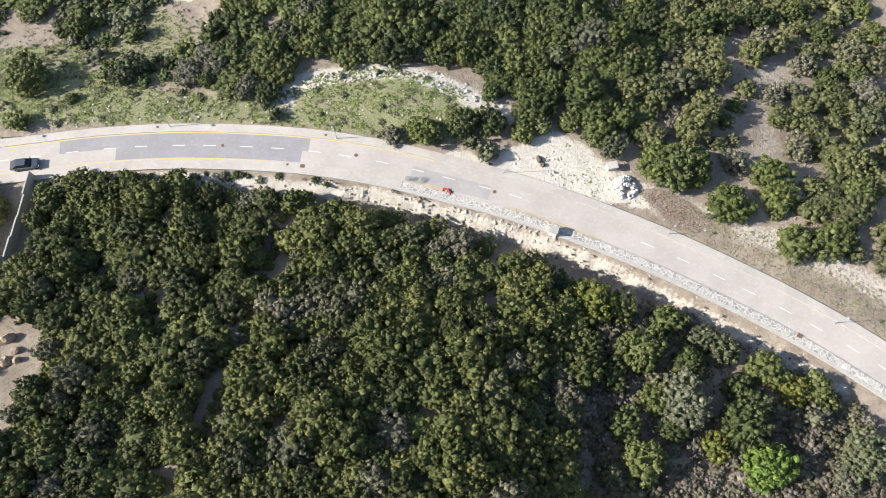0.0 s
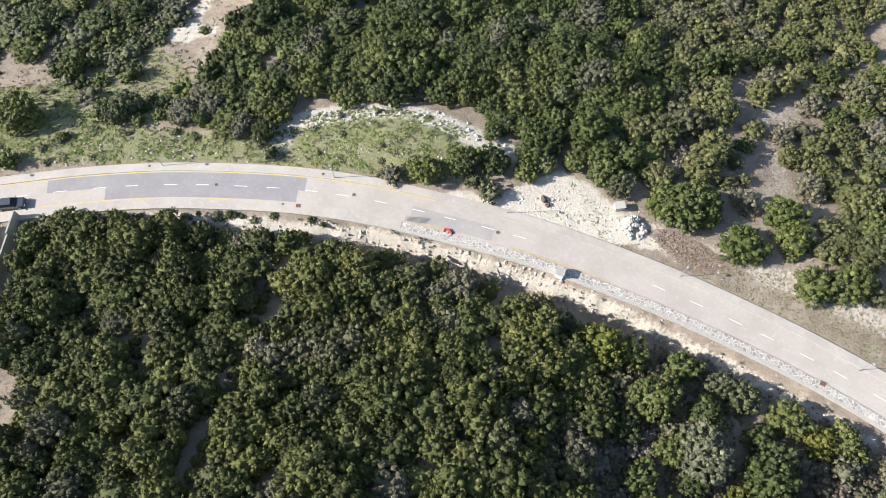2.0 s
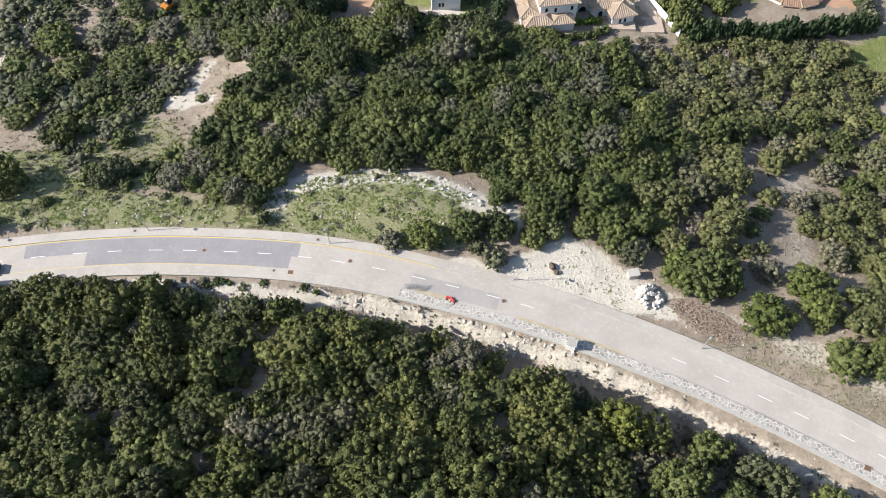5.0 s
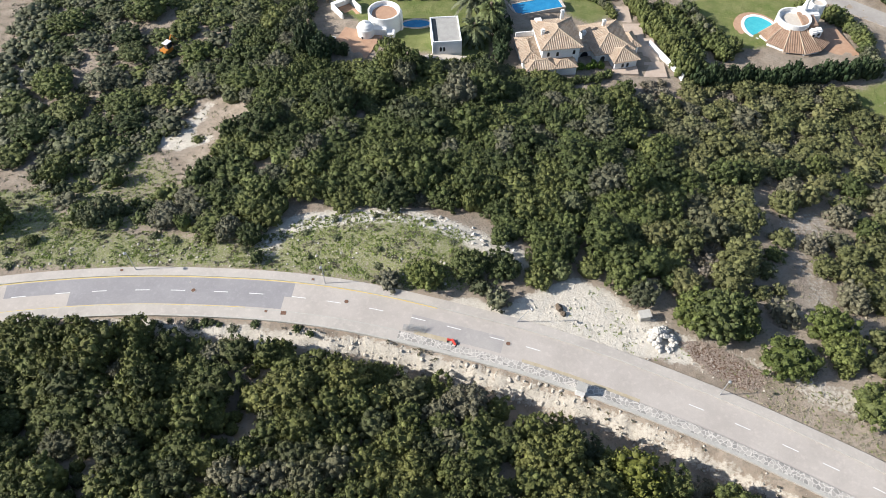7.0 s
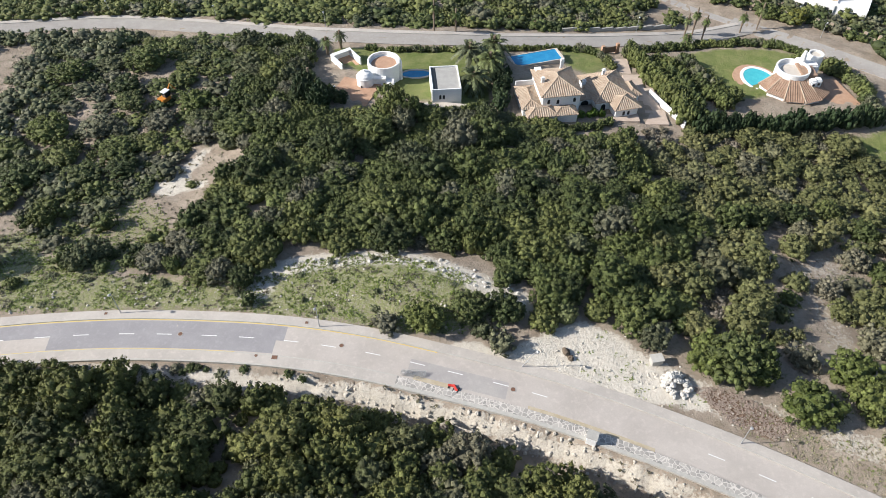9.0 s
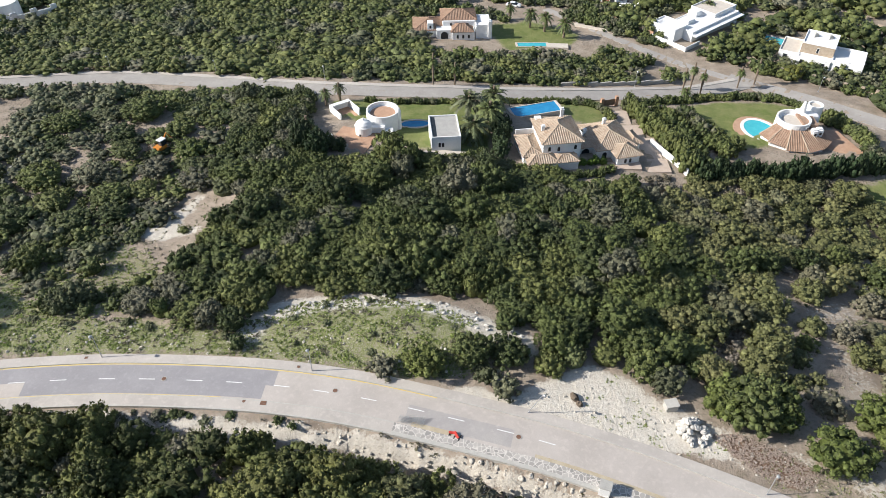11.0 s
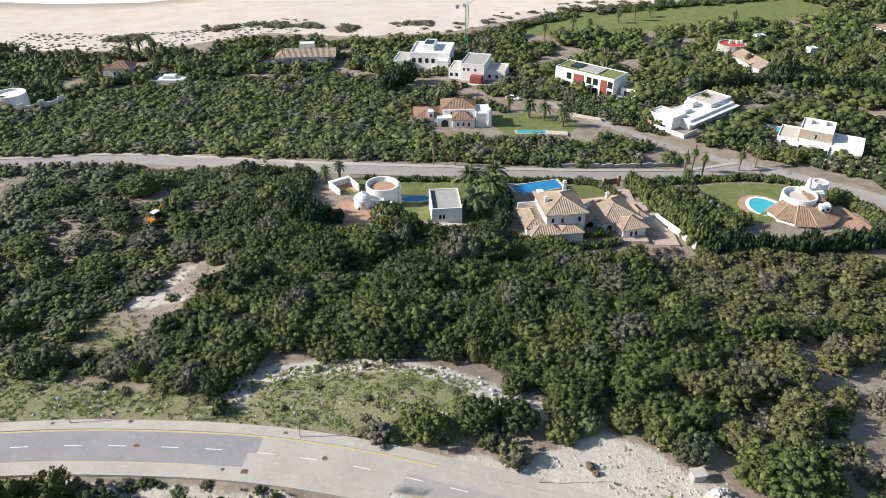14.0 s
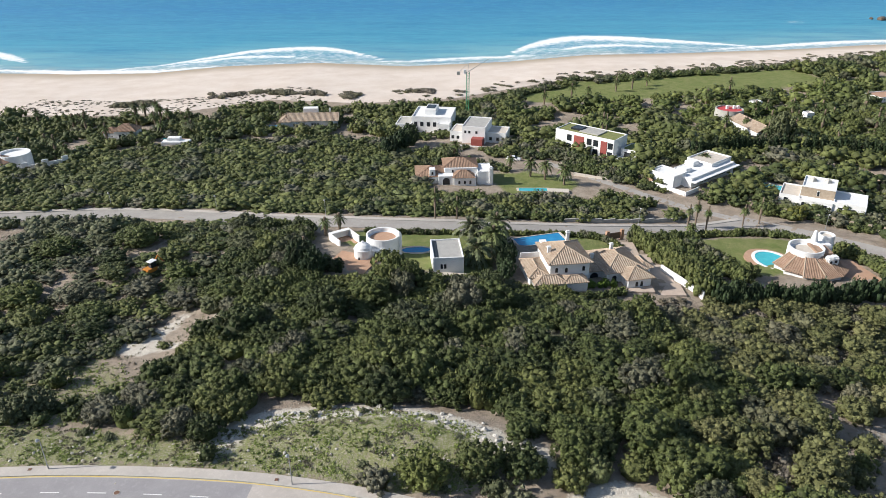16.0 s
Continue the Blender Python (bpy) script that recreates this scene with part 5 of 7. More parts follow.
pt = house("pool_terrace", 29.4, 175.4, -4, "pale stone-edged terrace beside the pool", "terrace")
part("paving", box(-2.4, 3.2, -1.3, 1.3, -1.6, 0.3, 0.05), "deck", pt)

h = house("villa", 9.6, 231.5, -14, "white cubic villa with a red awning")
block(h, -3.6, 4.4, -4.4, 8.0, 5.6), flat_roof(h, -3.6, 4.4, -4.4, 8.0, 5.6)
block(h, -8.0, -3.6, -3.0, 6.0, 3.2), flat_roof(h, -8.0, -3.6, -3.0, 6.0, 3.2, "deck")
block(h, 4.4, 11.0, -2.0, 6.0, 3.4), flat_roof(h, 4.4, 11.0, -2.0, 6.0, 3.4, "deck")
part("awning", box(0.2, 4.0, -7.4, -4.4, 0, 2.6, 0.05), "red_panel", h, "dull red awning")
part("terrace_wall", box(-3.0, 5.0, -9.0, -8.6, -2, 0.8, 0.05), "white", h)
for dx in (-2.4, -1.0, 1.4):
    opening(h, dx, -4.4, 3.6, 0.7, 0.9, 0, False)
for dx in (-7.0, -5.2, 5.8, 8.2):
    opening(h, dx, -3.0 if dx < 0 else -2.0, 1.0, 0.9, 1.1, 0, False)

h = house("villa", -6.8, 246.5, -8, "white modern villa with stepped roofs")
block(h, -5.0, 9.0, -4.0, 10.0, 5.4), flat_roof(h, -5.0, 9.0, -4.0, 10.0, 5.4, "white", 0.5)
block(h, -10.5, -5.0, -6.0, 4.0, 3.2), flat_roof(h, -10.5, -5.0, -6.0, 4.0, 3.2, "concrete")
block(h, -1.0, 3.0, 0.0, 8.0, 7.4), part("solar_panel", box(-0.6, 2.4, 1.5, 6.5, 7.45, 7.55), "dark", h)
block(h, 4.4, 8.8, -6.5, -4.0, 3.8), flat_roof(h, 4.4, 8.8, -6.5, -4.0, 3.8, "white")
for dx in (-3.6, -1.4, 1.0, 3.2):
    opening(h, dx, -4.0, 2.4, 1.2, 1.6, 0, False)
for dx in (5.4, 7.4):
    opening(h, dx, -6.5, 1.0, 0.9, 1.4, 0, False)

h = house("apartment_house", 47.0, 218.0, -40, "long white house with dark red panels and a planted roof")
block(h, -11.5, 9.5, -4.2, 4.6, 6.2), flat_roof(h, -11.5, 9.5, -4.2, 4.6, 6.2, "green_roof", 0.3)
part("roof_terrace", box(-4.0, 3.0, -2.5, 3.5, 6.25, 6.6, 0.05), "concrete", h)
part("solar_panel", box(-7.6, -3.8, -1.5, 2.4, 6.3, 6.9, 0.02), "dark", h)
for a, b in ((-4.6, -1.0), (5.0, 7.2)):
    part("panel", box(a, b, -4.32, -4.18, 0.3, 5.5, 0.02), "red_panel", h, "dark red facade panel")
for dx in (-6.3, 0.9, 3.2, 8.3):
    for dz in (0.5, 3.4):
        opening(h, dx, -4.2, dz, 1.7, 2.0, 0, False)
block(h, 10.5, 17.5, -1.0, 6.0, 3.2), flat_roof(h, 10.5, 17.5, -1.0, 6.0, 3.2, "green_roof", 0.3)
part("terrace", box(9.6, 16.8, -5.0, -1.2, -2, 1.0, 0.05), "white", h), opening(h, 13.0, -1.0, 0.8, 2.6, 1.8, 0, False)

h = house("villa", 69.6, 189.0, 40, "low white modern villa with flat roofs and long glazing")
block(h, -8.0, 14.0, -5.0, 3.5, 2.8), flat_roof(h, -8.0, 14.0, -5.0, 3.5, 2.8, "white", 0.3)
part("canopy", box(-8.5, 14.6, -6.6, -4.6, 2.2, 2.45, 0.04), "white", h)
part("glazing", box(-5.0, 9.5, -5.06, -4.9, 0.9, 2.1), "dark", h, "long dark glazing")
block(h, 5.0, 15.5, -3.0, 5.0, 3.5), flat_roof(h, 5.0, 15.5, -3.0, 5.0, 3.5, "deck", 0.4)
block(h, -12.0, -6.0, -2.0, 6.0, 3.4), flat_roof(h, -12.0, -6.0, -2.0, 6.0, 3.4, "white", 0.4)
part("roof_hood", box(1.2, 4.0, 0.5, 3.4, 2.85, 4.2, 0.1), "white", h), part("roof_hood", box(-4.6, -1.6, -1.0, 2.0, 2.85, 3.8, 0.1), "white", h)
part("garden_wall", box(-14.0, -7.6, -7.4, -7.1, -2, 1.4, 0.05), "white", h), part("garden_wall", box(-14.0, -13.7, -7.0, 4.0, -2, 1.4, 0.05), "white", h)

h = house("villa", 96.4, 171.0, -30, "white cubic villa with a stone-clad core")
block(h, -4.0, 5.0, -3.0, 7.0, 5.6, "stone_wall"), flat_roof(h, -4.0, 5.0, -3.0, 7.0, 5.6, "white", 0.4)
for dx, dy in ((-1.6, 3.4), (2.4, 4.0)):
    part("skylight", lathe([(1.2, 5.65), (0.9, 6.5), (0.01, 6.9)], 4), "concrete", h).location = (dx, dy, 0)
block(h, -9.5, -4.0, -4.5, 6.0, 2.6), flat_roof(h, -9.5, -4.0, -4.5, 6.0, 2.6, "deck", 0.4)
block(h, 5.0, 13.5, -5.5, 5.0, 3.0), flat_roof(h, 5.0, 13.5, -5.5, 5.0, 3.0, "white", 0.5)
block(h, -4.0, 5.0, -6.0, -3.0, 2.6), flat_roof(h, -4.0, 5.0, -6.0, -3.0, 2.6, "white", 0.3)
opening(h, 0.6, -3.0, 3.5, 0.6, 1.4, 0, False)
h.scale = (0.88, 0.88, 0.9)
for dx in (-7.5, -2.5, 3.0, 7.0, 10.5):
    opening(h, dx, -6.0 if -4 < dx < 5 else (-4.5 if dx < 0 else -5.5), 0.6, 1.2, 1.5, 0, False)
pool(90.4, 181.0, -30, [(-3.2, -2.2), (3.2, -2.2), (3.2, 2.2), (-3.2, 2.2)], "turquoise pool with a white stone rim", "pool", 1.4)

h = house("villa", -50.6, 251.0, 4, "long white villa with an ochre tiled roof")
block(h, -9.0, 11.0, -3.4, 4.6, 3.1), hip_roof(h, -6.5, 11.0, -3.4, 4.6, 3.12, 1.9, gable=True)
block(h, -9.5, -6.0, -4.0, 6.0, 3.0), hip_roof(h, -9.5, -6.0, -4.0, 6.0, 3.02, 1.2)
block(h, -2.0, 3.4, 5.0, 8.0, 5.4), chimney(h, 8.0, 3.0, 4.2, 1.8)
for dx in (-4.4, -2.2, 2.0, 3.0, 4.0, 8.4):
    opening(h, dx, -3.4, 1.0, 0.8, 1.2, 0, False)
pool(-63.6, 250.6, 0, [(-2.4, -1.6), (2.4, -1.6), (2.4, 1.6), (-2.4, 1.6)], "small blue pool with an ochre rim", "pool_blue", 0.8)

h = house("villa", -127.0, 197.0, -10, "white curved villa with a tiled roof at the scrub's edge")
part("wall", lathe([(0.01, -3), (4.6, -3), (4.4, 4.6), (4.0, 4.6), (4.0, 4.0), (0.01, 4.0)], 30), "white", h)
block(h, -9.0, 1.0, -7.0, 0.0, 3.2), hip_roof(h, -9.0, 1.0, -7.0, 0.0, 3.22, 1.6, material="tile_red")
for dx in (-6.0, -3.0, -0.6):
    opening(h, dx, -7.0, 0.6, 1.0, 1.6)
gw = house("garden_wall", -117.6, 195.6, 38, "curving whitewashed garden wall", "wall")
for k in range(7):
    part("wall", box(-6.4 + k * 1.8, -4.6 + k * 1.8, -0.25, 0.25, -3, 2.2 + 0.6 * math.cos(k * 2.1), 0.12), "white", gw)
h = house("cottage", -109.0, 233.0, 0, "small white house with a tiled roof among palms")
block(h, -3.6, 3.6, -2.6, 3.0, 3.4), hip_roof(h, -3.6, 3.6, -2.6, 3.0, 3.42, 1.8, material="tile_red")
block(h, -8.0, -3.6, -1.0, 4.0, 2.4), hip_roof(h, -8.0, -3.6, -1.0, 4.0, 2.42, 1.2, material="tile_red")
for dx in (-1.6, 1.4):
    opening(h, dx, -2.6, 1.0, 0.9, 1.2, 0, False)
h = house("pool_house", -90.0, 225.6, 4, "low white terrace wall beside a pool", "terrace")
part("wall", box(-4.6, 4.6, -1.6, 1.6, -2, 1.3, 0.2), "white", h), part("wall", box(-3.0, 1.4, -0.4, 2.4, 1.2, 2.2, 0.2), "white", h)
pool(-94.6, 233.0, 0, [(-2.6, -1.2), (2.6, -1.2), (2.6, 1.2), (-2.6, 1.2)], "small turquoise pool behind a white wall")

h = house("round_tower", 104.8, 256.6, 0, "round pale tower with a red roof terrace", "tower")
part("wall", lathe([(0.01, -3), (5.2, -3), (5.0, 5.6), (4.6, 5.6), (4.6, 5.0), (0.01, 5.0)], 32), "concrete", h)
part("roof", lathe([(0.01, 5.2), (4.5, 5.15), (4.5, 5.0)], 30), "red_roof", h, "red coated roof")
for dx in (-1.0, 1.6, 3.0):
    part("roof_box", box(dx, dx + 0.8, 0.4, 1.4, 5.1, 6.4, 0.05), "white", h)
h = house("villa", 107.4, 241.0, 12, "white villa with an ochre tiled gable roof")
block(h, -3.6, 3.6, -8.6, 8.0, 3.2), hip_roof(h, -3.6, 3.6, -8.6, 8.0, 3.22, 1.8, gable=True)
for dx in (-2.0, 1.6):
    opening(h, dx, -8.6, 0.8, 1.0, 1.4, 0, False)
for dx, dy, w, d, hh in ((118.0, 238.0, 7, 4, 2.6), (133.0, 254.0, 3, 3, 4.6), (122.6, 276.0, 4, 3, 3.2)):
    h = house("outbuilding", dx, dy, 10, "small white outbuilding among palms", "outbuilding")
    block(h, -w / 2, w / 2, -d / 2, d / 2, hh), flat_roof(h, -w / 2, w / 2, -d / 2, d / 2, hh, "deck")
    opening(h, 0, -d / 2, 0.6, 0.9, 1.6, 0, False, "door")
h = house("villa", 180.0, 286.0, 16, "pale villa beside the dunes")
block(h, -7.0, 8.0, -4.0, 5.0, 3.4), flat_roof(h, -7.0, 8.0, -4.0, 5.0, 3.4, "terracotta")
opening(h, -2.0, -4.0, 0.8, 1.4, 1.4, 0, False), opening(h, 2.5, -4.0, 0.8, 1.4, 1.4, 0, False)


# ---- walls and fences ----
def wall_run(name, points, high, thick, material, label, piers=0.0, pier_high=0.5, category="wall"):
    """A wall along points, panel by panel on the ground, with piers where wanted."""
    x, y = points[0]
    ob = tagged(thing(name, x, y, height_at(x, y)), label, category)
    for (ax, ay), (bx, by) in zip(points, points[1:]):
        n = max(1, round(math.hypot(bx - ax, by - ay) / 4.0))
        for k in range(n):
            p = Vector((ax + (bx - ax) * k / n - x, ay + (by - ay) * k / n - y))
            q = Vector((ax + (bx - ax) * (k + 1) / n - x, ay + (by - ay) * (k + 1) / n - y))
            m, d = (p + q) / 2, q - p
            z = height_at(m.x + x, m.y + y) - height_at(x, y)
            w = part("wall_panel", box(-d.length / 2, d.length / 2, -thick / 2, thick / 2, -1.2, high, 0.03), material, ob)
            w.matrix_basis = pose(m.x, m.y, z, 0, 0, math.degrees(math.atan2(d.y, d.x)))
            if piers:
                w = part("pier", box(-piers / 2, piers / 2, -piers / 2, piers / 2, -1.2, high + pier_high, 0.05), material, ob)
                w.matrix_basis = pose(p.x, p.y, z, 0, 0, math.degrees(math.atan2(d.y, d.x)))
    return ob


wall_run("stone_wall", [(78.0, 167.0), (88.7, 161.0), (94.4, 157.0), (100.8, 152.5), (106.0, 148.4)], 0.7, 0.4, "stone_wall", "low rubble stone wall with square piers", 0.9, 0.9)
wall_run("retaining_wall", [(27, 148.6), (36, 150.0), (46, 152.4), (56, 155.6)], 0.9, 0.4, "concrete", "grey concrete retaining wall along the lane")
wall_run("stone_wall", [(98.0, 206.5), (120.0, 210.5)], 1.6, 0.4, "stone_wall", "tan stone wall below the cypresses")
wall_run("garden_wall", [(36.5, 190.8), (45.5, 185.8), (50.0, 184.0)], 0.8, 0.4, "deck", "pale garden wall along a path")
wall_run("stone_wall", [(45.0, 199.0), (52.0, 189.0), (57.0, 183.0)], 1.4, 0.35, "terracotta", "terracotta wall beside a drive")
wall_run("stone_wall", [(122.0, 190.0), (130.0, 182.0), (140.0, 176.0)], 1.6, 0.5, "stone_wall", "tan stone wall in the scrub")
wall_run("boundary_wall", [(-64.8, 48.6), (-65.3, 41.0), (-66.0, 31.0), (-66.6, 22.0)], 1.9, 0.28, "concrete", "pale grey rendered boundary wall")


def fence(points, label):
    x, y = points[0]
    ob = tagged(thing("wooden_fence", x, y, height_at(x, y)), label, "fence")
    spots = []
    for (ax, ay), (bx, by) in zip(points, points[1:]):
        n = max(1, round(math.hypot(bx - ax, by - ay) / 2.2))
        spots += [(ax + (bx - ax) * k / n, ay + (by - ay) * k / n) for k in range(n)]
    spots.append(points[-1])
    tops = [Vector((px - x, py - y, height_at(px, py) - height_at(x, y))) for px, py in spots]
    for p in tops:
        part("post", tube(bmesh.new(), p + Vector((0, 0, -0.4)), p + Vector((0, 0, 1.1)), 0.07, n=6), "wood", ob)
    for p, q in zip(tops, tops[1:]):
        for z in (0.5, 0.95):
            part("rail", tube(bmesh.new(), p + Vector((0, 0, z)), q + Vector((0, 0, z)), 0.05, n=6), "wood", ob)


fence([(-128, 147.0), (-103, 149.6), (-90, 151.4), (-76, 152.8), (-70, 152.4)], "weathered brown wooden rail fence along the lane")


# ---- street furniture ----
def lamp_post(x, y, turn, lean=0.0, high=4.4, label="slim grey lamp post with a small lantern on the pavement"):
    ob = tagged(thing("street_lamp", x, y, height_at(x, y)), label, "street lamp", "street lamps")
    ob.matrix_basis = pose(x, y, height_at(x, y), 0, lean, turn)
    bm = tube(bmesh.new(), (0, 0, -0.3), (0, 0, 0.9), 0.075, 0.065)
    tube(bm, (0, 0, 0.9), (0, 0, high), 0.055, 0.04)
    part("pole", bm, "metal", ob)
    part("base", lathe([(0.01, 0.0), (0.16, 0.0), (0.14, 0.14), (0.07, 0.2)], 10), "metal", ob)
    part("arm", tube(bmesh.new(), (0, 0, high - 0.05), (0, -0.35, high + 0.12), 0.03), "metal", ob)
    head = part("lantern", lathe([(0.01, 0.0), (0.17, 0.02), (0.22, 0.16), (0.14, 0.28), (0.01, 0.32)], 12), "metal", ob)
    head.location = (0, -0.38, high)
    part("lens", lathe([(0.01, -0.05), (0.12, -0.02), (0.15, 0.02)], 12), "white_line", head)


lamp_post(-44.4, 57.4, 0), lamp_post(-17.2, 55.3, -6), lamp_post(35.5, 39.7, -24), lamp_post(59.7, 25.6, -32), lamp_post(-71.5, 55.4, 5)
lamp_post(9.5, 49.8, 0, 24, 4.2, "leaning grey lamp post beside the sandy clearing")
for x, y in ((-78.8, 151.6), (-53.2, 148.8), (-27.5, 144.6), (45.1, 151.2), (90.0, 152.0)):
    lamp_post(x, y, 0, 0, 3.9, "slim grey lamp post along the villa lane")


def slab(name, x, y, w, d, turn, material, label, category, dz=0.13):
    ob = tagged(thing(name, x, y, height_at(x, y) + dz, turn), label, category)
    part("frame", box(-w / 2, w / 2, -d / 2, d / 2, -0.1, 0.02, 0.01), "concrete", ob)
    part("lid", box(-w / 2 + 0.06, w / 2 - 0.06, -d / 2 + 0.06, d / 2 - 0.06, 0.02, 0.035), material, ob)


slab("inspection_cover", -22.4, 50.3, 0.85, 0.7, -4, "rust", "rusty square inspection cover in the pavement", "cover", 0.23)
slab("inspection_cover", -46.4, 57.3, 0.5, 0.5, 4, "rust", "rusty square inspection cover in the pavement", "cover", 0.23)
slab("inspection_cover", -19.0, 55.9, 0.5, 0.5, -6, "rust", "rusty square inspection cover in the pavement", "cover", 0.23)
slab("inspection_cover", 54.0, 23.6, 0.9, 0.8, -28, "rust", "rusty square inspection cover in the pavement", "cover", 0.23)
for x, y, z in ((-24.9, 50.6, 0.23), (8.2, 46.4, 0.14), (-35.5, 54.0, 0.14), (-14.0, 52.4, 0.13)):
    ob = tagged(thing("manhole", x, y, height_at(x, y) + z), "round iron manhole cover in the road", "manhole")
    part("ring", lathe([(0.01, -0.1), (0.36, -0.1), (0.36, 0.02), (0.30, 0.02), (0.30, 0.0)], 18), "concrete", ob)
    part("lid", lathe([(0.01, 0.015), (0.29, 0.01), (0.29, -0.03)], 18), "rust", ob)

cab = house("utility_cabinet", 17.2, 39.6, -20, "whitewashed masonry utility cabinet on the pavement", "cabinet")
part("body", box(-0.62, 0.62, -0.55, 0.55, -1.6, 1.5, 0.03), "white", cab)
part("cap", box(-0.70, 0.70, -0.63, 0.63, 1.5, 1.6, 0.02), "concrete", cab)
part("door", box(-0.45, 0.45, 0.55, 0.58, 0.1, 1.35, 0.01), "metal", cab, "grey metal door")

bar = tagged(thing("barrier", 0.7, 46.5, height_at(0.7, 46.5) + 0.2, -25), "fallen red plastic road barrier", "barrier")
for k, (dx, dy, t) in enumerate(((-0.5, 0.1, 20), (0.35, -0.15, -35))):
    p = part("panel", box(-0.5, 0.5, -0.16, 0.16, 0, 0.08, 0.03), "red_plastic", bar)
    p.matrix_basis = pose(dx * 0.6, dy * 0.6, 0.05 + 0.08 * k, 12, 8, t)
for dx in (-0.6, 0.1, 0.7):
    part("foot", box(dx - 0.07, dx + 0.07, -0.7, 0.2, 0, 0.08, 0.02), "rubber", bar)
net = tagged(thing("mesh_fence", -4.6, 48.2, height_at(-4.6, 48.2) + 0.2, -8), "folded grey wire mesh fence panels lying on the road edge", "fence")
for k in range(3):
    fr = bmesh.new()
    for a in np.linspace(-1.5, 1.5, 13):
        tube(fr, (a, -0.35, 0), (a + 0.1, 0.35, 0), 0.012, n=4)
    for a in np.linspace(-0.35, 0.35, 5):
        tube(fr, (-1.5, a, 0), (1.5, a, 0), 0.015, n=4)
    p = part("mesh_panel", fr, "metal", net)
    p.matrix_basis = pose(0.1 * k, 0.12 * k - 0.1, 0.06 + 0.14 * k, 10 + 6 * k, 3, 5 * k - 4)

# ---- rocks ----
def rock_mesh(seed, flat=0.7):
    rng = np.random.RandomState(seed)
    v, f = ball(rng, 8, 6, 0.22)
    v = v * [1, rng.uniform(0.6, 0.95), rng.uniform(0.5, 0.8) * flat / 0.7]
    v = np.round(v * 3.2 + rng.normal(0, 0.18, v.shape)) / 3.2 * 0.45 + v * 0.55
    return v, f


def rocks(name, spots, material, label, category="rocks", kind="stuff"):
    rng = np.random.RandomState(len(spots))
    vs, fs, count = [], [], 0
    for x, y, r in spots:
        v, f = rock_mesh(rng.randint(12))
        a = rng.uniform(0, 6.28)
        w = v * r
        vs.append(np.c_[w[:, 0] * math.cos(a) - w[:, 1] * math.sin(a) + x, w[:, 0] * math.sin(a) + w[:, 1] * math.cos(a) + y, w[:, 2] + height_at(x, y) + 0.15 * r])
        fs.append(f + count)
        count += len(v)
    return tagged(soup(name, np.concatenate(vs), np.concatenate(fs), material), label, category, kind=kind)


def boulder(x, y, r, material, label, seed, lift=0.0):
    v, f = rock_mesh(seed, 0.8)
    ob = soup("boulder", v * r, f, material)
    ob.matrix_basis = pose(x, y, height_at(x, y) + 0.25 * r + lift, 0, 0, seed * 37 % 360)
    return tagged(ob, label, "rock", "boulders")


rng = np.random.RandomState(9)
heap = thing("rubble_heap", 28.9, 47.9, height_at(28.9, 47.9))
tagged(heap, "heap of pale broken rock and concrete", "rubble")
for k in range(80):
    t = rng.rand() ** 0.6
    a = rng.uniform(0, 6.28)
    v, f = rock_mesh(rng.randint(12), 0.8)
    r = rng.uniform(0.12, 0.5)
    o = soup("stone", v * r, f, "white_rock", heap)
    dx, dy = 1.0 * t * math.cos(a) * 1.9 + 0.9 * (t - 0.5), 1.9 * t * math.sin(a) - 0.9 * (t - 0.5)
    o.location = (dx, dy, height_at(28.9 + dx, 47.9 + dy) - height_at(28.9, 47.9) + 1.2 * (1 - t) + 0.1)
    o.rotation_euler = (rng.uniform(-0.5, 0.5), rng.uniform(-0.5, 0.5), a)
blk = house("concrete_block", 27.3, 51.0, 10, "square grey concrete block above the rubble", "block")
part("body", box(-0.75, 0.75, -0.55, 0.55, -0.5, 0.95, 0.06), "concrete", blk)
part("cap", box(-0.85, 0.85, -0.65, 0.65, 0.95, 1.05, 0.02), "kerb", blk)
boulder(15.6, 52.2, 0.75, "bark", "dark weathered boulder on the sandy clearing", 3), boulder(16.1, 51.3, 0.45, "bark", "dark weathered boulder on the sandy clearing", 5)
for x, y, r, s in ((-61.2, 21.4, 1.2, 1), (-59.4, 19.6, 0.7, 2), (-60.4, 18.0, 0.9, 4), (-58.6, 18.2, 0.6, 6)):
    boulder(x, y, r, "brown_rock", "tan sandstone boulder on bare soil", s)
stones = []
for k in range(260):
    i = rng.randint(len(CHALK_RIDGE))
    p = CHALK_RIDGE[i] + rng.normal(0, 1.2, 2) - [0, 0.5]
    stones.append((p[0], p[1], 0.06 + 0.36 * rng.rand() ** 3.0))
rocks("ridge_stones", stones, "white_rock", "pale chalk stones along the mound's ridge")
stones = []
while len(stones) < 420:
    x = rng.uniform(-60, 58)
    i = at_x(HILL_ROAD, x)
    p = HILL_ROAD[i] - normals(HILL_ROAD)[i] * rng.uniform(4.5, 7.2)
    if rng.rand() < (1.0 if -16 < p[0] < 30 else 0.25):
        stones.append((p[0], p[1], (0.05 + 0.26 * rng.rand() ** 2.5) * (1.2 if -14 < p[0] < 18 else 0.8)))
rocks("bank_stones", stones, "rock", "pale loose stones on the road bank")
stones = [(rng.uniform(6, 42), 0, rng.uniform(0.05, 0.2)) for _ in range(160)]
stones = [(x, float(np.interp(x, [4, 12, 20, 28, 36, 44], [53, 52, 51.5, 48.5, 43.5, 40.5])) + rng.normal(0, 2.0), r) for x, _, r in stones]
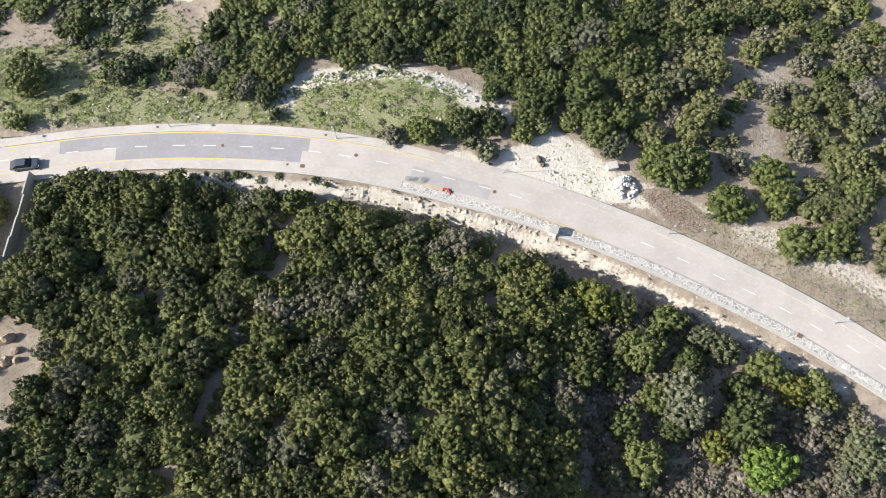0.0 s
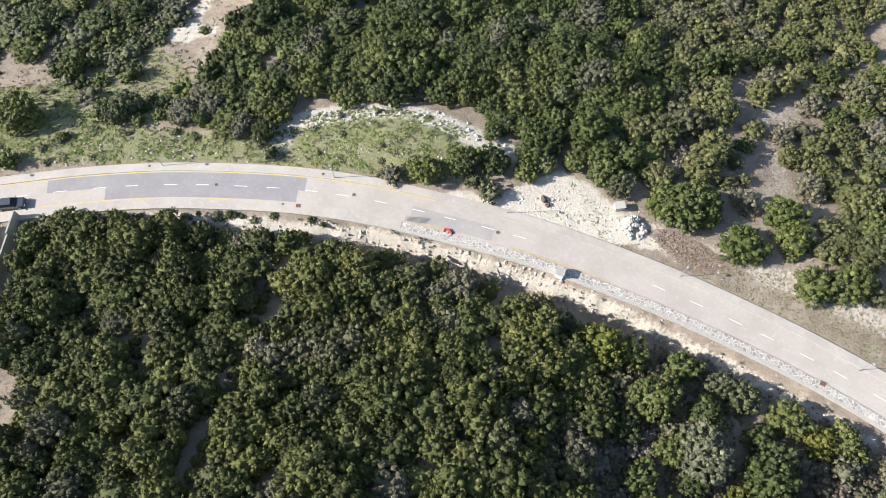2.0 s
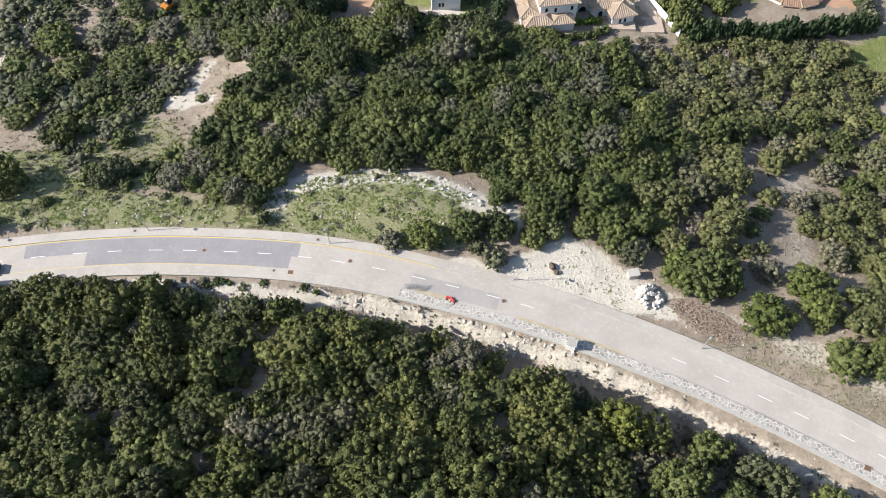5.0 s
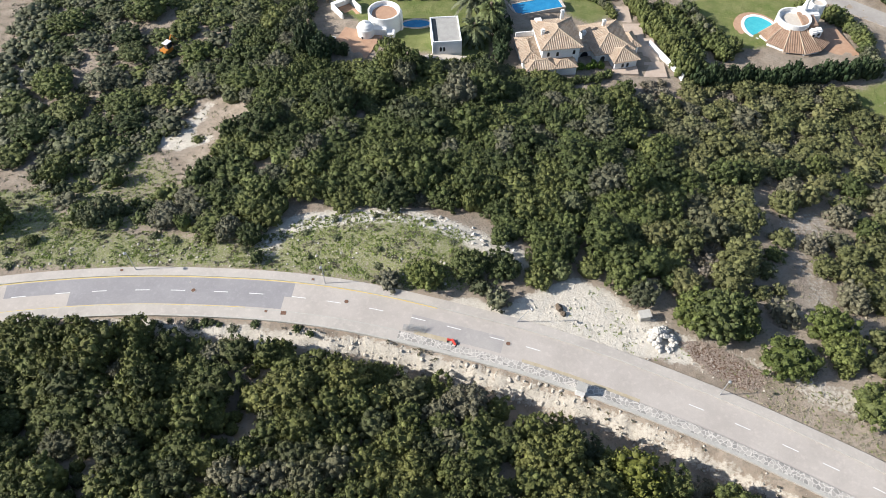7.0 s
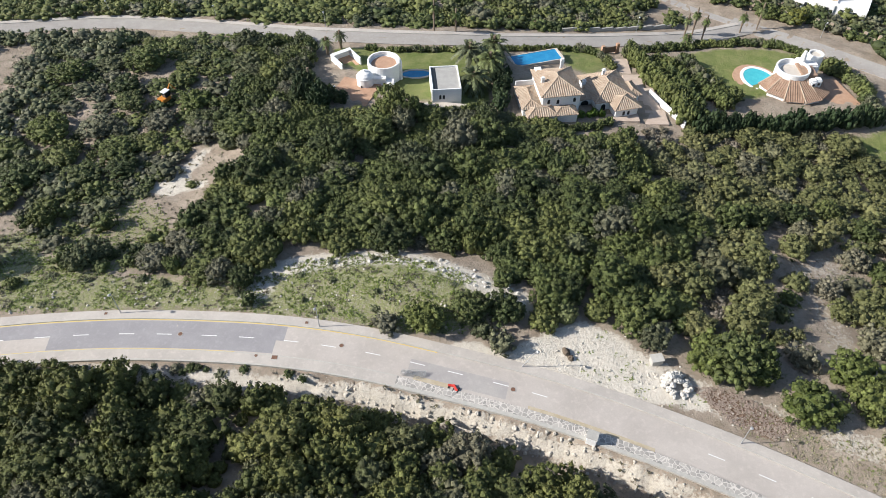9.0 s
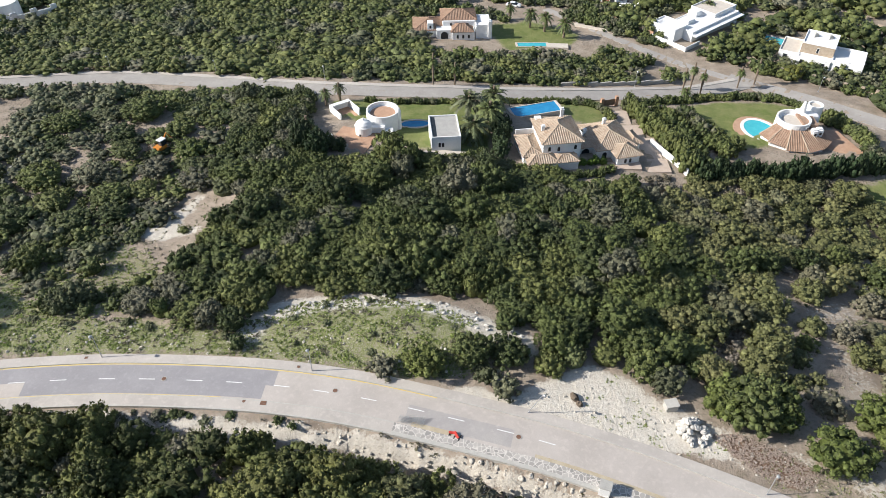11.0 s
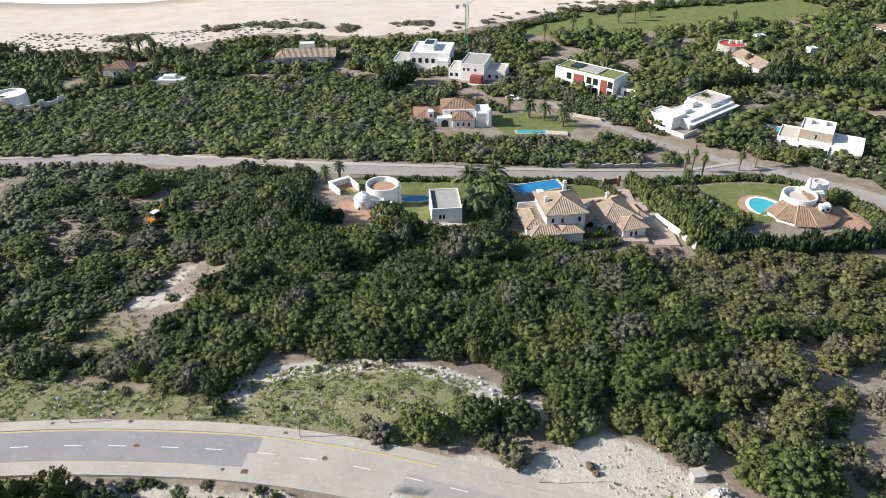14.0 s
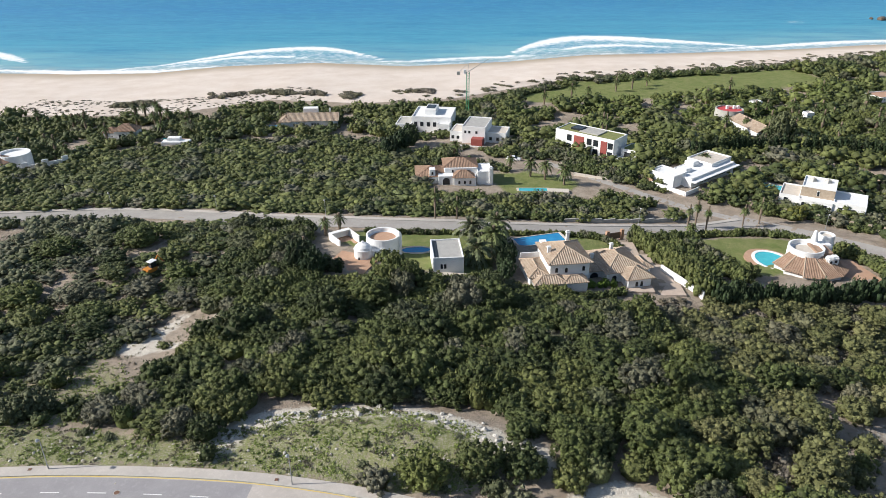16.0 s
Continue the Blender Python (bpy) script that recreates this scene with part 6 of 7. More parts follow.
rocks("clearing_stones", [s for s in stones if offset_from(HILL_ROAD, s[0], s[1])[0] > 4.1], "rock", "loose pale stones on the sandy clearing")
stones = [(rng.uniform(-68, 2), 0, rng.uniform(0.05, 0.25)) for _ in range(140)]
rocks("grass_stones", [(x, float(np.interp(x, [-68, -45, -25, 0], [60, 60.5, 60.5, 60])) + rng.normal(0, 2.2), r) for x, _, r in stones], "rock", "small pale stones in the rough grass")

for x, y, r, k in ((321.0, 541.0, 3.2, 2), (328.0, 543.0, 2.6, 5), (316.0, 546.0, 1.6, 7)):
    v, f = rock_mesh(k, 0.8)
    ob = soup("sea_rock", v * r, f, "bark")
    ob.matrix_basis = pose(x, y, SEA + 0.2 * r, 0, 0, 40 * k)
    tagged(ob, "dark brown rock standing in the surf", "rock", "sea rocks")

# ---- vehicles ----
def car_body(paint, lower):
    """A saloon's shell from cross sections along its length."""
    prof = [(-2.3, 0.45, 0.62, 0.70), (-2.2, 0.35, 0.86, 0.80), (-1.5, 0.30, 0.95, 0.86), (-0.9, 0.30, 0.98, 0.88), (0.0, 0.30, 0.96, 0.88), (1.2, 0.30, 0.95, 0.88), (2.0, 0.34, 0.88, 0.82), (2.25, 0.45, 0.70, 0.70)]
    bm = bmesh.new()
    rings = []
    for x, z0, z1, w in prof:
        rings.append([bm.verts.new((x, s * y, z)) for s, y, z in ((-1, w * 0.92, z0), (-1, w, (z0 + z1) / 2), (-1, w * 0.9, z1), (1, w * 0.9, z1), (1, w, (z0 + z1) / 2), (1, w * 0.92, z0))])
    for p, q in zip(rings, rings[1:]):
        for i in range(6):
            bm.faces.new((p[i], p[(i + 1) % 6], q[(i + 1) % 6], q[i]))
    bm.faces.new(rings[0]), bm.faces.new(rings[-1][::-1])
    bmesh.ops.recalc_face_normals(bm, faces=bm.faces)
    return bm


def loft(prof, side=0.0):
    bm = bmesh.new()
    rings = [[bm.verts.new(p) for p in ((x, -w0, z0), (x2, -w1, z1), (x2, w1, z1), (x, w0, z0))] for x, z0, w0, x2, z1, w1 in prof]
    for p, q in zip(rings, rings[1:]):
        for i in range(4):
            bm.faces.new((p[i], p[(i + 1) % 4], q[(i + 1) % 4], q[i]))
    bm.faces.new(rings[0]), bm.faces.new(rings[-1][::-1])
    bmesh.ops.recalc_face_normals(bm, faces=bm.faces)
    return bm


def car(x, y, z, turn, paint, label):
    ob = tagged(thing("car", x, y, z, turn), label, "car", "parked cars")
    body = part("body", car_body(paint, 0), paint, ob)
    part("cabin", loft([(-1.75, 0.93, 0.80, -1.05, 1.42, 0.62), (1.15, 0.93, 0.80, 0.35, 1.42, 0.62)]), "dark", ob, "dark glazed cabin")
    part("roof", box(-1.08, 0.40, -0.63, 0.63, 1.41, 1.47, 0.025), paint, ob)
    for dx in (-1.4, 1.38):
        for s in (-1, 1):
            w = part("wheel", tube(bmesh.new(), (0, -0.1, 0), (0, 0.1, 0), 0.32, n=16), "rubber", ob)
            w.location = (dx, s * 0.80, 0.32)
            part("rim", tube(bmesh.new(), (0, s * 0.08, 0), (0, s * 0.115, 0), 0.2, n=12), "metal", w)
    for s in (-1, 1):
        part("headlight", box(2.1, 2.24, s * 0.58 - 0.16, s * 0.58 + 0.16, 0.62, 0.76, 0.02), "white_line", ob)
        part("tail_light", box(-2.3, -2.2, s * 0.58 - 0.14, s * 0.58 + 0.14, 0.66, 0.80, 0.02), "red_plastic", ob)
        part("mirror", box(0.75, 0.95, s * 0.95 - 0.09, s * 0.95 + 0.09, 0.95, 1.08, 0.02), paint, ob)
    return ob


ci = hx(-66.3)
cp = HILL_ROAD[ci] - normals(HILL_ROAD)[ci] * 1.5
car(cp[0], cp[1], HILL_Z[ci] + 0.01, 7, "car_paint", "dark grey saloon car parked on the road")
car(20.6, 206.6, height_at(20.6, 206.6) + 0.02, -16, "white_paint", "white car parked on a garden drive")

dig = house("excavator", -54.6, 113.0, 60, "small orange excavator with a white cab among scrub", "excavator")
for s in (-0.75, 0.75):
    part("track", box(-1.1, 1.1, s - 0.2, s + 0.2, 0, 0.55, 0.2), "rubber", dig)
part("body", box(-1.2, 0.9, -0.85, 0.85, 0.6, 1.35, 0.1), "orange", dig)
part("cab", box(-0.3, 0.9, -0.75, 0.25, 1.35, 2.5, 0.08), "dark", dig)
part("cab_roof", box(-0.5, 1.05, -0.85, 0.4, 2.5, 2.62, 0.04), "white_paint", dig, "white cab roof")
arm = part("boom", tube(bmesh.new(), (0.9, 0.5, 1.2), (2.3, 0.5, 2.7), 0.16, 0.13, 6), "orange", dig)
part("stick", tube(bmesh.new(), (2.3, 0.5, 2.7), (3.2, 0.5, 1.2), 0.12, 0.10, 6), "orange", arm)
part("bucket", box(2.9, 3.5, 0.1, 0.9, 0.5, 1.2, 0.1), "rust", arm)

# ---- tower crane ----
crane = house("tower_crane", 8.1, 265.4, 0, "thin green lattice tower crane behind the villas", "crane")
mast = bmesh.new()
H = 17.0
for a in (-0.5, 0.5):
    for b in (-0.5, 0.5):
        tube(mast, (a, b, -0.5), (a, b, H), 0.10, n=5)
for k in range(17):
    for (ax, ay), (bx, by) in (((-0.5, -0.5), (0.5, -0.5)), ((0.5, -0.5), (0.5, 0.5)), ((0.5, 0.5), (-0.5, 0.5)), ((-0.5, 0.5), (-0.5, -0.5))):
        tube(mast, (ax, ay, k), (bx, by, k + 1), 0.05, n=4)
part("mast", mast, "green_steel", crane)
part("cab", box(-1.6, -0.6, -0.6, 0.5, H - 0.6, H + 0.9, 0.06), "white_paint", crane)
jib = bmesh.new()
for a, b in (((0, 0, H), (9.0, 5.0, H + 4.5)), ((0, 0.5, H), (9.0, 5.0, H + 4.5)), ((0, 0, H), (-3.5, -2.0, H + 0.4)), ((0, 0, H), (0.2, 0, H + 3.2)), ((0.2, 0, H + 3.2), (-3.5, -2.0, H + 0.4)), ((0.2, 0, H + 3.2), (5.5, 3.0, H + 2.8))):
    tube(jib, a, b, 0.07, 0.05, n=4)
part("jib", jib, "metal", crane)
part("counterweight", box(-4.2, -3.0, -2.6, -1.5, H - 0.6, H + 0.6, 0.05), "concrete", crane)


# ---- palms, hedges and garden trees ----
def frond(bm, turn, up, length, droop, width=0.55):
    """An arching frond: two rows of leaflets along a bent rib."""
    c, s = math.cos(turn), math.sin(turn)
    pts = []
    for k in range(7):
        t = k / 6
        r = length * (t * math.cos(up) * (1 - 0.12 * t))
        z = length * (t * math.sin(up) - droop * t * t)
        pts.append(Vector((r * c, r * s, z)))
    side = Vector((-s, c, 0))
    for k in range(6):
        p, q = pts[k], pts[k + 1]
        for sg in (-1, 1):
            w = width * (1 - 0.75 * (k / 6) ** 2) * (0.45 if k == 0 else 1)
            out = side * sg * w + Vector((0, 0, -0.35 * w))
            bm.faces.new([bm.verts.new(v) for v in (p, q, q + (q - p) * 0.45 + out, p + (q - p) * 0.75 + out)])


def palm_parts(seed, high, spread, fan=False):
    rng = random.Random(seed)
    bm = bmesh.new()
    n = 34 if not fan else 28
    for k in range(n):
        t = (k + 0.5) / n
        frond(bm, k * 2.39996 + rng.uniform(-0.2, 0.2), radians(78 - 105 * t + rng.uniform(-8, 8)), spread * rng.uniform(0.85, 1.1) * (0.75 + 0.25 * math.sin(math.pi * t)), 0.45 + 0.25 * t, 0.15 if not fan else 0.3)
    leaves = bpy.data.meshes.new("crown")
    bm.to_mesh(leaves)
    bm.free()
    leaves.materials.append(M["leaf_palm"])
    at = leaves.attributes.new("tint", "FLOAT", "POINT")
    at.data.foreach_set("value", np.full(len(leaves.vertices), 0.2 + 0.1 * seed, np.float32))
    bm = bmesh.new()
    r = 0.33 if not fan else 0.2
    for k in range(8):
        z0, z1 = high * k / 8 - (0.6 if k == 0 else 0), high * (k + 1) / 8
        tube(bm, (0, 0, z0), (0, 0, z1), r * (1.15 if k == 0 else 1.0), r * 0.9, 8)
    tube(bm, (0, 0, high - 0.5), (0, 0, high + 0.3), r * 1.5, r * 0.8, 8)
    trunk = bpy.data.meshes.new("trunk")
    bm.to_mesh(trunk)
    bm.free()
    trunk.materials.append(M["palm_bark"])
    return trunk, leaves


PALMS = {"date": [palm_parts(s, 1.0, 1.0) for s in range(3)], "fan": [palm_parts(5 + s, 1.0, 1.0, True) for s in range(2)]}
PALM_LABEL = {"date": "date palm with a broad arching crown", "fan": "tall slender fan palm with a small crown"}


def palm(x, y, high, spread, kind="date", seed=0):
    trunk, leaves = PALMS[kind][seed % len(PALMS[kind])]
    ob = tagged(thing("palm", x, y, height_at(x, y), seed * 53 % 360), PALM_LABEL[kind], "palm", kind + " palms")
    o = new("trunk", trunk)
    o.parent, o.scale = ob, (1, 1, high)
    o = new("crown", leaves)
    o.parent, o.location, o.scale = ob, (0, 0, high), (spread, spread, spread)


for k, (x, y, h, s) in enumerate(((5.2, 117.0, 3.4, 4.6), (8.6, 121.5, 5.2, 4.6), (4.6, 124.5, 5.4, 4.4), (9.6, 127.0, 6.0, 4.0), (-25.4, 131.4, 3.2, 1.9), (-23.0, 135.0, 3.4, 1.9),
                                  (-26.4, 114.2, 4.4, 1.8), (23.7, 188.5, 4.4, 2.9), (27.4, 185.5, 4.4, 2.9), (32.2, 181.5, 4.4, 3.1), (-0.6, 207.0, 4.0, 3.4), (2.6, 211.0, 4.0, 3.0),
                                  (52.3, 229.0, 8.0, 2.6), (18.5, 195.0, 3.6, 2.2), (40.5, 171.0, 2.0, 1.8), (56.0, 146.4, 2.4, 2.0), (20.6, 149.6, 1.6, 1.9), (76.0, 198.0, 4.0, 3.0))):
    palm(x, y, h, s, "date", k)
for k, (x, y, h) in enumerate(((-2.9, 143.6, 6.0), (2.0, 143.8, 4.4), (56.2, 149.6, 5.2), (59.0, 152.4, 5.4), (60.8, 150.2, 5.0), (71.2, 154.4, 4.6), (76.0, 156.4, 5.4), (53.0, 227.0, 8.0), (-5.6, 146.8, 1.2))):
    palm(x, y, h, 1.35, "fan", k)
prng = np.random.RandomState(31)
for k in range(26):
    palm(prng.uniform(-150, -36), prng.uniform(236, 262), prng.uniform(3.5, 6), prng.uniform(2.0, 2.8), "date", k)
for k in range(34):
    palm(prng.uniform(96, 168), prng.uniform(226, 296), prng.uniform(4, 7), prng.uniform(2.2, 3.0), "date", k)
for k, (x, y) in enumerate(((-140, 205), (-134, 212), (-122, 210), (-118, 208), (-128, 216), (-113, 226), (-104, 225), (40, 284), (52, 290), (60, 296), (74, 306), (82, 310), (90, 316))):
    palm(x, y, 3.6 + k % 3, 2.3, "date", k)

V_, F_, S_ = crown(77, 26, 12, 0.34, 0.13, 3.2)
cyp_ob = soup("crown", V_ * [1, 1, 0.2], F_, "leaf_cypress", tint=np.full(len(V_), 0.4), smooth=S_)
CYPRESS = cyp_ob.data
bpy.data.objects.remove(cyp_ob)


def cypress(x, y, high, r, seed):
    ob = tagged(thing("cypress", x, y, height_at(x, y) - 0.1, seed * 71 % 360), "narrow dark green cypress in a planted row", "cypress", "cypress row")
    o = new("crown", CYPRESS)
    o.parent, o.scale = ob, (r, r, high / 0.95)
    o = new("trunk", STEM_DATA[seed % 3])
    o.parent, o.scale = ob, (r, r, high * 0.4)


for k in range(44):
    t = k / 43
    cypress(78 + 60 * t + prng.uniform(-0.4, 0.4), 212.5 + 4.5 * math.sin(t * 3.0) + prng.uniform(-0.5, 0.5), prng.uniform(5.0, 7.2), prng.uniform(0.8, 1.1), k)
for k, (x, y, h) in enumerate(((9.6, 115.2, 4.4), (10.2, 118.4, 3.6), (-6.6, 108.6, 3.2), (-4.6, 108.0, 2.6), (-19.6, 110.8, 3.4), (-27.6, 118.0, 4.0), (12.4, 122.0, 3.6))):
    cypress(x, y, h, 0.8, k)


def hedge(points, step, radius, tall, seed, label, material="leaf_cypress"):
    rng_ = np.random.RandomState(seed)
    spots = []
    for x, y in curve(points, step):
        for _ in range(2):
            r = radius * rng_.uniform(0.8, 1.2)
            spots.append((x + rng_.normal(0, radius * 0.35), y + rng_.normal(0, radius * 0.35), r, tall * rng_.uniform(0.85, 1.15)))
    thicket("hedge", spots, label, material, False, seed, "hedge")


hedge([(48.5, 109.0), (56, 109.6), (66, 110.4), (76, 111.6), (86, 114.0)], 1.3, 1.3, 3.6, 51, "tall dark conifer hedge below the villa")
hedge([(46.6, 110.5), (45.4, 117), (43.6, 125), (41.6, 132), (40.0, 138)], 1.1, 1.6, 3.4, 52, "broad grey-green hedge beside the driveway", "leaf")
hedge([(49.6, 112), (49.0, 119), (48.0, 127), (46.6, 134)], 1.3, 1.7, 2.8, 53, "broad grey-green hedge beside the driveway", "leaf")
hedge([(44, 141.5), (54, 144.4), (64, 147.4), (76, 147.0), (84, 142)], 1.5, 1.2, 1.6, 54, "garden hedge along the lane", "leaf")
hedge([(11, 137.2), (20, 138.8), (31, 140.6)], 1.2, 0.8, 1.1, 55, "low clipped hedge along the lane", "leaf")
hedge([(30.0, 141.0), (33.0, 138.0), (35.0, 134.0), (35.6, 130.0)], 1.1, 0.9, 1.4, 56, "dark shrubs round the lawn", "leaf")
hedge([(-17, 134.6), (-12, 133.4), (-6, 134.4), (0, 135.0), (6, 134.6)], 1.6, 0.9, 1.2, 57, "rounded garden shrubs along the lane", "leaf")
hedge([(10.4, 112), (10.8, 120), (10.2, 128), (9.4, 135)], 1.2, 1.3, 3.0, 58, "dark trees between the two villas")
hedge([(7.0, 112.0), (4.0, 110.0), (-1.0, 108.4), (-6, 109.4)], 1.6, 0.9, 1.1, 59, "low dark shrubs below the annex", "leaf")
hedge([(-29.5, 136), (-29.6, 128), (-28.4, 121), (-25.0, 114.6), (-20.0, 111.4)], 1.3, 1.3, 2.2, 60, "dark garden shrubs beside the terrace", "leaf")
hedge([(36.0, 196), (45, 190.6), (52, 186)], 1.4, 1.8, 2.6, 61, "clipped green hedge along a garden", "leaf")
hedge([(33, 214), (40, 205), (47, 198)], 1.3, 2.0, 2.6, 62, "clipped green hedge in front of the long house", "leaf")
hedge([(56.5, 117), (54.0, 123), (53.2, 130), (52.0, 137)], 1.5, 1.6, 2.6, 63, "rounded garden trees beside the lawn", "leaf")
hedge([(80, 139), (86, 134), (88, 126), (86.6, 117)], 1.5, 1.8, 2.4, 64, "garden shrubs behind the fan-roofed villa", "leaf")
hedge([(12.2, 107.4), (18, 105.6), (26, 106.2), (31, 108.8)], 1.5, 0.9, 1.2, 65, "green shrubs in front of the tiled villa", "leaf")
hedge([(24.0, 109.4), (27.0, 110.4), (30.0, 111.6)], 1.2, 0.7, 1.5, 66, "yellow-green garden bushes by the porch", "leaf_pine")

shrub(-10.3, 108.0, 2.9, 6.4, "large grey-green garden tree in front of the villa", 301, "leaf", "tree", category="tree")
shrub(-24.0, 109.0, 2.6, 5.4, "dark garden tree beside the terrace", 302, "leaf_cypress", "tree", category="tree")
shrub(-27.0, 111.6, 2.4, 6.0, "dark garden tree beside the terrace", 309, "leaf_cypress", "tree", category="tree")
shrub(44.8, 4.5, 3.6, 5.0, "bright green umbrella pine among darker trees", 303, "leaf_pine", "tree", category="pine")
for k, (x, y, r) in enumerate(((56.0, 124.0, 2.6), (58.6, 120.4, 2.4), (55.0, 129.0, 2.2))):
    shrub(x, y, r, r * 1.3, "rounded bright green garden pine", 304 + k, "leaf", "tree", category="pine")
shrub(87.0, 160.4, 2.6, 3.6, "yellow-green flowering tree by the lane", 307, "leaf_yellow", "tree", category="tree")
shrub(81.0, 163.0, 2.6, 3.4, "dark green rounded tree by the lane", 308, "leaf", "tree", category="tree")
shrub(113.0, 231.0, 4.2, 9.5, "tall conifer with tiered branches", 311, "leaf_olive", "tree", category="conifer")
for k, (x, y, r, h) in enumerate(((94, 226, 3.6, 6), (141, 238, 4.2, 6), (150, 232, 4.4, 6), (146, 248, 4.2, 6), (158, 258, 4.0, 6), (63, 214, 3.4, 4.6), (68, 210, 3.2, 5.0), (-12, 225, 3.2, 7), (-15, 219, 3.4, 7.5), (-18, 213, 3.2, 6.5))):
    shrub(x, y, r, h, "dense dark green pine near the shore", 320 + k, "leaf_cypress" if k > 6 else "leaf", "tree", category="pine")

# ---- rough grass, dry brush and dune plants ----
def tuft_field(name, spots, material, label, blades=5, size=0.16, tall=0.3, seed=3):
    """Small leafy tussocks, joined into one object."""
    rng_ = np.random.RandomState(seed)
    c = np.array([(x, y, height_at(x, y)) for x, y in spots])
    c = np.repeat(c, blades, axis=0) + rng_.normal(0, 1, (len(spots) * blades, 3)) * [size, size, 0.0]
    c[:, 2] += rng_.uniform(0.2, 1.0, len(c)) * tall
    v, f = tufts(rng_, c, np.tile([0.0, 0.0, 1.0], (len(c), 1)), size, 0.5)
    tint = np.repeat(rng_.rand(len(spots)), blades * 4)
    return tagged(soup(name, v, f, material, tint=tint), label, "grass", kind="stuff")


def spots_in(poly, count, seed, off_road=4.3):
    rng_ = np.random.RandomState(seed)
    p = np.array(poly)
    q = rng_.uniform(p.min(0), p.max(0), (count * 4, 2))
    q = q[inside(poly, q[:, 0], q[:, 1])]
    q = q[np.abs(offset_from(HILL_ROAD, q[:, 0], q[:, 1])[0]) > off_road]
    return q[:count]


M["grass_blade"] = leaf_material("grass_blade", (0.135, 0.185, 0.035), (0.185, 0.235, 0.055), (0.26, 0.285, 0.11), (0.34, 0.32, 0.19))
tuft_field("grass", [p for p in spots_in(GRASS, 7000, 71) if noise.noise((p[0] * 0.35, p[1] * 0.35, 2)) > -0.22], "grass_blade", "rough green grass and weeds on the roadside", 6, 0.13, 0.10, 71)
keep = [p for p in spots_in(GRASS, 2600, 72) if noise.noise((p[0] * 0.3, p[1] * 0.3, 0)) > 0.12]
tuft_field("grass", keep, "leaf_dry", "dry grey weeds in the grass", 8, 0.12, 0.16, 72)
verge = [(36, 47), (62, 35), (92, 16), (90, 4), (60, 26.5), (46, 34.5), (36, 40.6)]
tuft_field("grass", spots_in(verge, 1700, 73), "straw", "dry grass and weeds on the verge", 6, 0.11, 0.08, 73)
tuft_field("grass", spots_in(verge, 500, 74), "grass_blade", "green weeds on the verge", 5, 0.10, 0.08, 74)
tuft_field("grass", spots_in(GRASS_UP, 900, 84), "grass_blade", "green weeds on the bare slope", 5, 0.14, 0.15, 84)
tuft_field("brush", spots_in(BRUSH_PILE, 1100, 75), "cut_brush", "heap of brown cut brushwood", 8, 0.07, 0.20, 75)
tuft_field("grass", [p for p in spots_in(BANK, 520, 76) if noise.noise((p[0] * 0.25, p[1] * 0.25, 5)) > 0.0], "leaf_dry", "dry weeds on the road bank", 9, 0.13, 0.25, 76)
tuft_field("grass", spots_in(NORTH_E, 2600, 77), "straw", "dry grass between the shrubs", 6, 0.13, 0.1, 77)
tuft_field("grass", spots_in([(-110, 62), (-60, 70), (-44, 68), (-38, 84), (-40, 104), (-60, 140), (-110, 140)], 2600, 78), "straw", "dry grass between the shrubs", 6, 0.16, 0.14, 78)
tuft_field("grass", spots_in(SOUTH_E, 1400, 79), "leaf_dry", "dry grey litter under the trees", 6, 0.2, 0.25, 79)
tuft_field("grass", [p for p in spots_in(CLEARING, 420, 83) if p[0] > 17 and noise.noise((p[0] * 0.4, p[1] * 0.4, 9)) > 0.05], "grass_blade", "sparse green weeds on the sandy clearing", 5, 0.10, 0.07, 83)
roadside = []
for k in range(34):
    x = prng.uniform(-62, -16)
    i = at_x(HILL_ROAD, x)
    p = HILL_ROAD[i] - normals(HILL_ROAD)[i] * prng.uniform(4.7, 5.8)
    roadside.append((p[0], p[1], prng.uniform(0.35, 0.8), prng.uniform(0.35, 0.7)))
thicket("scrub", roadside, "small dark weeds along the pavement edge", "leaf", False, 80)
small = [(p[0], p[1], prng.uniform(0.3, 0.8), prng.uniform(0.3, 0.7)) for p in spots_in(GRASS, 70, 81, 5.2)]
thicket("scrub", small, "small grey-green shrubs in the rough grass", "leaf_olive", False, 81)
duney = []
for k in range(420):
    x = prng.uniform(-170, -58)
    duney.append((x, float(np.interp(x, *zip(*DUNE))) + prng.uniform(1, 26), prng.uniform(0.35, 1.0), prng.uniform(0.15, 0.4)))
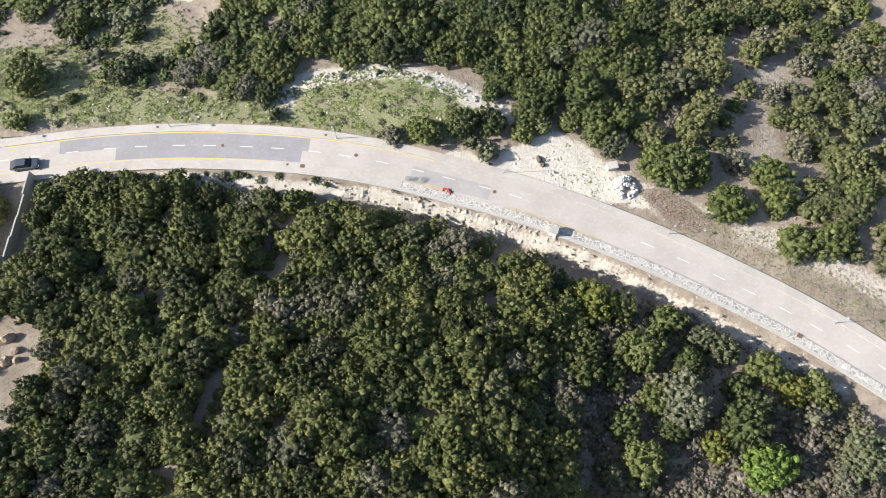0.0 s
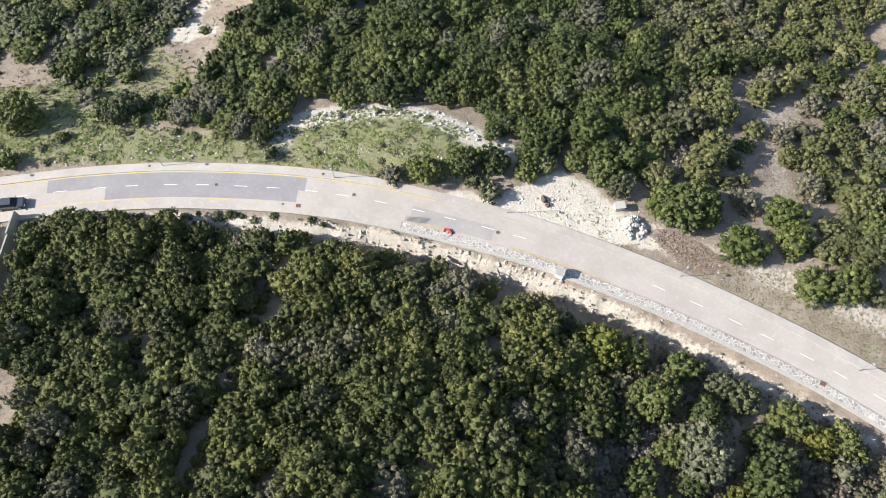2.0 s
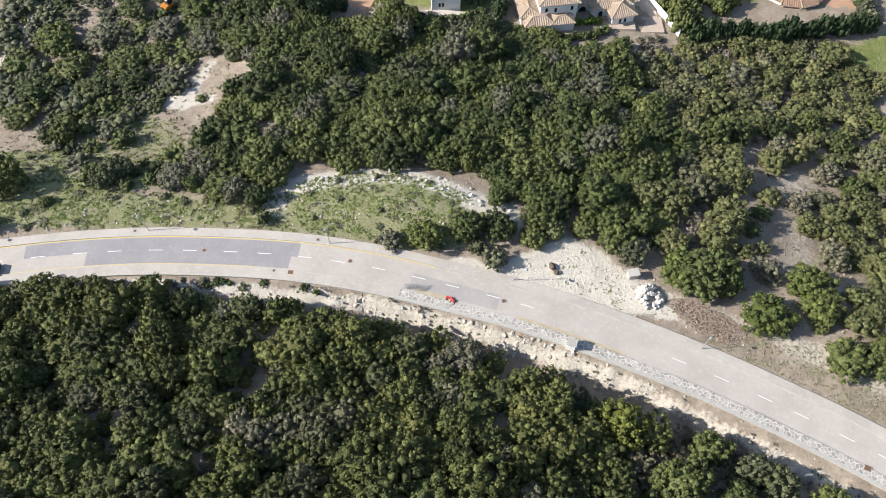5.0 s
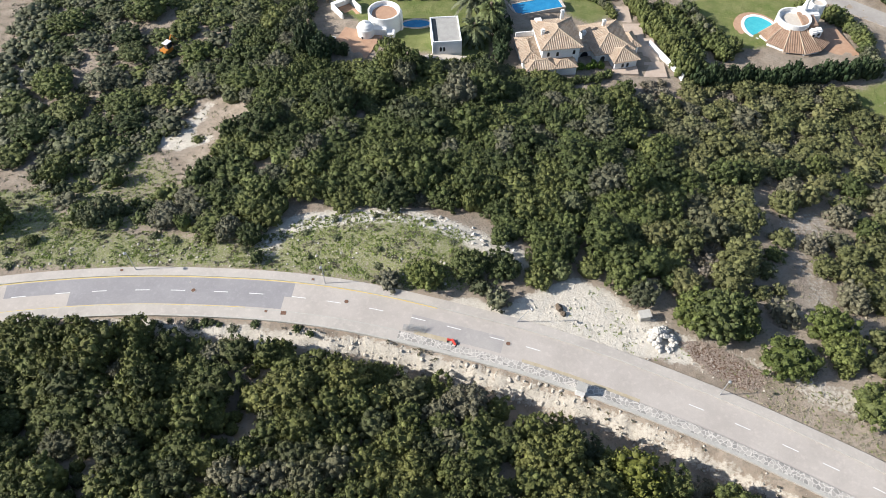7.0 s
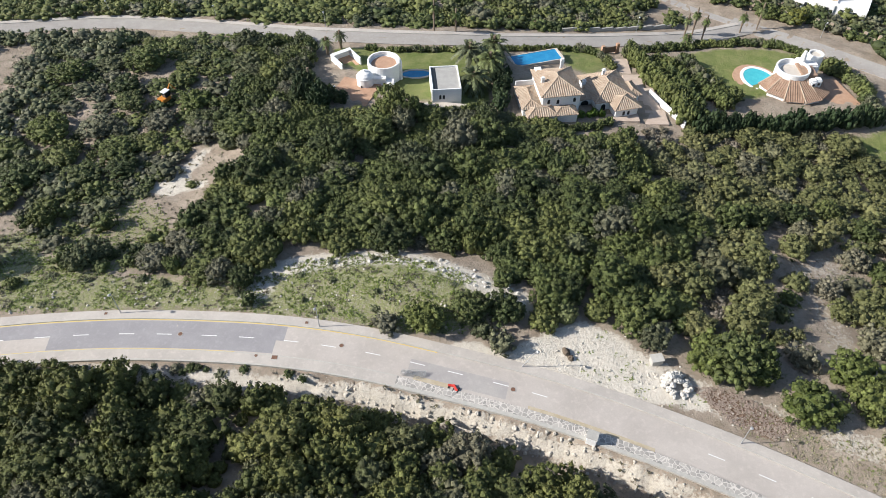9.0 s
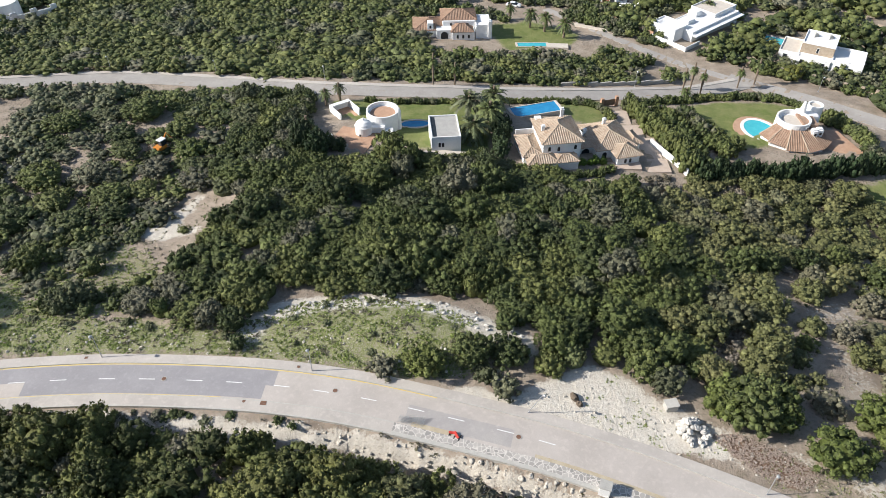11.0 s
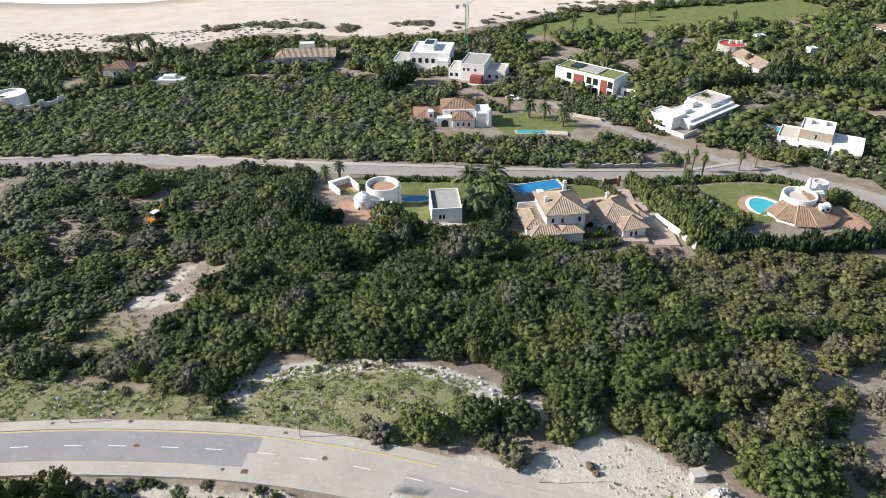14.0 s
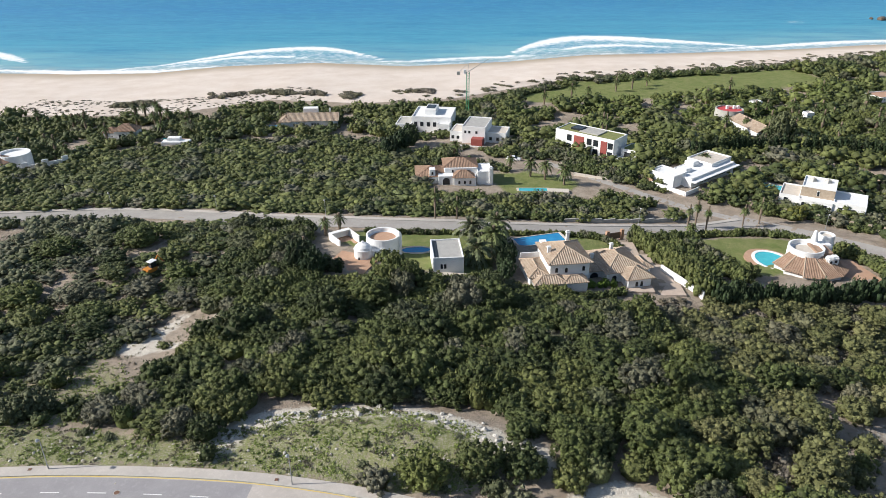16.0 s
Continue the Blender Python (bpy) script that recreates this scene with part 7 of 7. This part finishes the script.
for k in range(170):
    x = prng.uniform(-20, 240)
    duney.append((x, float(np.interp(x, *zip(*DUNE))) + abs(prng.normal(2, 7)), prng.uniform(0.6, 2.2), prng.uniform(0.3, 0.8)))
for cx, cy in ((-128, 279), (-122, 281), (-92, 296), (-82, 302), (-70, 299), (-56, 299), (-12, 302), (-40, 296)):
    for _ in range(14):
        duney.append((cx + prng.normal(0, 3.0), cy + prng.normal(0, 1.8), prng.uniform(1.6, 2.6), prng.uniform(0.9, 1.5)))
thicket("scrub", duney, "low brown-green dune plants on the sand", "leaf_dry", False, 82)

# ---- rubble-paved footway ----
def cobble_material():
    n = Nodes("rubble_paving", 0.9, spec=0.2)
    vor = n.t.nodes.new("ShaderNodeTexVoronoi")
    vor.feature = "DISTANCE_TO_EDGE"
    vor.inputs["Scale"].default_value = 1.9
    n.link(n.coord, vor.inputs["Vector"])
    cell = n.t.nodes.new("ShaderNodeTexVoronoi")
    cell.inputs["Scale"].default_value = 1.9
    n.link(n.coord, cell.inputs["Vector"])
    stone = n.mix(n.ramp(cell.outputs["Color"], (0.2, 0.0), (0.8, 1.0)), (0.30, 0.285, 0.265), (0.47, 0.44, 0.40))
    col = n.mix(n.ramp(vor.outputs["Distance"], (0.03, 1.0), (0.09, 0.0)), stone, (0.64, 0.60, 0.55))
    n.bump(vor.outputs["Distance"], 0.05)
    return n.done(col)


M["cobble"] = cobble_material()
footway = tagged(strip("pavement", HILL_ROAD, HILL_Z, hx(-6), LAST, -3.75, -2.5, 0.13, 0.5, "cobble"), "footway paved with rubble stone", "pavement", kind="structure")
tagged(strip("kerb", HILL_ROAD, HILL_Z, hx(-6), LAST, -4.05, -3.75, 0.20, 0.5, "kerb"), "pale concrete edging of the footway", "kerb", kind="structure")
strip("dirt_patch", HILL_ROAD, HILL_Z, hx(11), hx(26), -2.44, -1.95, 0.01, 0.05, "ochre", road)
strip("dirt_patch", HILL_ROAD, HILL_Z, hx(-4), hx(1), -2.44, -1.8, 0.01, 0.05, "ochre", road)
